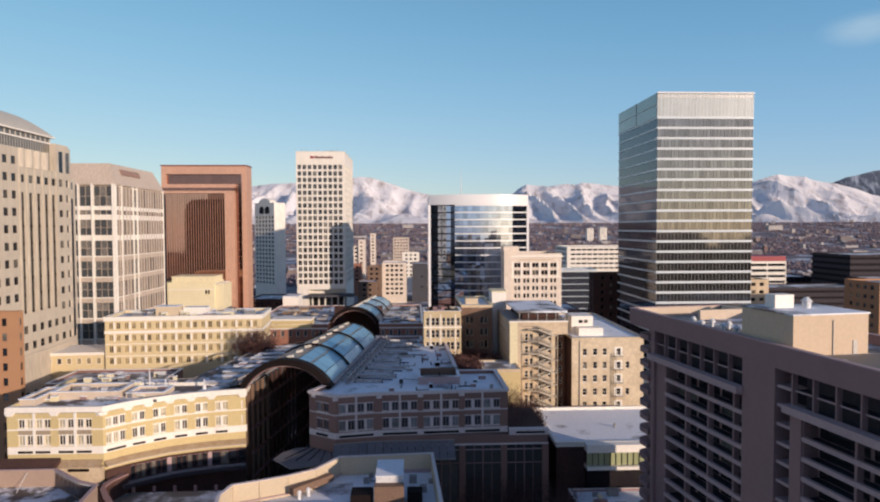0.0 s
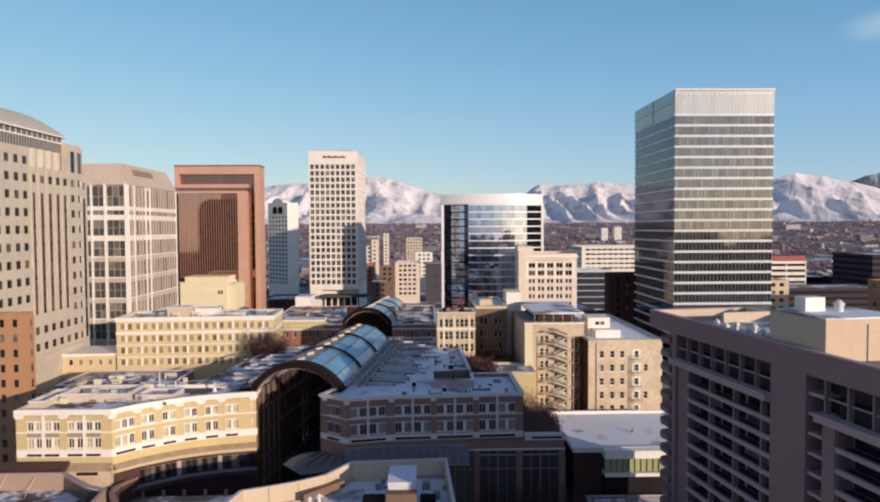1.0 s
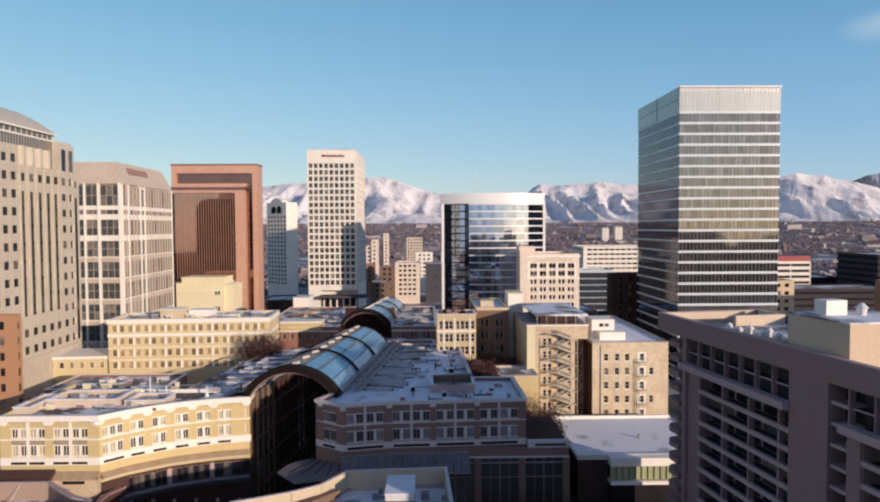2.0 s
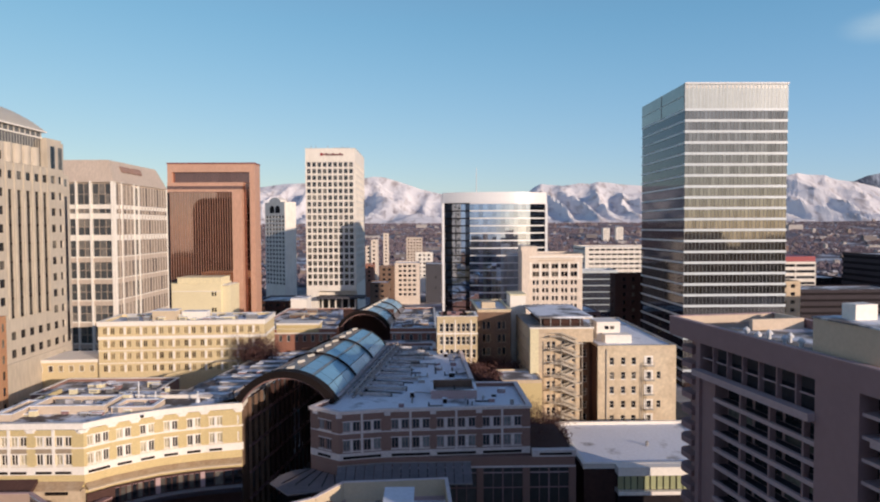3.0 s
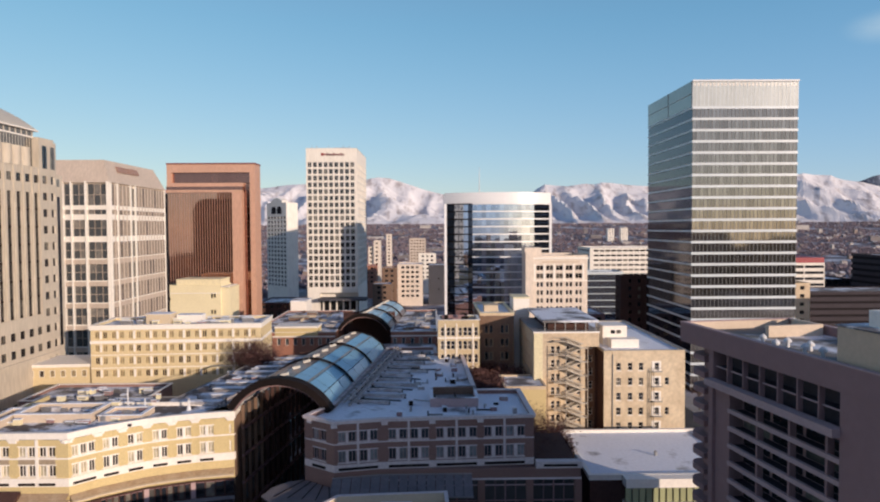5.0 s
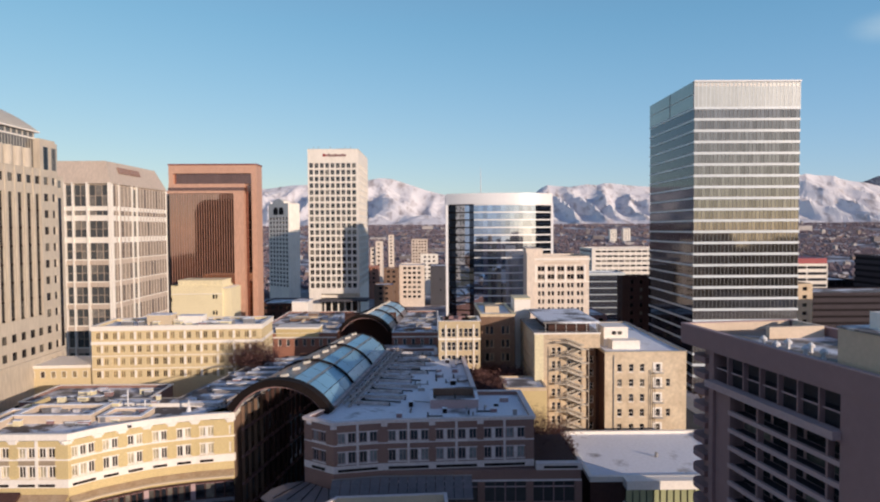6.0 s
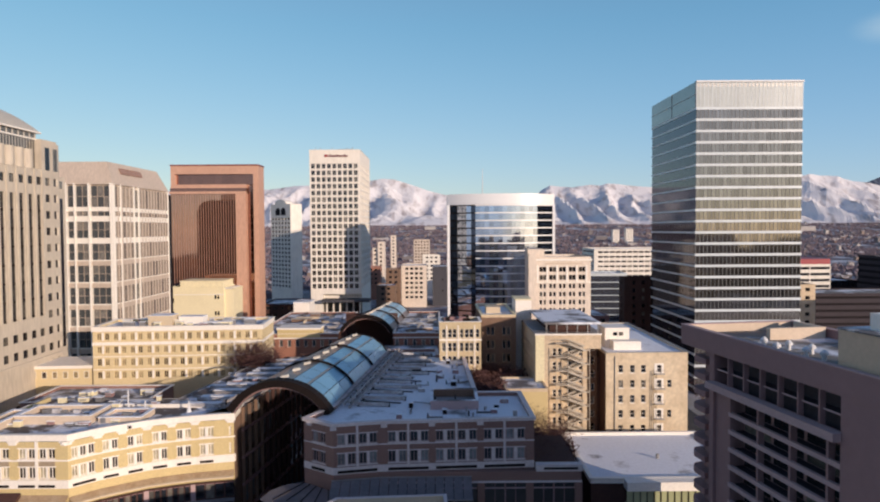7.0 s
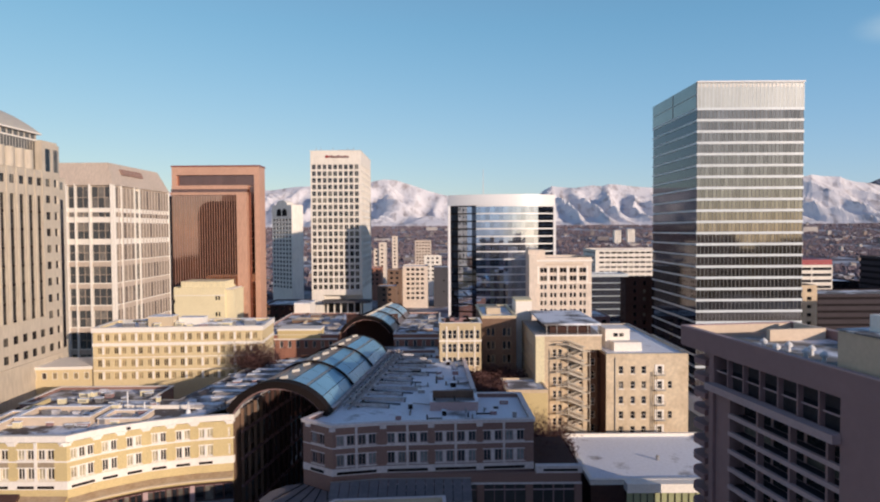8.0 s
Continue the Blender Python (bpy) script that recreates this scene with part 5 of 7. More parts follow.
def vault(name, label, x0, y0, x1, y1, half, half_far, spring, rise_h, rise_far, bays, across=10, arch=(2.3, 1.0), sky_glass=None):
    """A glass barrel vault along an axis, narrowing, of single panes between dark arched ribs."""
    g = thing(name, (x0, y0, 0), label, "arcade roof")
    axis = Vector((x1 - x0, y1 - y0))
    length = axis.length
    g.rotation_euler = (0, 0, math.atan2(-axis.x, axis.y))

    def arc(t, y, off=0.0):
        k = y / length
        hw, rh = half + (half_far - half) * k, rise_h + (rise_far - rise_h) * k
        r = (hw * hw + rh * rh) / (2 * rh)
        a0 = math.asin(hw / r)
        a = -a0 + 2 * a0 * t
        return (r + off) * math.sin(a), y, spring + rh - r + (r + off) * math.cos(a)

    per = 3
    for k in range(bays * per):
        ya, yb = length * k / (bays * per) + 0.05, length * (k + 1) / (bays * per) - 0.05
        for i in range(across):
            ta, tb = (i + 0.02) / across, (i + 0.98) / across
            # panes turned to the sky carry its blue reflection in their base colour
            glass = (sky_glass or GLASS_ROOF_SKY) if across * 0.45 <= i < across * 0.86 else GLASS_ROOF_WARM
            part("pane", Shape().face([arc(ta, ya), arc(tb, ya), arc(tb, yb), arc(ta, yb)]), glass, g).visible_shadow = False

    def rib(y, depth, inner, outer):
        s = Shape()
        n = 22
        for i in range(n):
            t0, t1 = i / n, (i + 1) / n
            o0, o1, i0, i1 = arc(t0, y, outer), arc(t1, y, outer), arc(t0, y, -inner), arc(t1, y, -inner)
            back = [(p[0], p[1] + depth, p[2]) for p in (o0, o1, i0, i1)]
            s.face([o0, i0, i1, o1]).face([o0, o1, back[1], back[0]]).face([back[2], back[3], i1, i0]).face([back[1], back[3], back[2], back[0]])
        return s

    part("front_arch", rib(-0.6, arch[0], arch[1], 0.35), METAL_DARK, g, "broad dark bronze arch")
    part("arch_lining", rib(-0.2, 0.25, arch[1] + 0.28, -arch[1] - 0.05), TAUPE, g, "taupe arch lining")
    for k in range(1, bays):
        part("rib", rib(length * k / bays - 0.14, 0.28, 0.05, 0.42), METAL_DARK, g)
    part("rear_arch", rib(length - 0.4, 0.5, 0.5, 0.15), METAL_DARK, g)
    for t in (0.0, 0.2, 0.42, 0.7, 1.0):
        part("purlin", Shape().bar(arc(t, 0.8, 0.05), arc(t, length, 0.05), 0.2), METAL_GREY, g)
    # small fins, enlarged and whitened so that their colour paints the glints
    for k in range(bays * 3):
        y = length * (k + 0.5) / (bays * 3)
        a, b = arc(0.465, y, 0.12), arc(0.525, y, 0.45)
        part("glint_fin", Shape().bar(a, b, 0.5), material_cache("glint_white", (0.85, 0.78, 0.66), 0.4), g)
    return g


MADE = {}


def material_cache(name, color, rough):
    if name not in MADE:
        MADE[name] = material(name, color, rough)
    return MADE[name]


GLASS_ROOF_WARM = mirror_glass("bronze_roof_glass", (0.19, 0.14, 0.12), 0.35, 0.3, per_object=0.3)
vault("arcade_roof", "long glass barrel vault with dark bronze arches", -28.4, 140.6, -20.4, 198, 10.0, 8.4, 29.6, 5.7, 5.2, 3, across=7)
vault("arcade_roof", "shorter glass barrel vault with a dark arch", -23.3, 244, -17.6, 291, 9.2, 7.4, 28.4, 5.3, 4.6, 3, arch=(1.6, 0.9), sky_glass=mirror_glass("pale_sky_roof_glass", (0.42, 0.54, 0.60), 0.3, 0.4, per_object=0.08))


# ---- roofs beside the vault: beams, rails, snow strips ----
RAIL_PAINT = material("grey_rail_paint", (0.40, 0.36, 0.345), 0.6, second=(0.30, 0.27, 0.26))
BEAM = material("grey_beam_cladding", (0.33, 0.295, 0.28), 0.7, second=(0.62, 0.62, 0.64), scale=0.5, amount=0.8)


def arcade_side(sign, x0, y0, x1, y1, count, base):
    """Steel tracks, frames and low beams across the roof that carry the vault."""
    axis = Vector((x1 - x0, y1 - y0, 0))
    length = axis.length
    axis.normalize()
    out = Vector((axis.y, -axis.x, 0)) * sign
    up = Vector((0, 0, 1))
    g = thing("roof_track", (x0, y0, base), "grey steel tracks and beams beside the glass vault", "roof structure")
    rnd = random.Random(count)
    for off, z, t in ((0.3, 1.3, 0.2), (0.5, 0.5, 0.34), (1.9, 0.9, 0.3), (2.9, 1.4, 0.36), (2.9, 0.4, 0.4), (4.0, 1.0, 0.2)):
        part("rail", Shape().bar(out * off + up * z, axis * length + out * off + up * z, t), RAIL_PAINT, g)
    for k in range(count):
        a = axis * (length * (k + 0.3 + 0.4 * rnd.random()) / count)
        part("post", Shape().box(-0.12, -0.12, 0, 0.12, 0.12, 1.9), METAL_DARK, g, at=tuple(a + out * 2.7))
        part("brace", Shape().bar(a + out * 0.3 + up * 1.3, a + axis * 1.2 + out * 3.9 + up * 0.9, 0.13).bar(a + out * 2.7 + up * 0.4, a + axis * 3.3 + out * 2.7 + up * 1.6, 0.14).bar(a + out * 0.5 + up * 0.5, a + axis * 2.4 + out * 4.0 + up * 1.0, 0.2), RAIL_PAINT, g)
    for k in range(count):
        a = axis * (length * (k + 0.5) / count)
        wide = 11.5 + rnd.uniform(-2.0, 3.5)
        part("beam", Shape().bar(a + out * 3.6 + up * 0.6, a + out * wide + up * 0.45, 0.55), BEAM, g)
        part("beam_shelf", Shape().box(-0.2, -0.2, 0, 0.2, 0.2, 0.65), METAL_DARK, g, at=tuple(a + out * wide))
        part("beam_shelf", Shape().box(-0.25, -0.25, 0, 0.25, 0.25, 0.75), METAL_DARK, g, at=tuple(a + out * 4.2))
        w2 = wide - rnd.uniform(1.0, 2.5)
        part("duct", Shape().bar(a + axis * 1.5 + out * 4.2 + up * 0.28, a + axis * 1.5 + out * w2 + up * 0.28, 0.38), rnd.choice([ROOF_GREY, TAUPE, METAL_GREY]), g)
        part("duct_elbow", Shape().bar(a + axis * 1.5 + out * w2 + up * 0.28, a + axis * rnd.uniform(-0.6, 3.2) + out * (w2 + 1.3) + up * 0.28, 0.4), METAL_GREY, g)
        if k % 2 == 0:
            part("cable_tray", Shape().bar(a + axis * 2.6 + out * 4 + up * 0.4, a + axis * rnd.uniform(1.5, 4.5) + out * (wide + 2.0) + up * 0.25, 0.22), METAL_DARK, g)


arcade_side(1, -18.4, 143, -12.0, 198, 12, 29.3)
arcade_side(-1, -38.9, 146, -29.4, 198, 11, 27.85)


def arcade_hall():
    """Dark glazed galleries on both sides under the vault."""
    g = thing("arcade_gallery", (0, 0, 0), "dark shop galleries under the glass vault", "arcade")
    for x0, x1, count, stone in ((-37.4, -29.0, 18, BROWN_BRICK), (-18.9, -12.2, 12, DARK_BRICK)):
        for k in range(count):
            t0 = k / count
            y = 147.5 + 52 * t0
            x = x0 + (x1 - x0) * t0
            # inner and right-hand piers painted darker, as the hall's shade
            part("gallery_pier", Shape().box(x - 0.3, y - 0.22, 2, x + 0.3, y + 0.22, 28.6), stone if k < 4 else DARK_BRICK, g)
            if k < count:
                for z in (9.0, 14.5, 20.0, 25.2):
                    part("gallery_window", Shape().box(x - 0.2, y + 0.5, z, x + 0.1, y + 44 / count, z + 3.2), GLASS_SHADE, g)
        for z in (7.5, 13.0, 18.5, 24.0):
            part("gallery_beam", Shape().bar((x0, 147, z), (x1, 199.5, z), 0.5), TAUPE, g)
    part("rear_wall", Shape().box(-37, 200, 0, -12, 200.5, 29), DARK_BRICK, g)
    part("rear_roof", Shape().box(-30, 200.5, 23.4, 1.6, 239.5, 24.0), SNOW_THIN, g, "low snowy roof between two halls")
    part("floor", Shape().box(-38, 143, 0.02, -12, 200, 0.12), ASPHALT, g)


arcade_hall()


def second_hall():
    """The red brick hall behind, which the second vault crosses."""
    for x0, x1, lab in ((-62, -32.8, "red brick hall with grey windows and cluttered roof"), (-13.6, 2.6, "red brick hall wing standing in shade")):
        g = thing("red_brick_hall", (x0, 240, 0), lab, "building")
        w, d, h = x1 - x0, 58, 28.2
        n = max(5, int(w / 2.9))
        facade(g, RED_BRICK, (0, 0), (w, 0), 0, h - 0.8, spans(n, 0.7, (w - 1) / n, 1.2), [(23.6, 26.0)], GLASS_GREY, WHITE_TRIM, 0.25)
        for p, q in (((w, 0), (w, d)), ((w, d), (0, d)), ((0, d), (0, 0))):
            facade(g, RED_BRICK, p, q, 0, h - 0.8, [], [], GLASS_DARK, WHITE_TRIM)
        roof(g, rect(0, 0, w, d), h, SNOW_WORN, RED_BRICK, 0.6, 0.4, WHITE_TRIM, 0.15)
        part("string_course", Shape().box(0, -0.12, 26.4, w, 0, 26.8), WHITE_TRIM, g)
        if w > 20:
            part("upper_storey", Shape().box(8.5, -0.14, 26.85, 23.2, 7, 29.6), YELLOW_BRICK, g, "yellow brick upper storey")
            part("upper_cornice", Shape().box(8.3, -0.4, 29.6, 23.4, 7.2, 30.2), WHITE_TRIM, g)
        rnd = random.Random(int(w))
        for k in range(int(w * 1.3)):
            x, y, a = rnd.uniform(1.5, w - 4), 2 + (k % 17) * 3.2 + rnd.uniform(0, 2), rnd.uniform(1.5, 9)
            hh, thick = rnd.uniform(0.25, 0.9), rnd.uniform(0.25, 0.6)
            tone = rnd.choice([METAL_GREY, BEAM, WARM_RENDER, ROOF_GREY, BROWN_BRICK])
            if k % 4:
                part("roof_duct", Shape().box(x, y, h - 0.6, min(x + a, w - 1), y + thick, h - 0.6 + hh), tone, g)
            else:
                part("roof_duct", Shape().box(x, y, h - 0.6, x + thick, min(y + a, d - 1), h - 0.6 + hh), tone, g)
    b = thing("vault_end_wall", (-33, 262, 0), "dark glazed screen inside the second vault", "wall")
    part("wall", Shape().box(0, 0, 0, 19.6, 0.4, 32.2), DARK_BRICK, b)
    k = thing("service_block", (-62, 303, 0), "white service block on a flat roof", "building")
    part("wall", Shape().box(0, 0, 0, 7, 12, 31.6), WHITE_TRIM, k)
    part("roof", Shape().box(-0.1, -0.1, 31.6, 7.1, 12.1, 32.0), SNOW, k)


second_hall()


# ---- the concrete hotel ----
ROUND = [(-4.5, -1.0), (-4.5, -12.0), (0.0, -12.0)] + [(-2.0 + 2.0 * math.sin(a * math.pi / 8), -3.0 - 2.0 * math.cos(a * math.pi / 8)) for a in range(4, 9)]
def hotel():
    a, b = Vector((40.0, 120.5)), Vector((48.3, 64.4))
    a2 = Vector((52.5, 36.0))
    along = (a - a2).normalized()
    g = thing("concrete_hotel", (a2.x, a2.y, 0), "taupe concrete hotel slab with recessed balconies", "hotel", rz=math.atan2(along.y, along.x))
    # local x runs along the flank towards the far corner, y to the left, outwards
    length, deep, h = (a - a2).length, 19.2, 48.7
    near = 14.0
    part("core", Shape().box(near, -deep, 0, length - 2.6, -2.6, h - 1.4), TAUPE, g)
    part("fascia", Shape().box(near, -0.6, h - 2.7, length, 0, h).box(length - 0.6, -deep, h - 2.7, length, -0.6, h).box(near, -deep, h - 2.7, length - 0.6, -deep + 0.6, h).box(near, -deep + 0.6, h - 2.7, near + 0.6, -0.6, h), TAUPE, g, "smooth taupe concrete fascia")
    part("roof", Shape().box(near + 0.6, -deep + 0.6, h - 2.7, length - 0.6, -0.6, h - 1.3), SNOW_THIN, g)
    part("coping", Shape().ring([(near - 0.05, -deep - 0.05), (length + 0.05, -deep - 0.05), (length + 0.05, 0.05), (near - 0.05, 0.05)], [(near + 0.75, -deep + 0.75), (length - 0.75, -deep + 0.75), (length - 0.75, -0.75), (near + 0.75, -0.75)], h, h + 0.14), TAUPE_LIGHT, g)
    part("parapet_lining", Shape().box(length - 0.68, -deep + 0.6, h - 1.3, length - 0.602, -0.6, h), PALE_RENDER, g)
    part("soffit", Shape().box(near, -2.6, h - 2.95, length - 0.1, -0.02, h - 2.71), TAUPE, g)
    floor = 2.47
    first = h - 2.7
    part("pier", Shape().box(46.5, -2.6, 0, 52.9, -0.12, first), TAUPE, g, "broad blank concrete pier")
    part("pier", Shape().box(41.8, -2.6, 0, 43.7, -0.12, 40.4), TAUPE, g)
    part("pier", Shape().box(near, -2.6, 0, near + 2, -0.12, first), TAUPE, g)
    part("pier", Shape().box(73.2, -2.6, 0, 77.0, -0.8, 40.6), TAUPE, g)
    part("pier", Shape().box(77.0, -2.6, 0, 78.0, -0.3, first), TAUPE, g)
    # upper two-storey loggias with a broad balcony below them
    for x0, x1, n in ((52.9, 77.0, 7), (near + 2, 43.7, 8)):
        # loggia back and slab near black: the recess's shade is in their colour
        part("loggia_back", Shape().box(x0, -2.64, 41.0, x1, -2.5, first), SHADE_DARK_CONCRETE, g)
        part("loggia_slab", Shape().box(x0, -2.6, 43.35, x1, -0.9, 43.5), SHADE_DARK_CONCRETE, g)
        part("loggia_edge", Shape().box(x0, -0.9, 43.35, x1, -0.75, 43.53), TAUPE_LIGHT, g)
        for i in range(n + 1):
            x = x0 + (x1 - x0) * i / n
            part("loggia_fin", Shape().box(x - 0.11, -1.1, 41.0, x + 0.11, -0.35, first), TAUPE, g)
        part("balcony_front", Shape().box(x0 - 0.1, -0.6, 40.75, x1 + 0.3, 0.9, 41.7), TAUPE_LIGHT, g, "long pale balcony front")
        part("balcony_slab", Shape().box(x0, -2.6, 40.45, x1, -0.1, 40.75), TAUPE, g)
    # lower rows
    for x0, x1, n in ((52.9, 73.2, 4), (near + 2, 41.8, 4)):
        for k in range(15):
            z = 40.45 - (k + 1) * floor
            # slab painted dark to hold the shade inside the balcony
            part("balcony_slab", Shape().box(x0, -2.6, z - 0.25, x1, -0.75, z), SHADE_DARK_CONCRETE, g)
            part("balcony_front", Shape().box(x0, -0.75, z - 0.3, x1, -0.2, z + 0.28), TAUPE_LIGHT, g, "pale balcony front")
            edges = [x0, x0 + 2.2] + [x0 + 2.2 + (x1 - x0 - 2.2) * (i + 1) / (n - 1) for i in range(n - 1)]
            for x in edges:
                part("partition", Shape().box(x - 0.17, -1.3, z, x + 0.17, -0.4, z + floor - 0.25), TAUPE, g)
            for xa, xb in zip(edges, edges[1:]):
                part("window", Shape().box(xa + 0.3, -2.64, z + 0.1, xb - 0.3, -2.56, z + floor - 0.4), GLASS_DARK, g)
    for k in range(18):
        z = first - (k + 1) * floor
        part("strip_window", Shape().box(43.7, -2.64, z + 0.2, 46.5, -2.56, z + floor - 0.3), GLASS_DARK, g)
        part("strip_ledge", Shape().box(43.7, -2.6, z - 0.3, 46.5, -0.5, z + 0.1), TAUPE_LIGHT, g)
        part("corner_balcony", Shape().prism(ROUND, z - 0.2, z + 0.7), TAUPE, g, "rounded end balcony", at=(length - 0.7, 0, 0))
    # penthouse and roof things
    house = part("penthouse", Shape().box(45.0, -12.6, h - 1.3, 55.0, -1.5, h + 3.9), PENTHOUSE_RENDER, g, "tan rendered penthouse")
    part("penthouse_roof", Shape().box(44.85, -12.75, h + 3.9, 55.15, -1.35, h + 4.1), SNOW, house)
    part("drain_pipe", Shape().box(44.85, -7.35, h - 1.3, 44.98, -7.25, h + 3.2), METAL_GREY, g)
    part("penthouse_door", Shape().box(44.9, -10.9, h - 1.3, 44.99, -10.3, h + 0.5), METAL_GREY, house)
    part("roof_unit", Shape().box(51.0, -6.5, h + 4.1, 53.0, -3.6, h + 5.9), WHITE_TRIM, g)
    part("roof_cap", Shape().tube(50.4, -8.0, h + 4.1, h + 5.0, 0.5, 0.6).tube(50.4, -8.0, h + 5.0, h + 5.6, 0.8, 0.2), METAL_WHITE, g)
    part("inner_parapet", Shape().box(length - 8, -18, h - 1.3, length - 3, -17.2, h + 0.4).box(length - 8.8, -18, h - 1.3, length - 8, -9, h + 0.4), PALE_RENDER, g)
    for x, y in ((length - 13, -5), (length - 16, -6.5), (length - 17, -4), (length - 19, -7.5), (length - 20.5, -5.5), (length - 23, -6)):
        v = Shape().tube(x, y, h - 1.3, h - 0.6, 0.28, 0.25).tube(x, y, h - 0.6, h - 0.3, 0.5, 0.5).tube(x, y, h - 0.3, h + 0.05, 0.5, 0.12)
        part("roof_vent", v, METAL_WHITE, g, "white mushroom roof vent")


hotel()


# ---- far town ----
def far_town():
    """Low houses and bare trees between the centre and the mountains."""
    rnd = random.Random(5)
    # wall tones dulled: distance haze is mixed into their colours
    tones = [material("far_wall_" + n, c, 0.85, per_object=0.0) for n, c in (("tan", (0.26, 0.2, 0.17)), ("brick", (0.22, 0.14, 0.12)), ("white", (0.42, 0.39, 0.37)), ("grey", (0.19, 0.17, 0.17)))]
    snow = snowy("far_roof_snow", (0.19, 0.16, 0.15), 0.42, snow=(0.55, 0.54, 0.56))
    s = Shape()
    for _ in range(900):
        y = 480 + 2150 * rnd.random() ** 1.2
        x = rnd.uniform(-0.75, 0.75) * y
        if y < 760 and -150 < x < 380:
            continue
        z = rise(x, y)
        w, d, h = rnd.uniform(5, 11), rnd.uniform(6, 10), rnd.uniform(3, 6) * (2.2 if rnd.random() < 0.06 else 1)
        k = rnd.randrange(4)
        if rnd.random() < 0.09:
            w, d, h, k = w * rnd.uniform(1.8, 4.5), d * 1.6, h * rnd.uniform(1.2, 2.4), rnd.choice([2, 2, 3])
        s.box(x, y, z - 2, x + w, y + d, z + h, k)
        r = rnd.uniform(1.5, 3)
        s.face([(x - 0.4, y - 0.4, z + h), (x + w + 0.4, y - 0.4, z + h), (x + w + 0.4, y + d / 2, z + h + r), (x - 0.4, y + d / 2, z + h + r)], 4)
        s.face([(x - 0.4, y + d / 2, z + h + r), (x + w + 0.4, y + d / 2, z + h + r), (x + w + 0.4, y + d + 0.4, z + h), (x - 0.4, y + d + 0.4, z + h)], 4)
        s.face([(x - 0.4, y - 0.4, z + h), (x - 0.4, y + d / 2, z + h + r), (x - 0.4, y + d + 0.4, z + h)], k)
        s.face([(x + w + 0.4, y - 0.4, z + h), (x + w + 0.4, y + d + 0.4, z + h), (x + w + 0.4, y + d / 2, z + h + r)], k)
    ob = new("far_house", s.mesh("far_house", tones + [snow]))
    tagged(ob, "small brick and timber houses with snowy roofs far off", "houses", kind="stuff")
    # twig tones greyed and lightened to paint in the valley haze
    twig = [material("hazed_twigs", (0.205, 0.155, 0.17), 0.9, second=(0.18, 0.135, 0.15)), material("hazed_twigs_grey", (0.20, 0.16, 0.17), 0.9)]
    t = Shape()
    for _ in range(64000):
        y = 470 + 2230 * rnd.random() ** 1.15
        x = rnd.uniform(-0.78, 0.78) * y
        if y < 700 and -150 < x < 360:
            continue
        if noise.noise(Vector((x / 150, y / 210, 3.0))) + 0.4 * noise.noise(Vector((x / 40, y / 60, 9.0))) > 0.2:
            continue
        z = rise(x, y)
        hgt, r = rnd.uniform(3, 7), rnd.uniform(1.2, 3.4)
        top = (x + rnd.uniform(-1, 1), y + rnd.uniform(-1, 1), z + hgt)
        ringp = [(x + r * rnd.uniform(0.6, 1.2) * math.cos(i * 1.2566), y + r * rnd.uniform(0.6, 1.2) * math.sin(i * 1.2566), z + hgt * rnd.uniform(0.35, 0.8)) for i in range(5)]
        k = 0 if rnd.random() < 0.7 else 1
        for i in range(5):
            t.face([ringp[i], ringp[(i + 1) % 5], top], k)
            t.face([ringp[(i + 1) % 5], ringp[i], (x, y, z)], k)
    ob = new("far_tree", t.mesh("far_tree", twig))
    tagged(ob, "bare brown winter trees across the valley", "trees", kind="stuff")


far_town()

# blocks in the middle distance
MIDDLE = [
    ("tan_apartment_block", "tan apartment block in the middle distance", -60.6, 640, -55.4, 660, 46, ROSE_STONE), ("tan_apartment_block", "taller half of a tan apartment block", -55.3, 638, -49.6, 660, 51.8, ROSE_STONE), ("tan_apartment_block", "slim tan apartment block in the middle distance", -54.4, 800, -48.2, 812, 56.6, ROSE_STONE),
    ("red_brick_block", "red brick block in the middle distance", -62, 600, -50, 620, 30, RED_BRICK), ("red_brick_block", "low red brick block with snow on its roof", -44, 500, -30, 520, 22, BROWN_BRICK),
    ("brown_brick_block", "brown brick block beside a tower", -38.8, 528, -27.6, 545, 32.5, BROWN_BRICK), ("white_block", "white block far across town", 30, 1150, 62, 1170, 46, WHITE_STONE),
    ("white_slab", "white slab block far across town", 438, 1600, 454, 1615, 60, WHITE_STONE), ("white_slab", "white slab block standing far across town", 471, 1600, 488, 1615, 62, WHITE_STONE),
    ("campus_block", "pale brick block at the foot of the hills", 180, 1500, 240, 1520, 74, ROSE_BRICK),
    ("white_house", "low white house with a snowy roof", -12, 640, 5, 655, 39, WHITE_STONE), ("low_hall", "low hall with a snowy roof", 66, 420, 118, 455, 22, WHITE_STONE), ("low_hall", "low dark hall with a snowy roof", 60, 340, 88, 370, 20, TAUPE),
    ("dark_deck", "dark concrete deck building beside a street", 254, 470, 300, 500, 26, DARK_PANEL), ("white_hall", "long white hall with snowy roof", 262, 640, 330, 670, 32, WHITE_STONE),
    ("orange_office", "orange brick office in sun", 174, 330, 186, 342, 36, TAN_BRICK),
    ("old_brick_warehouse", "orange brick warehouse with dark windows", 195, 262, 231, 284, 40.0, ORANGE_BRICK), ("low_hall", "low hall with dark walls", -102, 400, -70, 430, 20, DARK_BRICK),
]
for nm, lab, xa, ya, xb, yb, hh, wl in MIDDLE:
    simple_block(nm, lab, xa, ya, xb, yb, hh, wl, GLASS_DARK, 4.4, 4.0, (2.3, 1.9), top=SNOW, sides=nm == "old_brick_warehouse", base=hh * 0.35)

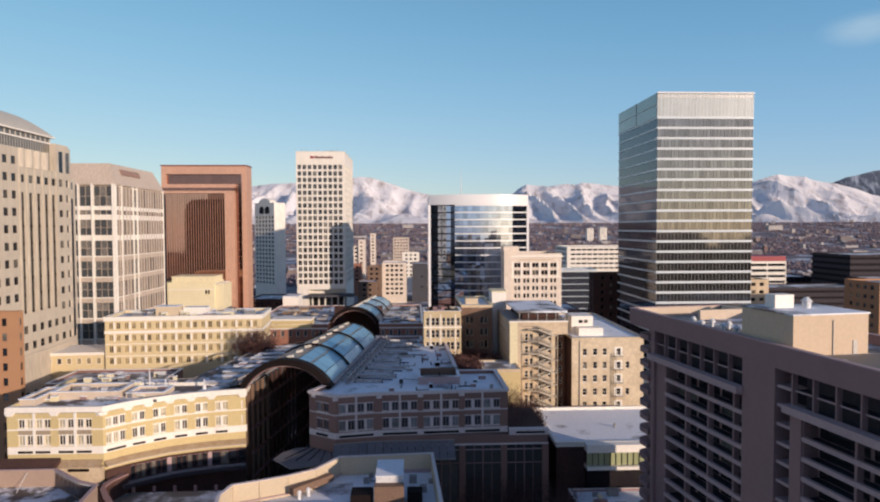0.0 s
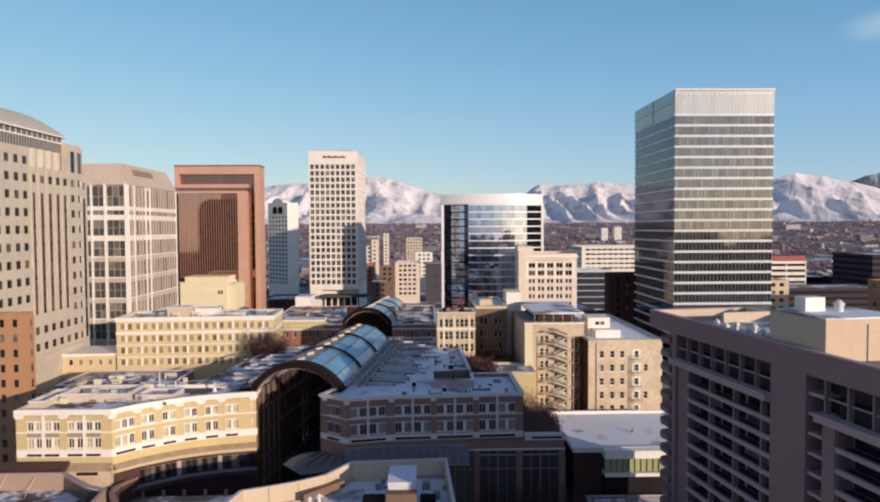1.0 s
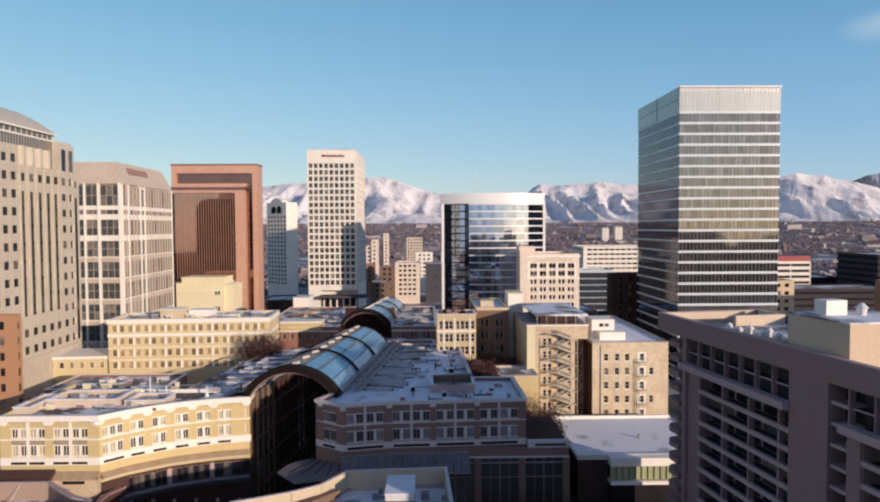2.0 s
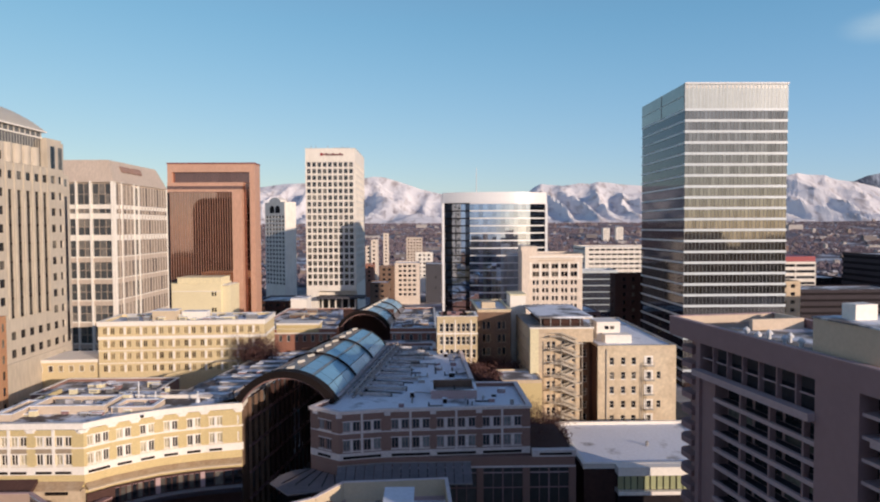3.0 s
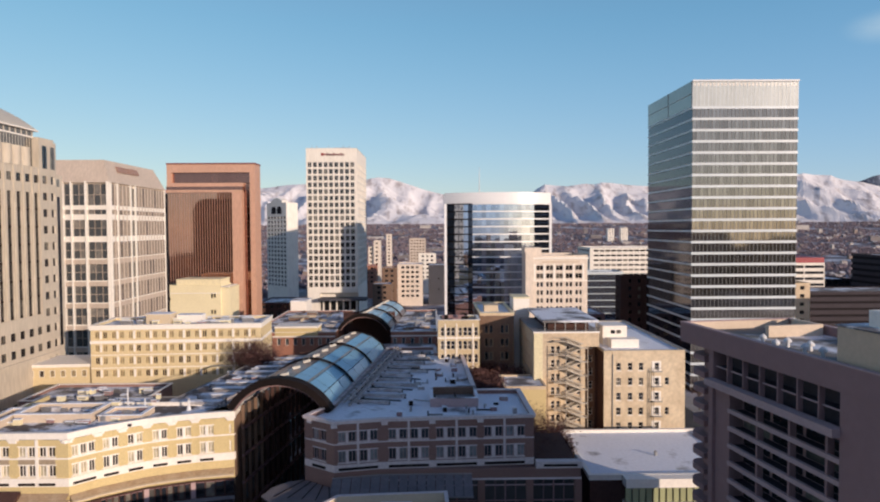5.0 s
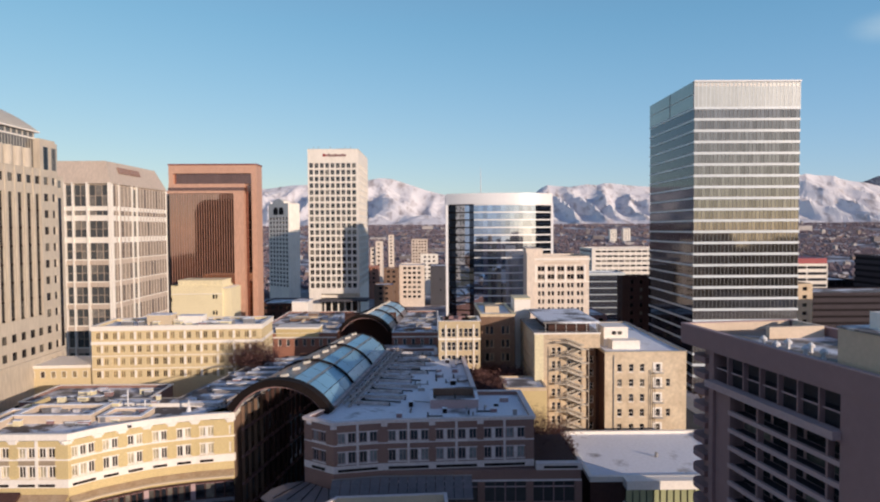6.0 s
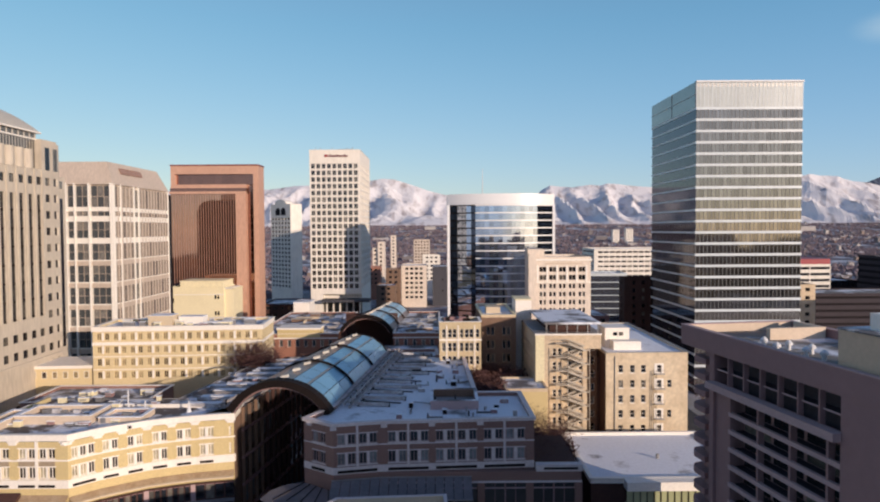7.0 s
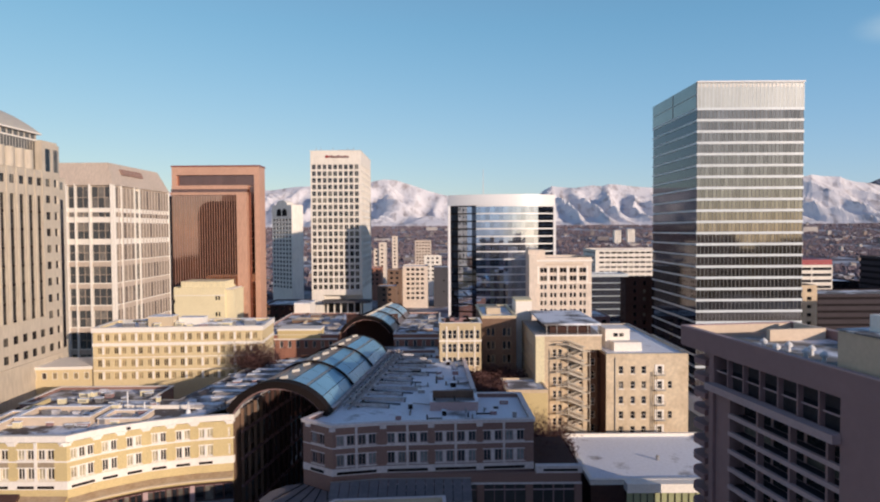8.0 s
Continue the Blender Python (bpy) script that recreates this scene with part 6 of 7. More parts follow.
banded_block("glass_office", "blue-grey glass office block with pale floor bands", 87, 380, 109, 398, 38.5, PANEL_WHITE, GLASS_ROUND, 3.7, 3.3)
# the sun reaches this deck, so its shade is painted as dark concrete
banded_block("dark_parking_deck", "concrete parking deck with shade put into its dark colour", 188, 345, 250, 370, 30, SHADE_DARK_CONCRETE, DARK_PANEL, 3.4, 1.3, SNOW_THIN)

# town behind the viewpoint, seen only as mirror images
def town_behind():
    rnd = random.Random(21)
    s = Shape()
    for k in range(150):
        x, y = rnd.uniform(-420, 520), -80 - 620 * rnd.random() ** 1.2
        h = rnd.uniform(14, 38) + (18 if y < -260 and rnd.random() < 0.3 else 0)
        s.box(x, y - rnd.uniform(20, 40), 0, x + rnd.uniform(22, 60), y, h, rnd.randrange(3))
    tagged(new("town_block", s.mesh("town_block", [SLATE, BROWN_BRICK, SHADE_DARK_CONCRETE])), "plain brick town blocks behind the viewpoint", "buildings", kind="stuff")


town_behind()

# larger blocks behind the viewpoint
for nm, lab, xa, ya, xb, yb, hh, wl in (
    ("plain_block", "plain brick block behind the viewpoint", 90, -190, 150, -150, 44, TAUPE), ("plain_block", "plain tall block behind the viewpoint", 175, -120, 230, -70, 52, DARK_BRICK),
    ("plain_block", "plain low block behind the viewpoint", 20, -260, 80, -210, 50, TAUPE), ("plain_block", "plain wide block behind the viewpoint", -60, -170, 0, -120, 42, DARK_BRICK),
    ("plain_block", "plain grey block behind the viewpoint", -150, -230, -90, -170, 50, TAUPE), ("plain_block", "plain dark block behind the viewpoint", 250, -260, 330, -200, 58, TAUPE)):
    simple_block(nm, lab, xa, ya, xb, yb, hh, wl, GLASS_DARK, sides=False, blind=True)


# ---- brick houses right of the arcade ----
def mid_yellow():
    g = thing("tan_brick_building", (2.15, 187.0, 0), "tan brick apartment building with white sills and cornice", "building")
    w, d, h = 10.9, 9.2, 39.7
    rows = [(h - 4.3 - k * 3.55, h - 2.0 - k * 3.55) for k in range(7)][::-1]
    cols = [(0.65, 1.6), (2.2, 3.25), (3.4, 4.45), (5.3, 6.25), (6.6, 7.65), (7.8, 8.85), (9.5, 10.45)]
    facade(g, SAND_BRICK, (0, 0), (w, 0), 0, h - 0.8, cols, rows, GLASS_DARK, WHITE_TRIM, 0.3, (0, 1), split=True)
    for p, q in (((0, d), (0, 0)), ((w, 0), (w, d)), ((w, d), (0, d))):
        facade(g, SAND_BRICK, p, q, 0, h - 0.8, [], [], GLASS_DARK, WHITE_TRIM)
    roof(g, rect(0, 0, w, d), h, SNOW, SAND_BRICK, 0.8, 0.4, WHITE_TRIM, 0.25)
    band(g, rect(0, 0, w, d), h - 5.0, h - 4.6, 0.12, WHITE_TRIM, "string_course")
    for x in (1.9, 4.9, 9.2):
        part("pilaster", Shape().box(x - 0.14, -0.1, 12, x + 0.14, 0.02, h - 1), WHITE_TRIM, g)
    rnd = random.Random(3)
    for k in range(9):
        x, y = rnd.uniform(1, w - 2.5), rnd.uniform(1.5, 7)
        part("roof_unit", Shape().box(x, y, h - 0.8, x + rnd.uniform(0.8, 2), y + 1.3, h + rnd.uniform(0.1, 0.9)), rnd.choice([METAL_GREY, METAL_DARK, TAUPE]), g)
    k = thing("tan_brick_wing", (13.8, 196.4, 0), "tall tan brick wing standing in shade", "building")
    w, d, h = 9.6, 26, 40.2
    # tan wing painted in brown brick: its shade is put into the wall colour
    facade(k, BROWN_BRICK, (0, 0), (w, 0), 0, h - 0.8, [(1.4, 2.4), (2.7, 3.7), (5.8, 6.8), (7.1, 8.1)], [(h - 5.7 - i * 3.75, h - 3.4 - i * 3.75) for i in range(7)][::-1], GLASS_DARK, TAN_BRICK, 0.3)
    for p, q in (((w, 0), (w, d)), ((w, d), (0, d)), ((0, d), (0, 0))):
        facade(k, BROWN_BRICK, p, q, 0, h - 0.8, [], [], GLASS_DARK, WHITE_TRIM)
    roof(k, rect(0, 0, w, d), h, SNOW_FULL, TAN_BRICK, 0.7, 0.4, CREAM, 0.2)
    part("stair_head", Shape().box(2.0, 8, h - 0.7, 6.0, 13, h + 1.1), WARM_RENDER, k)
    m = thing("lift_shaft", (24.2, 204, 0), "pale rendered lift shaft with shaded wall", "building")
    part("wall", Shape().box(0, 0, 0, 4.6, 9, 43.3), WHITE_TRIM, m)
    part("cap", Shape().box(-0.15, -0.15, 43.3, 4.75, 9.15, 43.7), CREAM, m)


mid_yellow()


def fire_escape_building():
    g = thing("fire_escape_building", (25.8, 177, 0), "tan brick apartment house with a roof pavilion", "building")
    w, d, h = 16.6, 26, 37.6
    rows = [(32.5 - k * 3.42, 34.4 - k * 3.42) for k in range(9)][::-1]
    facade(g, CREAM, (0, 0), (2.2, 0), 0, h, [], [], GLASS_DARK, WHITE_TRIM)
    facade(g, TAN_BRICK, (2.2, 0), (12.7, 0), 0, h, [(2.0, 2.95), (3.3, 4.25), (5.6, 6.6), (8.4, 9.3)], rows, GLASS_DARK, WHITE_TRIM, 0.3, (0, 1), split=True)
    facade(g, TAN_BRICK, (12.7, 0), (12.7, 6), 0, h, [], [], GLASS_DARK, WHITE_TRIM)
    # set-back wall painted brown in place of tan, as shade in the recess
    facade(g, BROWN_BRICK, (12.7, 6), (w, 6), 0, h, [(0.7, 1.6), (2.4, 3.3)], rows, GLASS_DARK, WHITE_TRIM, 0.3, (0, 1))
    facade(g, TAN_BRICK, (0, d), (0, 0), 0, h, spans(6, 2, 4, 1.1), rows, GLASS_DARK, WHITE_TRIM, 0.3)
    facade(g, TAN_BRICK, (w, 6), (w, d), 0, h, [], [], GLASS_DARK, WHITE_TRIM)
    facade(g, TAN_BRICK, (w, d), (0, d), 0, h, [], [], GLASS_DARK, WHITE_TRIM)
    part("attic_bay", Shape().box(12.72, 0.0, 34.2, 16.2, 5.9, h), TAN_BRICK, g, "attic bay over a shaded recess")
    part("roof_terrace", Shape().prism([(0, 0), (16.2, 0), (16.2, 6), (w, 6), (w, d), (0, d)], h, h + 0.3), CONCRETE, g)
    part("terrace_coping", Shape().box(-0.15, -0.2, h + 0.02, 16.35, 0.3, h + 0.4), WHITE_TRIM, g)
    part("pavilion", Shape().box(4.0, 3.0, h + 0.3, 14.2, d - 2, h + 2.6), DARK_BRICK, g, "dark glazed roof pavilion")
    part("pavilion_roof", Shape().box(2.2, 0.3, h + 2.6, 16.2, d, h + 3.1), SNOW, g)
    for i in range(6):
        part("post", Shape().box(2.7 + i * 2.55, 0.6, h + 0.3, 2.92 + i * 2.55, 0.82, h + 2.6), METAL_GREY, g)
    part("terrace_rail", Shape().box(1.0, 0.1, h + 1.2, 16.2, 0.18, h + 1.3), METAL_DARK, g)
    e = thing("fire_escape", (35.1, 175.3, 0), "pale steel fire escape zigzagging down a brick wall", "fire escape")
    iron = material("painted_iron", (0.52, 0.46, 0.37), 0.6, 0.1, second=(0.2, 0.14, 0.1))
    for k in range(9):
        z = 32.3 - k * 3.42
        part("landing", Shape().box(-4.6, 0, z, -1.6, 1.6, z + 0.22), iron, e)
        for zz in (0.5, 1.05):
            part("rail", Shape().box(-4.6, 0, z + zz, -1.6, 0.09, z + zz + 0.09), iron, e)
        for i in range(5):
            part("rail_post", Shape().box(-4.6 + i * 0.74, 0, z + 0.16, -4.52 + i * 0.74, 0.08, z + 1.1), iron, e)
        if k < 9:
            for xa, xb, za, zb, dy in ((-1.6, 2.6, 3.42, 1.71, 0.1), (2.6, -1.6, 1.71, 0.0, 0.9)):
                s = Shape()
                for y in (dy, dy + 0.7):
                    s.bar((xa, y, z + za + 0.1), (xb, y, z + zb + 0.1), 0.42)
                    s.bar((xa, y, z + za + 1.1), (xb, y, z + zb + 1.1), 0.2)
                    for q in range(1, 8):
                        t = q / 8
                        x, zz = xa + (xb - xa) * t, z + za + (zb - za) * t
                        s.box(x - 0.06, y - 0.04, zz, x + 0.06, y + 0.04, zz + 1.1)
                flight = part("stair_flight", s, iron, e)
                for j in range(9):
                    t = (j + 0.5) / 9
                    x, zz = xa + (xb - xa) * t, z + za + (zb - za) * t + 0.12
                    part("tread", Shape().box(x - 0.16, dy, zz, x + 0.16, dy + 0.7, zz + 0.06), iron, flight)
            part("half_landing", Shape().box(2.6, 0, z + 1.7, 3.7, 1.6, z + 1.9), iron, e)
    part("landing", Shape().box(-4.6, 0, 35.72, -1.6, 1.6, 35.94), iron, e)
    part("rail", Shape().box(-4.6, 0, 36.75, -1.6, 0.09, 36.85), iron, e)
    for x in (-4.6, -1.7, 3.6):
        part("upright", Shape().box(x, 0.02, 2.5, x + 0.14, 0.16, h - 2.8), iron, e)
    a = thing("low_annex", (17.6, 169.2, 0), "low tan annex with a snowy roof", "building")
    part("wall", Shape().box(0, 0, 0, 9.8, 12, 25.6), YELLOW_BRICK, a)
    roof(a, rect(-0.02, -0.02, 9.82, 12.02), 26.4, SNOW, TAN_BRICK, 0.4, 0.3)


fire_escape_building()


def old_building():
    g = thing("old_brick_building", (43.0, 176.4, 0), "weathered pale brick building with narrow windows", "building")
    w, d, h = 20.2, 50, 33.4
    rows = [(28.35 - k * 3.72, 30.2 - k * 3.72) for k in range(7)][::-1]
    cols = [(3.1, 4.2), (6.0, 7.1), (8.7, 9.8), (12.6, 13.7), (15.2, 16.2)]
    skip = {(15.2, round(rows[i][0], 4)) for i in (6, 4, 2, 1, 0)}
    facade(g, OLD_BRICK, (0, 0), (w, 0), 0, h - 0.6, cols, rows, GLASS_DARK, WHITE_TRIM, 0.3, (0, 1), edge=0.07, skip=skip)
    facade(g, OLD_BRICK, (w, 0), (w, d), 0, h - 0.6, [], [], GLASS_DARK, WHITE_TRIM)
    facade(g, OLD_BRICK, (w, d), (0, d), 0, h - 0.6, [], [], GLASS_DARK, WHITE_TRIM)
    # left flank: shade painted as dark brick over the weathered brick
    facade(g, DARK_BRICK, (0, d), (0, 0), 0, h - 0.6, spans(3, 1.5, 2.6, 1.1), rows, GLASS_DARK, WHITE_TRIM)
    roof(g, rect(0, 0, w, d), h, SNOW_FULL, OLD_BRICK, 0.5, 0.35, CONCRETE, 0.12)
    house = part("penthouse", Shape().box(2.2, 9.2, h - 0.6, 8.5, 17, h + 4.6), WHITE_TRIM, g, "white rendered penthouse")
    part("penthouse_step", Shape().box(3.4, 5.4, h - 0.6, 10.4, 9.2, h + 1.7), WHITE_TRIM, g)
    for i in range(2):
        part("penthouse_window", Shape().box(4.3 + i * 1.5, 9.12, h + 2.6, 5.4 + i * 1.5, 9.22, h + 3.5), GLASS_DARK, house)
    for r in rows:
        for i in range(4):
            x = cols[i][0]
            part("sill", Shape().box(x - 0.12, -0.14, r[0] - 0.2, x + 1.2, 0.02, r[0]), WHITE_TRIM, g)
        part("balcony_floor", Shape().box(12.0, -1.0, r[0] - 0.35, 14.3, 0, r[0] - 0.2), METAL_GREY, g)
        part("balcony_rail", Shape().box(12.0, -1.0, r[0] + 0.6, 14.3, -0.93, r[0] + 0.7).box(12.0, -1.0, r[0] - 0.2, 12.07, -0.93, r[0] + 0.6).box(14.23, -1.0, r[0] - 0.2, 14.3, -0.93, r[0] + 0.6), METAL_GREY, g)
        part("window_surround", Shape().box(11.9, -0.12, r[0] - 0.2, 12.6, 0.0, r[1] + 0.4).box(13.7, -0.12, r[0] - 0.2, 14.2, 0.0, r[1] + 0.4).box(12.6, -0.12, r[1], 13.7, 0.0, r[1] + 0.4), WHITE_TRIM, g)
    part("ladder", Shape().bar((12.1, -0.8, 4), (12.1, -0.8, h - 4.4), 0.1).bar((11.6, -0.8, 4), (11.6, -0.8, h - 4.4), 0.1), METAL_DARK, g)
    part("drain_pipe", Shape().tube(2.2, -0.15, 2, h - 1, 0.12, n=8), METAL_GREY, g)
    k = thing("link_building", (42.42, 182, 0), "narrow shaded brick link between two houses", "building")
    # link wall coloured dark to hold the shade between the houses
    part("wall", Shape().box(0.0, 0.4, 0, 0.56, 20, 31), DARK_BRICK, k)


old_building()


# ---- podium, plaza and canopies below the curved fronts ----
def podium():
    g = thing("shop_podium", (0, 0, 0), "rose brick shop front with tall dark glass and white bands", "building")
    x0, x1, y0 = -8.4, 26.8, 131.6
    part("body", Shape().box(x0, y0 + 0.8, 0, x1, 150, 20.9), DARK_BRICK, g)
    part("wall", Shape().box(x0, y0, 19.55, x1, y0 + 0.8, 21.2), ROSE_BRICK, g)
    part("terrace_roof", Shape().box(19.2, y0 + 0.8, 20.9, x1, 150, 21.5), DARK_BRICK, g)
    part("band", Shape().box(18.9, y0 - 0.2, 21.2, x1 + 0.2, y0 + 1.2, 22.4), ROSE_TRIM, g)
    part("lower_band", Shape().box(x0, y0 - 0.1, 19.2, x1 + 0.1, y0 + 0.8, 19.55), ROSE_TRIM, g)
    part("vent_slot", Shape().box(20.2, y0 - 0.28, 21.55, 26.2, y0 - 0.18, 21.95), METAL_DARK, g)
    edges = [-8.4, -0.1, 8.5, 17.1, 25.7]
    for x in edges:
        part("pier", Shape().box(x, y0, 0, x + 1.3, y0 + 0.8, 19.2), ROSE_BRICK, g)
    for xa, xb in zip(edges, edges[1:]):
        part("shop_glass", Shape().box(xa + 1.3, y0 + 0.5, 6, xb, y0 + 0.75, 19.2), GLASS_SHOP, g, "tall dark shop window")
        part("mullion", Shape().box((xa + xb) / 2 + 0.5, y0 + 0.3, 6, (xa + xb) / 2 + 0.75, y0 + 0.5, 19.2), TAUPE, g)
        for u in (0.25, 0.75):
            x = xa + 1.3 + (xb - xa - 1.3) * u
            part("glazing_bar", Shape().box(x - 0.06, y0 + 0.36, 6, x + 0.06, y0 + 0.5, 19.2), TAUPE, g)
        part("transom", Shape().box(xa + 1.3, y0 + 0.32, 15.2, xb, y0 + 0.5, 15.4), TAUPE, g)
        part("transom", Shape().box(xa + 1.3, y0 + 0.32, 18.0, xb, y0 + 0.5, 18.2), TAUPE_LIGHT, g)
    glass = material("canopy_glass", (0.19, 0.17, 0.175), 0.4, 0.0, second=(0.12, 0.11, 0.115), scale=0.4)
    pts = [(-16.9, 130.0), (-8.6, 131.5), (7.5, 131.6)]
    c = thing("glass_canopy", (0, 0, 0), "sloping dark glass canopy over a shop entrance", "canopy")
    for (xa, ya), (xb, yb) in zip(pts, pts[1:]):
        n = round(math.dist((xa, ya), (xb, yb)) / 1.6)
        for k in range(n):
            ua, ub = (k + 0.03) / n, (k + 0.97) / n
            p, q = (xa + (xb - xa) * ua, ya + (yb - ya) * ua), (xa + (xb - xa) * ub, ya + (yb - ya) * ub)
            part("pane", Shape().face([(p[0], p[1] - 4.4, 18.1), (q[0], q[1] - 4.4, 18.1), (q[0], q[1], 20.4), (p[0], p[1], 20.4)]).face([(p[0], p[1], 20.32), (q[0], q[1], 20.32), (q[0], q[1] - 4.4, 18.02), (p[0], p[1] - 4.4, 18.02)]), glass, c)
        part("gutter", Shape().bar((xa, ya - 4.4, 18.0), (xb, yb - 4.4, 18.0), 0.22), METAL_GREY, c)
        part("wall_rail", Shape().bar((xa, ya - 0.1, 20.4), (xb, yb - 0.1, 20.4), 0.18), METAL_GREY, c)
    d = thing("shop_entrance", (-3.2, 127.0, 0), "pale framed shop entrance below a glass canopy", "entrance")
    part("jamb", Shape().box(0, 0, 0, 0.35, 4.4, 17.4), ROSE_TRIM, d)
    part("jamb", Shape().box(4.4, 0, 0, 4.75, 4.4, 17.4), ROSE_TRIM, d)
    part("lintel", Shape().box(0, 0, 17.0, 4.75, 0.4, 17.5), ROSE_TRIM, d)
    leaf = part("door", Shape().box(0.4, 1.2, 0, 4.4, 1.4, 17.0), GLASS_DARK, d)
    part("handle", Shape().box(2.2, 1.05, 9.5, 2.3, 1.2, 10.6), METAL_GREY, leaf)
    fan = [(-17.0, 129.6), (-22.4, 133.6)] + [(-22.4 - 6.0 * math.sin(a), 133.6 - 7.5 * (1 - math.cos(a))) for a in (0.5, 1.0, 1.5)] + [(-24, 121.5), (-15.5, 124.0)]
    c = thing("fan_canopy", (0, 0, 0), "fan-shaped dark glass canopy at the arcade mouth", "canopy")
    part("glass", Shape().prism(fan, 18.6, 18.8), glass, c)
    for k in range(5):
        part("beam", Shape().bar((-17.5 - k * 1.2, 130.0 + k * 0.85, 18.85), (-16.5 - k * 2.4, 124.2 + k * 0.5, 18.85), 0.12), METAL_DARK, c)


podium()


def plaza():
    front = CURVE[1:]
    g = thing("plaza_canopy", (0, 0, 0), "curved cream canopy and walkways round a sunken court", "canopy")

    def ribbon(d0, z0, d1, z1, thick, pts):
        s = Shape()
        def off(p, i, d):
            a, b = Vector(pts[max(i - 1, 0)]), Vector(pts[min(i + 1, len(pts) - 1)])
            t = (b - a).normalized()
            return p[0] + t.y * d, p[1] - t.x * d
        for i in range(len(pts) - 1):
            p0, p1 = off(pts[i], i, d0), off(pts[i + 1], i + 1, d0)
            q0, q1 = off(pts[i], i, d1), off(pts[i + 1], i + 1, d1)
            s.face([(*q0, z1), (*q1, z1), (*p1, z0), (*p0, z0)])
            s.face([(*p0, z0 - thick), (*p1, z0 - thick), (*q1, z1 - thick), (*q0, z1 - thick)])
            s.face([(*q0, z1 - thick), (*q1, z1 - thick), (*q1, z1), (*q0, z1)])
        return s

    fine = []
    for (xa, ya), (xb, yb) in zip(front, front[1:]):
        fine += [(xa + (xb - xa) * k / 4, ya + (yb - ya) * k / 4) for k in range(4)]
    fine.append(front[-1])
    bronze = material("bronze_skirt_glass", (0.44, 0.31, 0.19), 0.4, 0.1, second=(0.55, 0.44, 0.31), scale=0.5)
    for i in range(len(fine) - 1):
        part("skirt_pane", ribbon(0.05, 17.75, 1.7, 17.1, 0.15, fine[i:i + 2]), bronze, g, "sloping bronze glass pane")
    part("skirt_pane", ribbon(0.05, 18.1, 1.7, 17.1, 0.15, [(-70.8, 130.5), (-66.7, 130.45), (-62.6, 130.4)]), bronze, g, "sloping bronze glass pane")
    part("skirt_slot", Shape().box(-68.5, 128.3, 16.4, -64.6, 128.6, 16.9), METAL_DARK, g)
    part("skirt_base", Shape().box(-70.8, 128.6, 8, -62.4, 130.3, 17.0), TAN_BRICK, g)
    part("skirt_edge", ribbon(1.65, 17.15, 2.0, 17.1, 0.3, fine), WARM_RENDER, g)
    part("shop_wall", ribbon(0.9, 16.0, 0.92, 15.99, 11.5, fine), DARK_BRICK, g)
    for i in range(4, len(fine) - 1):
        a, b = fine[i], fine[i + 1]
        u = math.dist(a, b)
        if i % 8 != 3:
            part("shop_window", Shape().box(0.15, -0.08, 12.9, u - 0.15, 0.0, 15.6), GLASS_DARK, g, at=along(a, b, 0, 0.95), rz=turn_of(a, b))
            part("window_head", Shape().box(0.1, -0.12, 15.6, u - 0.1, 0.0, 15.7), TAUPE, g, at=along(a, b, 0, 0.95), rz=turn_of(a, b))
        else:
            part("shop_panel", Shape().box(0.1, -0.1, 12.7, u - 0.1, 0.0, 15.8), TAUPE_LIGHT, g, at=along(a, b, 0, 0.95), rz=turn_of(a, b))
    part("walkway", ribbon(0.6, 12.6, 3.4, 12.6, 0.5, fine[2:]), CONCRETE, g)
    # rim stands in sun here; dark colour paints the court's shade on it
    part("walkway_rim", ribbon(3.4, 12.9, 3.65, 12.9, 0.8, fine[2:]), SHADE_DARK_CONCRETE, g)
    c = thing("court_roof", (0, 0, 0), "low court roof with blue-shaded snow below a walkway", "roof")
    edge = [(-53.5, 112), (-36.5, 112), (-36.0, 131.6), (-58.6, 131.4), (-59.6, 128.2), (-59.7, 125.2), (-57.4, 121.6)]
    # thin-snow colour chosen to darken the roof as if shaded
    part("roof", Shape().prism(edge, 10.2, 10.8), SNOW_THIN, c)
    part("wall", Shape().prism(inset(edge, 0.4), 0, 10.2), DARK_BRICK, c)
    for k in range(6):
        part("column", Shape().box(-57.5 + k * 4.1, 131.0, 10.8, -57.0 + k * 4.1, 131.4, 12.1), TAUPE, c)
    k = thing("rim_wall", (0, 0, 0), "curved tan rim wall beside the court", "wall")
    inner = [(-58.5, 131.8), (-60.0, 128.3), (-60.1, 125.2), (-57.8, 121.6), (-54.8, 117.5)]
    outer = [(-60.4, 131.6), (-61.7, 127.2), (-60.9, 124.0), (-58.4, 119.8), (-55.6, 116.2)]
    # tan rim painted in dark brick to carry the court's shade
    part("rim", Shape().prism(inner + outer[::-1], 8, 14.3), DARK_BRICK, k)
    part("rim_edge", Shape().prism([(x + 0.15, y) for x, y in inner] + [(x + 0.5, y + 0.1) for x, y in outer[::-1]], 14.3, 14.6), TAUPE, k)
    d = thing("dark_lean_to", (0, 0, 0), "low dark brown lean-to roof against a yellow wall", "roof")
    part("wall", Shape().box(-86, 127.6, 0, -71.0, 130.2, 17.2), DARK_BRICK, d)
    part("roof", Shape().face([(-86.2, 127.4, 17.2), (-70.8, 127.4, 17.2), (-70.8, 130.2, 18.6), (-86.2, 130.2, 18.6)]).face([(-70.8, 127.4, 17.2), (-70.8, 130.2, 17.2), (-70.8, 130.2, 18.6)]), DARK_BRICK, d)


plaza()


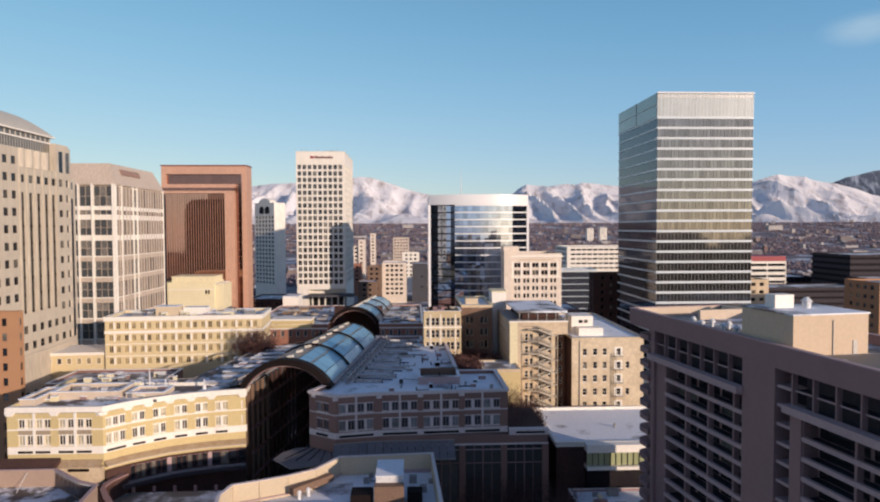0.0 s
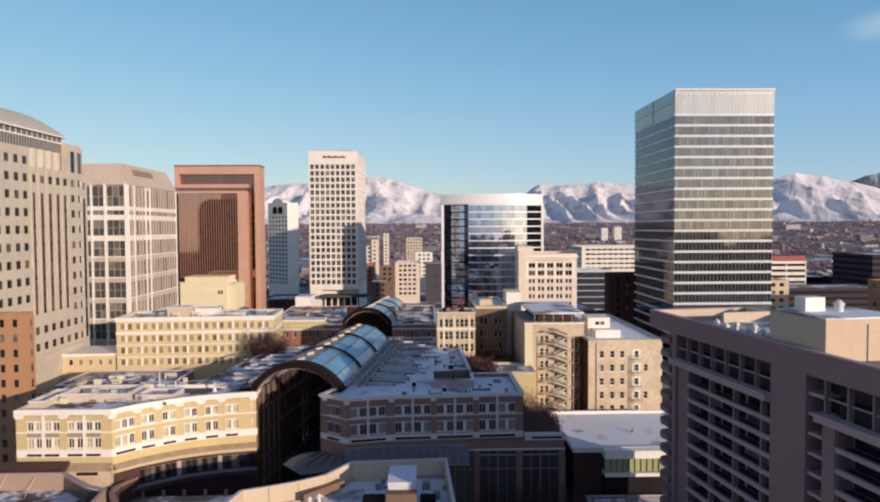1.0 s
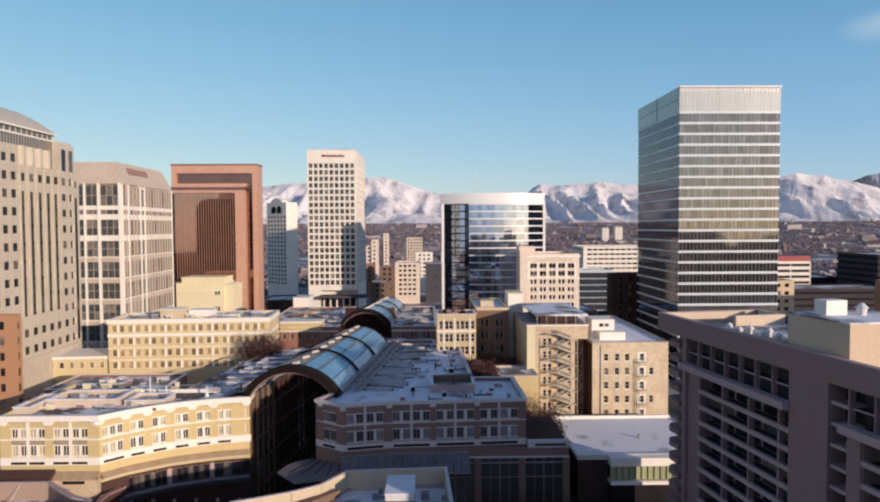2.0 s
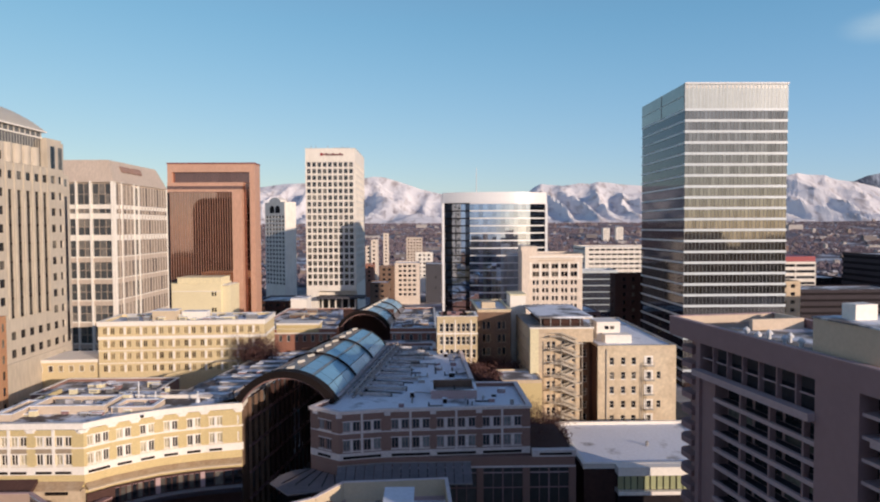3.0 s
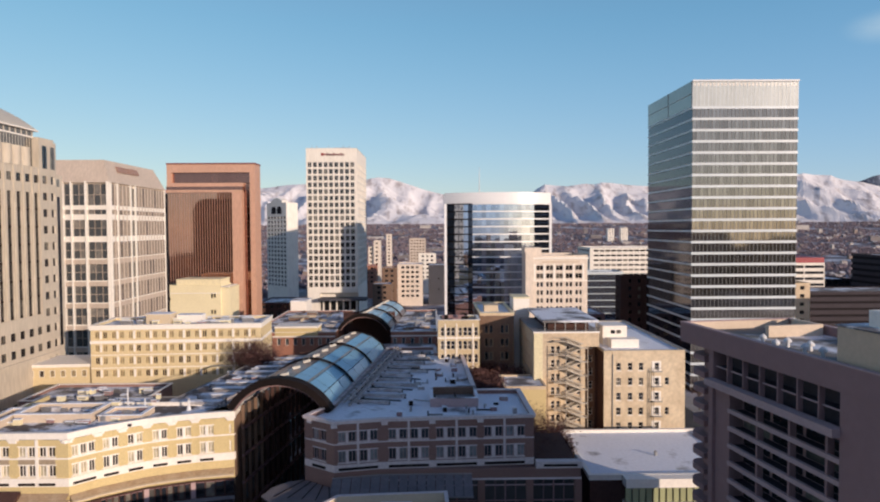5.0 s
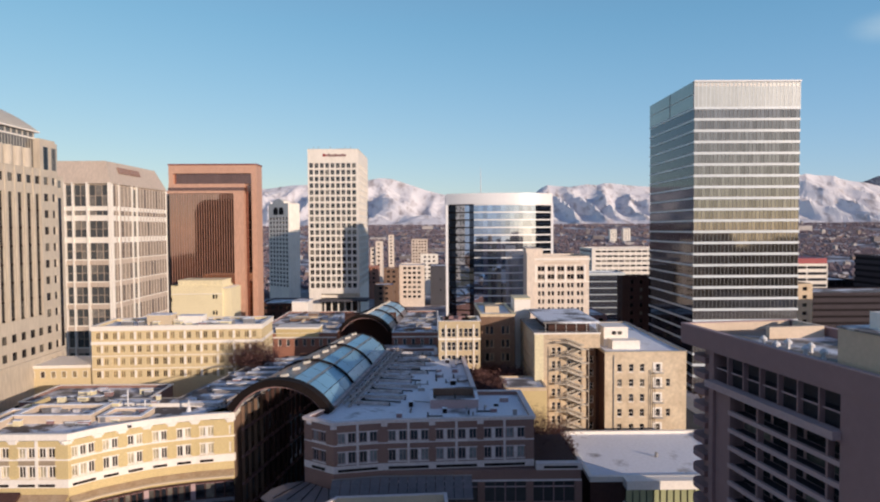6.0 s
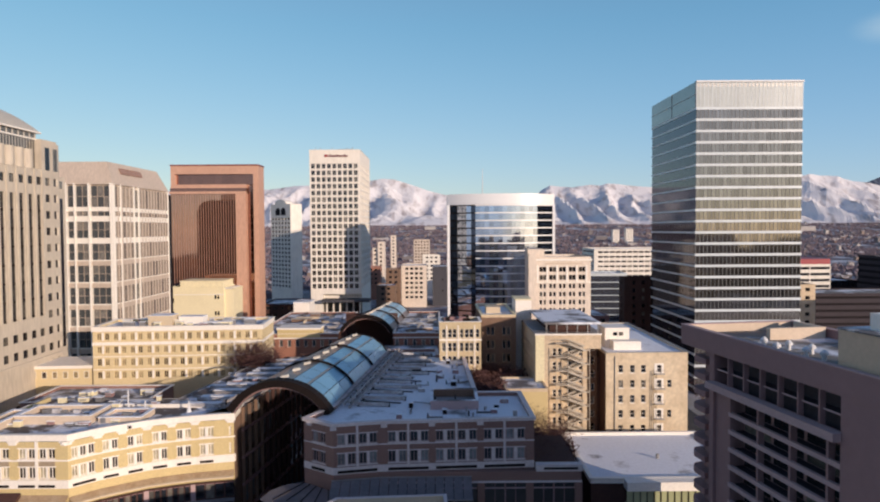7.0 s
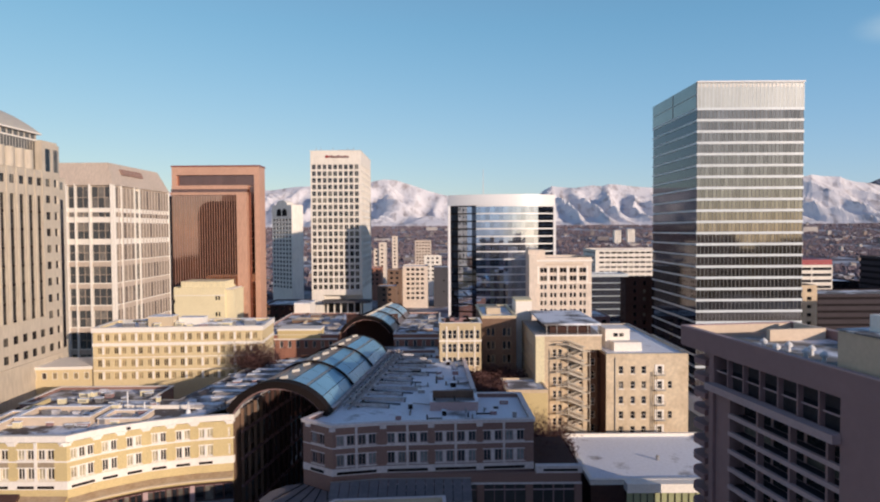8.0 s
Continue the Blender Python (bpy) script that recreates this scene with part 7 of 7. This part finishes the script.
# ---- roof clutter ----
def roof_bits():
    rnd = random.Random(11)

    def unit(x, y, z, w, d, h, mat, label, name="roof_unit"):
        g = thing(name, (x, y, z), label, "roof equipment")
        casing = part("casing", Shape().box(0, 0, 0, w, d, h), mat, g)
        part("cap", Shape().box(-0.08, -0.08, h, w + 0.08, d + 0.08, h + 0.12), SNOW_FULL, g)
        if 1.5 < w < 5:
            part("grille", Shape().box(w * 0.15, -0.05, h * 0.35, w * 0.85, 0.0, h * 0.7), METAL_GREY, casing)

    # enclosure on the snowy roof, open at the top
    e = thing("plant_enclosure", (0.2, 141.8, 29.35), "pale open-topped plant enclosure on a snowy roof", "enclosure")
    part("wall", Shape().box(0, 9.0, 0, 9.2, 9.4, 1.7), TAUPE_LIGHT, e)
    part("wall", Shape().box(0, 0.4, 0, 0.4, 9.0, 1.7), TAUPE_LIGHT, e)
    part("wall", Shape().box(8.8, 0.4, 0, 9.2, 9.0, 1.7), TAUPE_LIGHT, e)
    part("wall", Shape().box(0, 0, 0, 9.2, 0.4, 1.7), TAUPE_LIGHT, e)
    # dark floor and brown sheet on the back wall paint the interior's shade
    part("inner_floor", Shape().box(0.4, 0.4, 0.0, 8.8, 9.0, 0.15), ROOF_GREY, e)
    part("lining", Shape().box(0.42, 8.9, 0.15, 8.78, 8.98, 1.6), BROWN_BRICK, e)
    part("divider", Shape().box(4.7, 0.42, 0.15, 5.0, 5.2, 1.5), METAL_DARK, e)
    part("coping", Shape().ring(rect(-0.1, -0.1, 9.3, 9.5), rect(0.5, 0.5, 8.7, 8.9), 1.7, 1.82), SNOW, e)
    for x, y, w, d, h in ((-6, 136, 1.0, 1.0, 0.8), (2.5, 138.6, 0.8, 0.8, 0.9), (11.5, 139, 1.2, 0.8, 0.7), (14, 146, 1.6, 1.0, 0.8), (12.5, 143, 0.9, 0.7, 0.5), (-4, 143, 0.8, 1.4, 1.0), (15.5, 137, 0.7, 0.7, 1.1), (-2.5, 155, 1.4, 0.8, 0.7), (4.5, 160, 1.2, 1.2, 1.0), (5.2, 172, 1.4, 1.0, 0.9), (3.8, 183, 1.0, 1.4, 0.9)):
        unit(x, y, 29.35, w, d, h, rnd.choice([METAL_GREY, TAUPE, METAL_DARK]), "small grey vent unit on a snowy roof")
    pipes = thing("roof_pipes", (0, 0, 29.35), "thin dark pipes and cables lying on a snowy roof", "pipes")
    for k in range(34):
        x, y = (rnd.uniform(-8, 17), rnd.uniform(135, 150)) if k % 3 == 0 else (rnd.uniform(-8, 7), rnd.uniform(150, 195))
        a = rnd.choice([0.0, 1.57, 1.57, rnd.uniform(0, 3.1)])
        n = rnd.uniform(1.0, 4.5)
        x1, y1 = x + n * math.cos(a), min(y + n * math.sin(a), 196)
        part("pipe", Shape().bar((x, y, 0.2), (x1, y1, 0.2), rnd.uniform(0.14, 0.34)), rnd.choice([METAL_GREY, METAL_DARK, TAUPE, ROOF_GREY]), pipes)
        part("pipe_foot", Shape().tube(x, y, 0, 0.9, 0.16, 0.12, 6), rnd.choice([METAL_GREY, METAL_DARK]), pipes)
    # low walls and frames on the yellow building's roof
    for x, y, w, d, h in ((-77.6, 139.3, 14.2, 7.6, 1.6), (-62.2, 139.8, 8, 6, 1.1), (-81.2, 134.5, 3.2, 10, 1.4)):
        g = thing("roof_well", (x, y, 27.8), "low cream wall round a roof well with snow", "roof structure")
        part("wall", Shape().ring(rect(0, 0, w, d), rect(0.5, 0.5, w - 0.5, d - 0.5), 0, h), PALE_RENDER, g)
        part("coping", Shape().ring(rect(-0.15, -0.15, w + 0.15, d + 0.15), rect(0.6, 0.6, w - 0.6, d - 0.6), h, h + 0.15), SNOW_FULL, g)
        part("floor", Shape().box(0.5, 0.5, 0.0, w - 0.5, d - 0.5, 0.5), SNOW, g)
        for q in range(6):
            x2, y2 = rnd.uniform(0.8, w - 2.2), rnd.uniform(0.8, d - 1.6)
            part("roof_unit", Shape().box(x2, y2, 0.5, min(x2 + rnd.uniform(0.6, 2.2), w - 0.6), y2 + 0.7, 0.5 + rnd.uniform(0.3, 0.9)), rnd.choice([METAL_GREY, TAUPE, BEAM]), g)
    g = thing("rear_wing", (-92, 163, 0), "low brown brick wing with snowy cluttered roof", "building")
    part("wall", Shape().box(0, 0, 0, 28, 15.5, 24.6), ROSE_BRICK, g)
    roof(g, rect(-0.02, -0.02, 28.02, 15.52), 25.7, SNOW_THIN, ROSE_BRICK, 0.8, 0.4, WHITE_TRIM, 0.2)
    for k in range(40):
        x, y = rnd.uniform(-80, -56), rnd.uniform(136, 156)
        unit(x, y, 27.8, rnd.uniform(0.5, 2.8), rnd.uniform(0.4, 1.2), rnd.uniform(0.3, 1.1), rnd.choice([METAL_GREY, CREAM, TAUPE, METAL_DARK]), "small roof unit with snow on top")
    for k in range(12):
        unit(rnd.uniform(-90, -67), rnd.uniform(165, 176), 24.9, rnd.uniform(0.8, 3.5), rnd.uniform(0.6, 1.6), rnd.uniform(0.5, 1.4), rnd.choice([METAL_GREY, CREAM, TAUPE]), "small roof unit on a low wing")
    for k in range(9):
        unit(rnd.uniform(-52, -40), rnd.uniform(144, 190), 27.8, rnd.uniform(0.6, 2.2), rnd.uniform(0.5, 1.4), rnd.uniform(0.4, 1.2), rnd.choice([METAL_GREY, TAUPE, BEAM]), "small grey roof unit with snow on top")
    for k in range(26):
        unit(rnd.uniform(-88, -51), rnd.uniform(195.5, 205), 37.4, rnd.uniform(0.8, 4), rnd.uniform(0.5, 1.1), rnd.uniform(0.9, 1.4), rnd.choice([METAL_GREY, CREAM, TAUPE]), "low roof unit behind a white cornice")
    unit(-78.6, 197.5, 37.4, 6.6, 4.5, 2.9, WARM_RENDER, "tan rooftop plant room", "plant_room")
    unit(-71.4, 200.5, 37.4, 7, 3.6, 2.2, WHITE_TRIM, "white rooftop plant room", "plant_room")
    for x, y, hh in ((-60.5, 148, 4.2), (-56.2, 146, 2.6), (-48, 147, 2.2)):
        g = thing("vent_pipe", (x, y, 27.8), "pale roof vent pipe standing on a broad foot", "vent pipe")
        part("pipe", Shape().tube(0, 0, 0.4, hh, 0.15, 0.13), METAL_WHITE, g)
        part("foot", Shape().tube(0, 0, 0, 0.8, 0.5, 0.35), METAL_WHITE, g)
    # flats of snow and dark strips along the roof between the beams
    for k in range(9):
        y = 150 + k * 5.4
        g = thing("roof_skylight", (-50.5 + 0.16 * (y - 146), y, 27.8), "long grey roof light with snow on its lid", "skylight")
        part("kerb", Shape().box(0, 0, 0, 9.5, 2.0, 0.7), ROOF_GREY, g)
        part("lid", Shape().box(0.2, 0.2, 0.7, 9.3, 1.8, 0.85), SNOW_FULL, g)


roof_bits()


# ---- street between the old brick house and the hotel ----
def street():
    ob = new("road", Shape().box(66, 60, -0.3, 90, 470, 0.02).mesh("road", ASPHALT))
    tagged(ob, "dark asphalt street with worn lane lines", "road", kind="structure")
    for x0, x1 in ((61.5, 66), (90, 97)):
        ob = new("pavement", Shape().box(x0, 60, -0.3, x1, 470, 0.16).mesh("pavement", CONCRETE))
        tagged(ob, "grey concrete pavement beside the street", "pavement", kind="structure")
    for k in range(30):
        ob = new("lane_mark", Shape().box(77.9, 120 + k * 9, 0.024, 78.1, 123 + k * 9, 0.03).mesh("lane_mark", METAL_WHITE))
        tagged(ob, "short white lane mark on asphalt", "road marking", group="lane marks", kind="structure")
    tone = [material("car_paint_" + n, c, 0.3, 0.2) for n, c in (("white", (0.7, 0.7, 0.7)), ("black", (0.03, 0.03, 0.035)), ("silver", (0.4, 0.4, 0.42)), ("red", (0.3, 0.03, 0.03)))]
    rubber = material("tyre_rubber", (0.03, 0.03, 0.03), 0.8)
    names = ("white", "black", "silver", "red")
    for k, (x, y) in enumerate(((67.2, 214), (67.2, 222), (67.2, 236), (80.5, 228), (86.5, 250), (74, 262), (86.5, 206), (80.5, 198))):
        g = thing("car", (x, y, 0.02), names[k % 4] + " parked car beside the kerb of a street", "car", "parked cars")
        body = [(0, 0.3), (4.4, 0.3), (4.4, 0.75), (3.5, 0.9), (0.1, 0.9)]
        cab = [(0.4, 0.9), (3.2, 0.9), (2.5, 1.45), (0.9, 1.45)]
        for nm, prof, inset_x, m in (("body", body, 0.0, tone[k % 4]), ("cabin", cab, 0.12, GLASS_DARK)):
            s = Shape()
            left = [(inset_x, p, z) for p, z in prof]
            right = [(1.8 - inset_x, p, z) for p, z in prof]
            n = len(prof)
            s.face(left).face(right[::-1])
            for i in range(n):
                j = (i + 1) % n
                s.face([left[j], left[i], right[i], right[j]])
            part(nm, s, m, g)
        for wx in (0.0, 1.6):
            for wy in (0.8, 3.5):
                w = Shape()
                a = [(wx, wy + 0.33 * math.cos(t * 0.6283), 0.33 + 0.33 * math.sin(t * 0.6283)) for t in range(10)]
                b = [(wx + 0.2, p[1], p[2]) for p in a]
                w.face(a).face(b[::-1])
                for i in range(10):
                    w.face([a[i], b[i], b[(i + 1) % 10], a[(i + 1) % 10]])
                tyre = part("wheel", w, rubber, g)
                part("rim", Shape().box(wx - 0.02, wy - 0.16, 0.17, wx + 0.22, wy + 0.16, 0.49), METAL_GREY, tyre)


street()


def low_terrace():
    g = thing("low_terrace", (32.6, 117, 0), "low snow-covered terrace with small roof units", "building")
    part("wall", Shape().box(0, 0, 0, 26, 20.4, 6.4), TAUPE, g)
    roof(g, rect(-0.02, -0.02, 26.02, 20.42), 7.2, SNOW_FULL, TAUPE, 0.6, 0.3, ROSE_TRIM, 0.1)
    rnd = random.Random(4)
    for k in range(14):
        x, y = rnd.uniform(2, 23), rnd.uniform(8, 18)
        part("roof_unit", Shape().box(x, y, 6.6, x + rnd.uniform(0.6, 2.6), y + rnd.uniform(0.5, 1.5), 6.6 + rnd.uniform(0.4, 1.6)), rnd.choice([METAL_GREY, BEAM, TAUPE, CREAM]), g)


low_terrace()


# ---- winter trees ----
def bare_tree(height, spread, seed, twigs=900, dense=1.0):
    """A tapered trunk, limbs and a crown of fine twigs."""
    rnd = random.Random(seed)
    bark = MADE.setdefault("bark", material("bark", (0.10, 0.07, 0.05), 0.9))
    twig = MADE.setdefault("twig", material("reddish_twigs", (0.10, 0.045, 0.04), 0.9, second=(0.07, 0.035, 0.033)))
    g = thing("bare_tree", (0, 0, 0), "bare reddish-brown winter tree with fine twigs", "tree", "winter trees")
    t = Shape().tube(0, 0, 0, height * 0.5, 0.22, 0.12, 8)
    tips = []
    for k in range(11):
        a, z0 = rnd.uniform(0, 6.28), height * rnd.uniform(0.25, 0.5)
        r = spread * rnd.uniform(0.5, 0.95)
        tip = (r * math.cos(a), r * math.sin(a), height * rnd.uniform(0.6, 0.97))
        mid = (tip[0] * 0.45, tip[1] * 0.45, (z0 + tip[2]) * 0.55)
        t.bar((0, 0, z0), mid, 0.13).bar(mid, tip, 0.07)
        tips += [tip, mid]
    part("trunk", t, bark, g)
    s = Shape()
    for _ in range(twigs):
        c = rnd.choice(tips)
        p = Vector((c[0] + rnd.gauss(0, spread * 0.28), c[1] + rnd.gauss(0, spread * 0.28), c[2] + rnd.gauss(0, height * 0.09)))
        d = Vector((rnd.gauss(0, 1), rnd.gauss(0, 1), abs(rnd.gauss(0.5, 0.8)))).normalized() * rnd.uniform(0.5, 1.3)
        side = d.cross(Vector((rnd.gauss(0, 1), rnd.gauss(0, 1), rnd.gauss(0, 1)))).normalized() * 0.06 * dense
        s.face([p - side, p + side, p + d])
    part("crown", s, twig, g)
    return g


def plant_trees():
    kinds = [bare_tree(9, 3.2, 1), bare_tree(12, 4.0, 2, 1300), bare_tree(9.5, 3.0, 3, 2600, 1.9)]
    kinds[0].matrix_basis = pose(22.5, 158, 0)
    kinds[1].matrix_basis = pose(-50.5, 190.5, 21)
    kinds[2].matrix_basis = pose(13, 180, 18)
    rnd = random.Random(8)
    # courtyard, its rear corner, the slope by the hall, the street front, the yellow wall
    for count, x0, x1, y0, y1, z, kinds_here in ((18, 10.4, 16.6, 156, 184, 16.5, (2,)), (5, 15, 22.5, 183, 193, 16.5, (2,)), (15, 20.2, 28.5, 140, 164, 9.3, (2, 2, 1)),
                                                  (5, 10, 30, 126.5, 129, 0, (0, 1)), (4, -51, -43.5, 188.5, 192.5, 21, (0, 1)), (6, 63.6, 64.4, 186, 236, 0, (0, 2)), (6, 92.6, 93.4, 186, 244, 0, (0, 1))):
        for k in range(count):
            y = y0 + (y1 - y0) * (k + rnd.uniform(0.2, 0.8)) / count
            copy_thing(kinds[rnd.choice(kinds_here)], pose(rnd.uniform(x0, x1), y, z, 0, 0, rnd.uniform(0, 360)))


plant_trees()


# unseen dark block behind the gridded office, added to darken the bronze glass reflection
def reflection_block():
    g = thing("round_topped_tower", (-149.6, 297, 0), "plain dark unseen block added for a reflection in bronze glass", "tower")
    prof = [(0, 0), (34.5, 0), (34.5, 79.5), (30, 79.5), (30, 83.0)] + [(9 - 8 * math.sin(a * math.pi / 12), 78 + 5 * math.cos(a * math.pi / 12)) for a in range(7)] + [(0, 76)]
    s = Shape()
    n = len(prof)
    s.face([(x, 0, z) for x, z in prof]).face([(x, 6, z) for x, z in reversed(prof)])
    for i in range(n):
        (xa, za), (xb, zb) = prof[i], prof[(i + 1) % n]
        s.face([(xb, 0, zb), (xa, 0, za), (xa, 6, za), (xb, 6, zb)])
    part("wall", s, DARK_PANEL, g)


reflection_block()
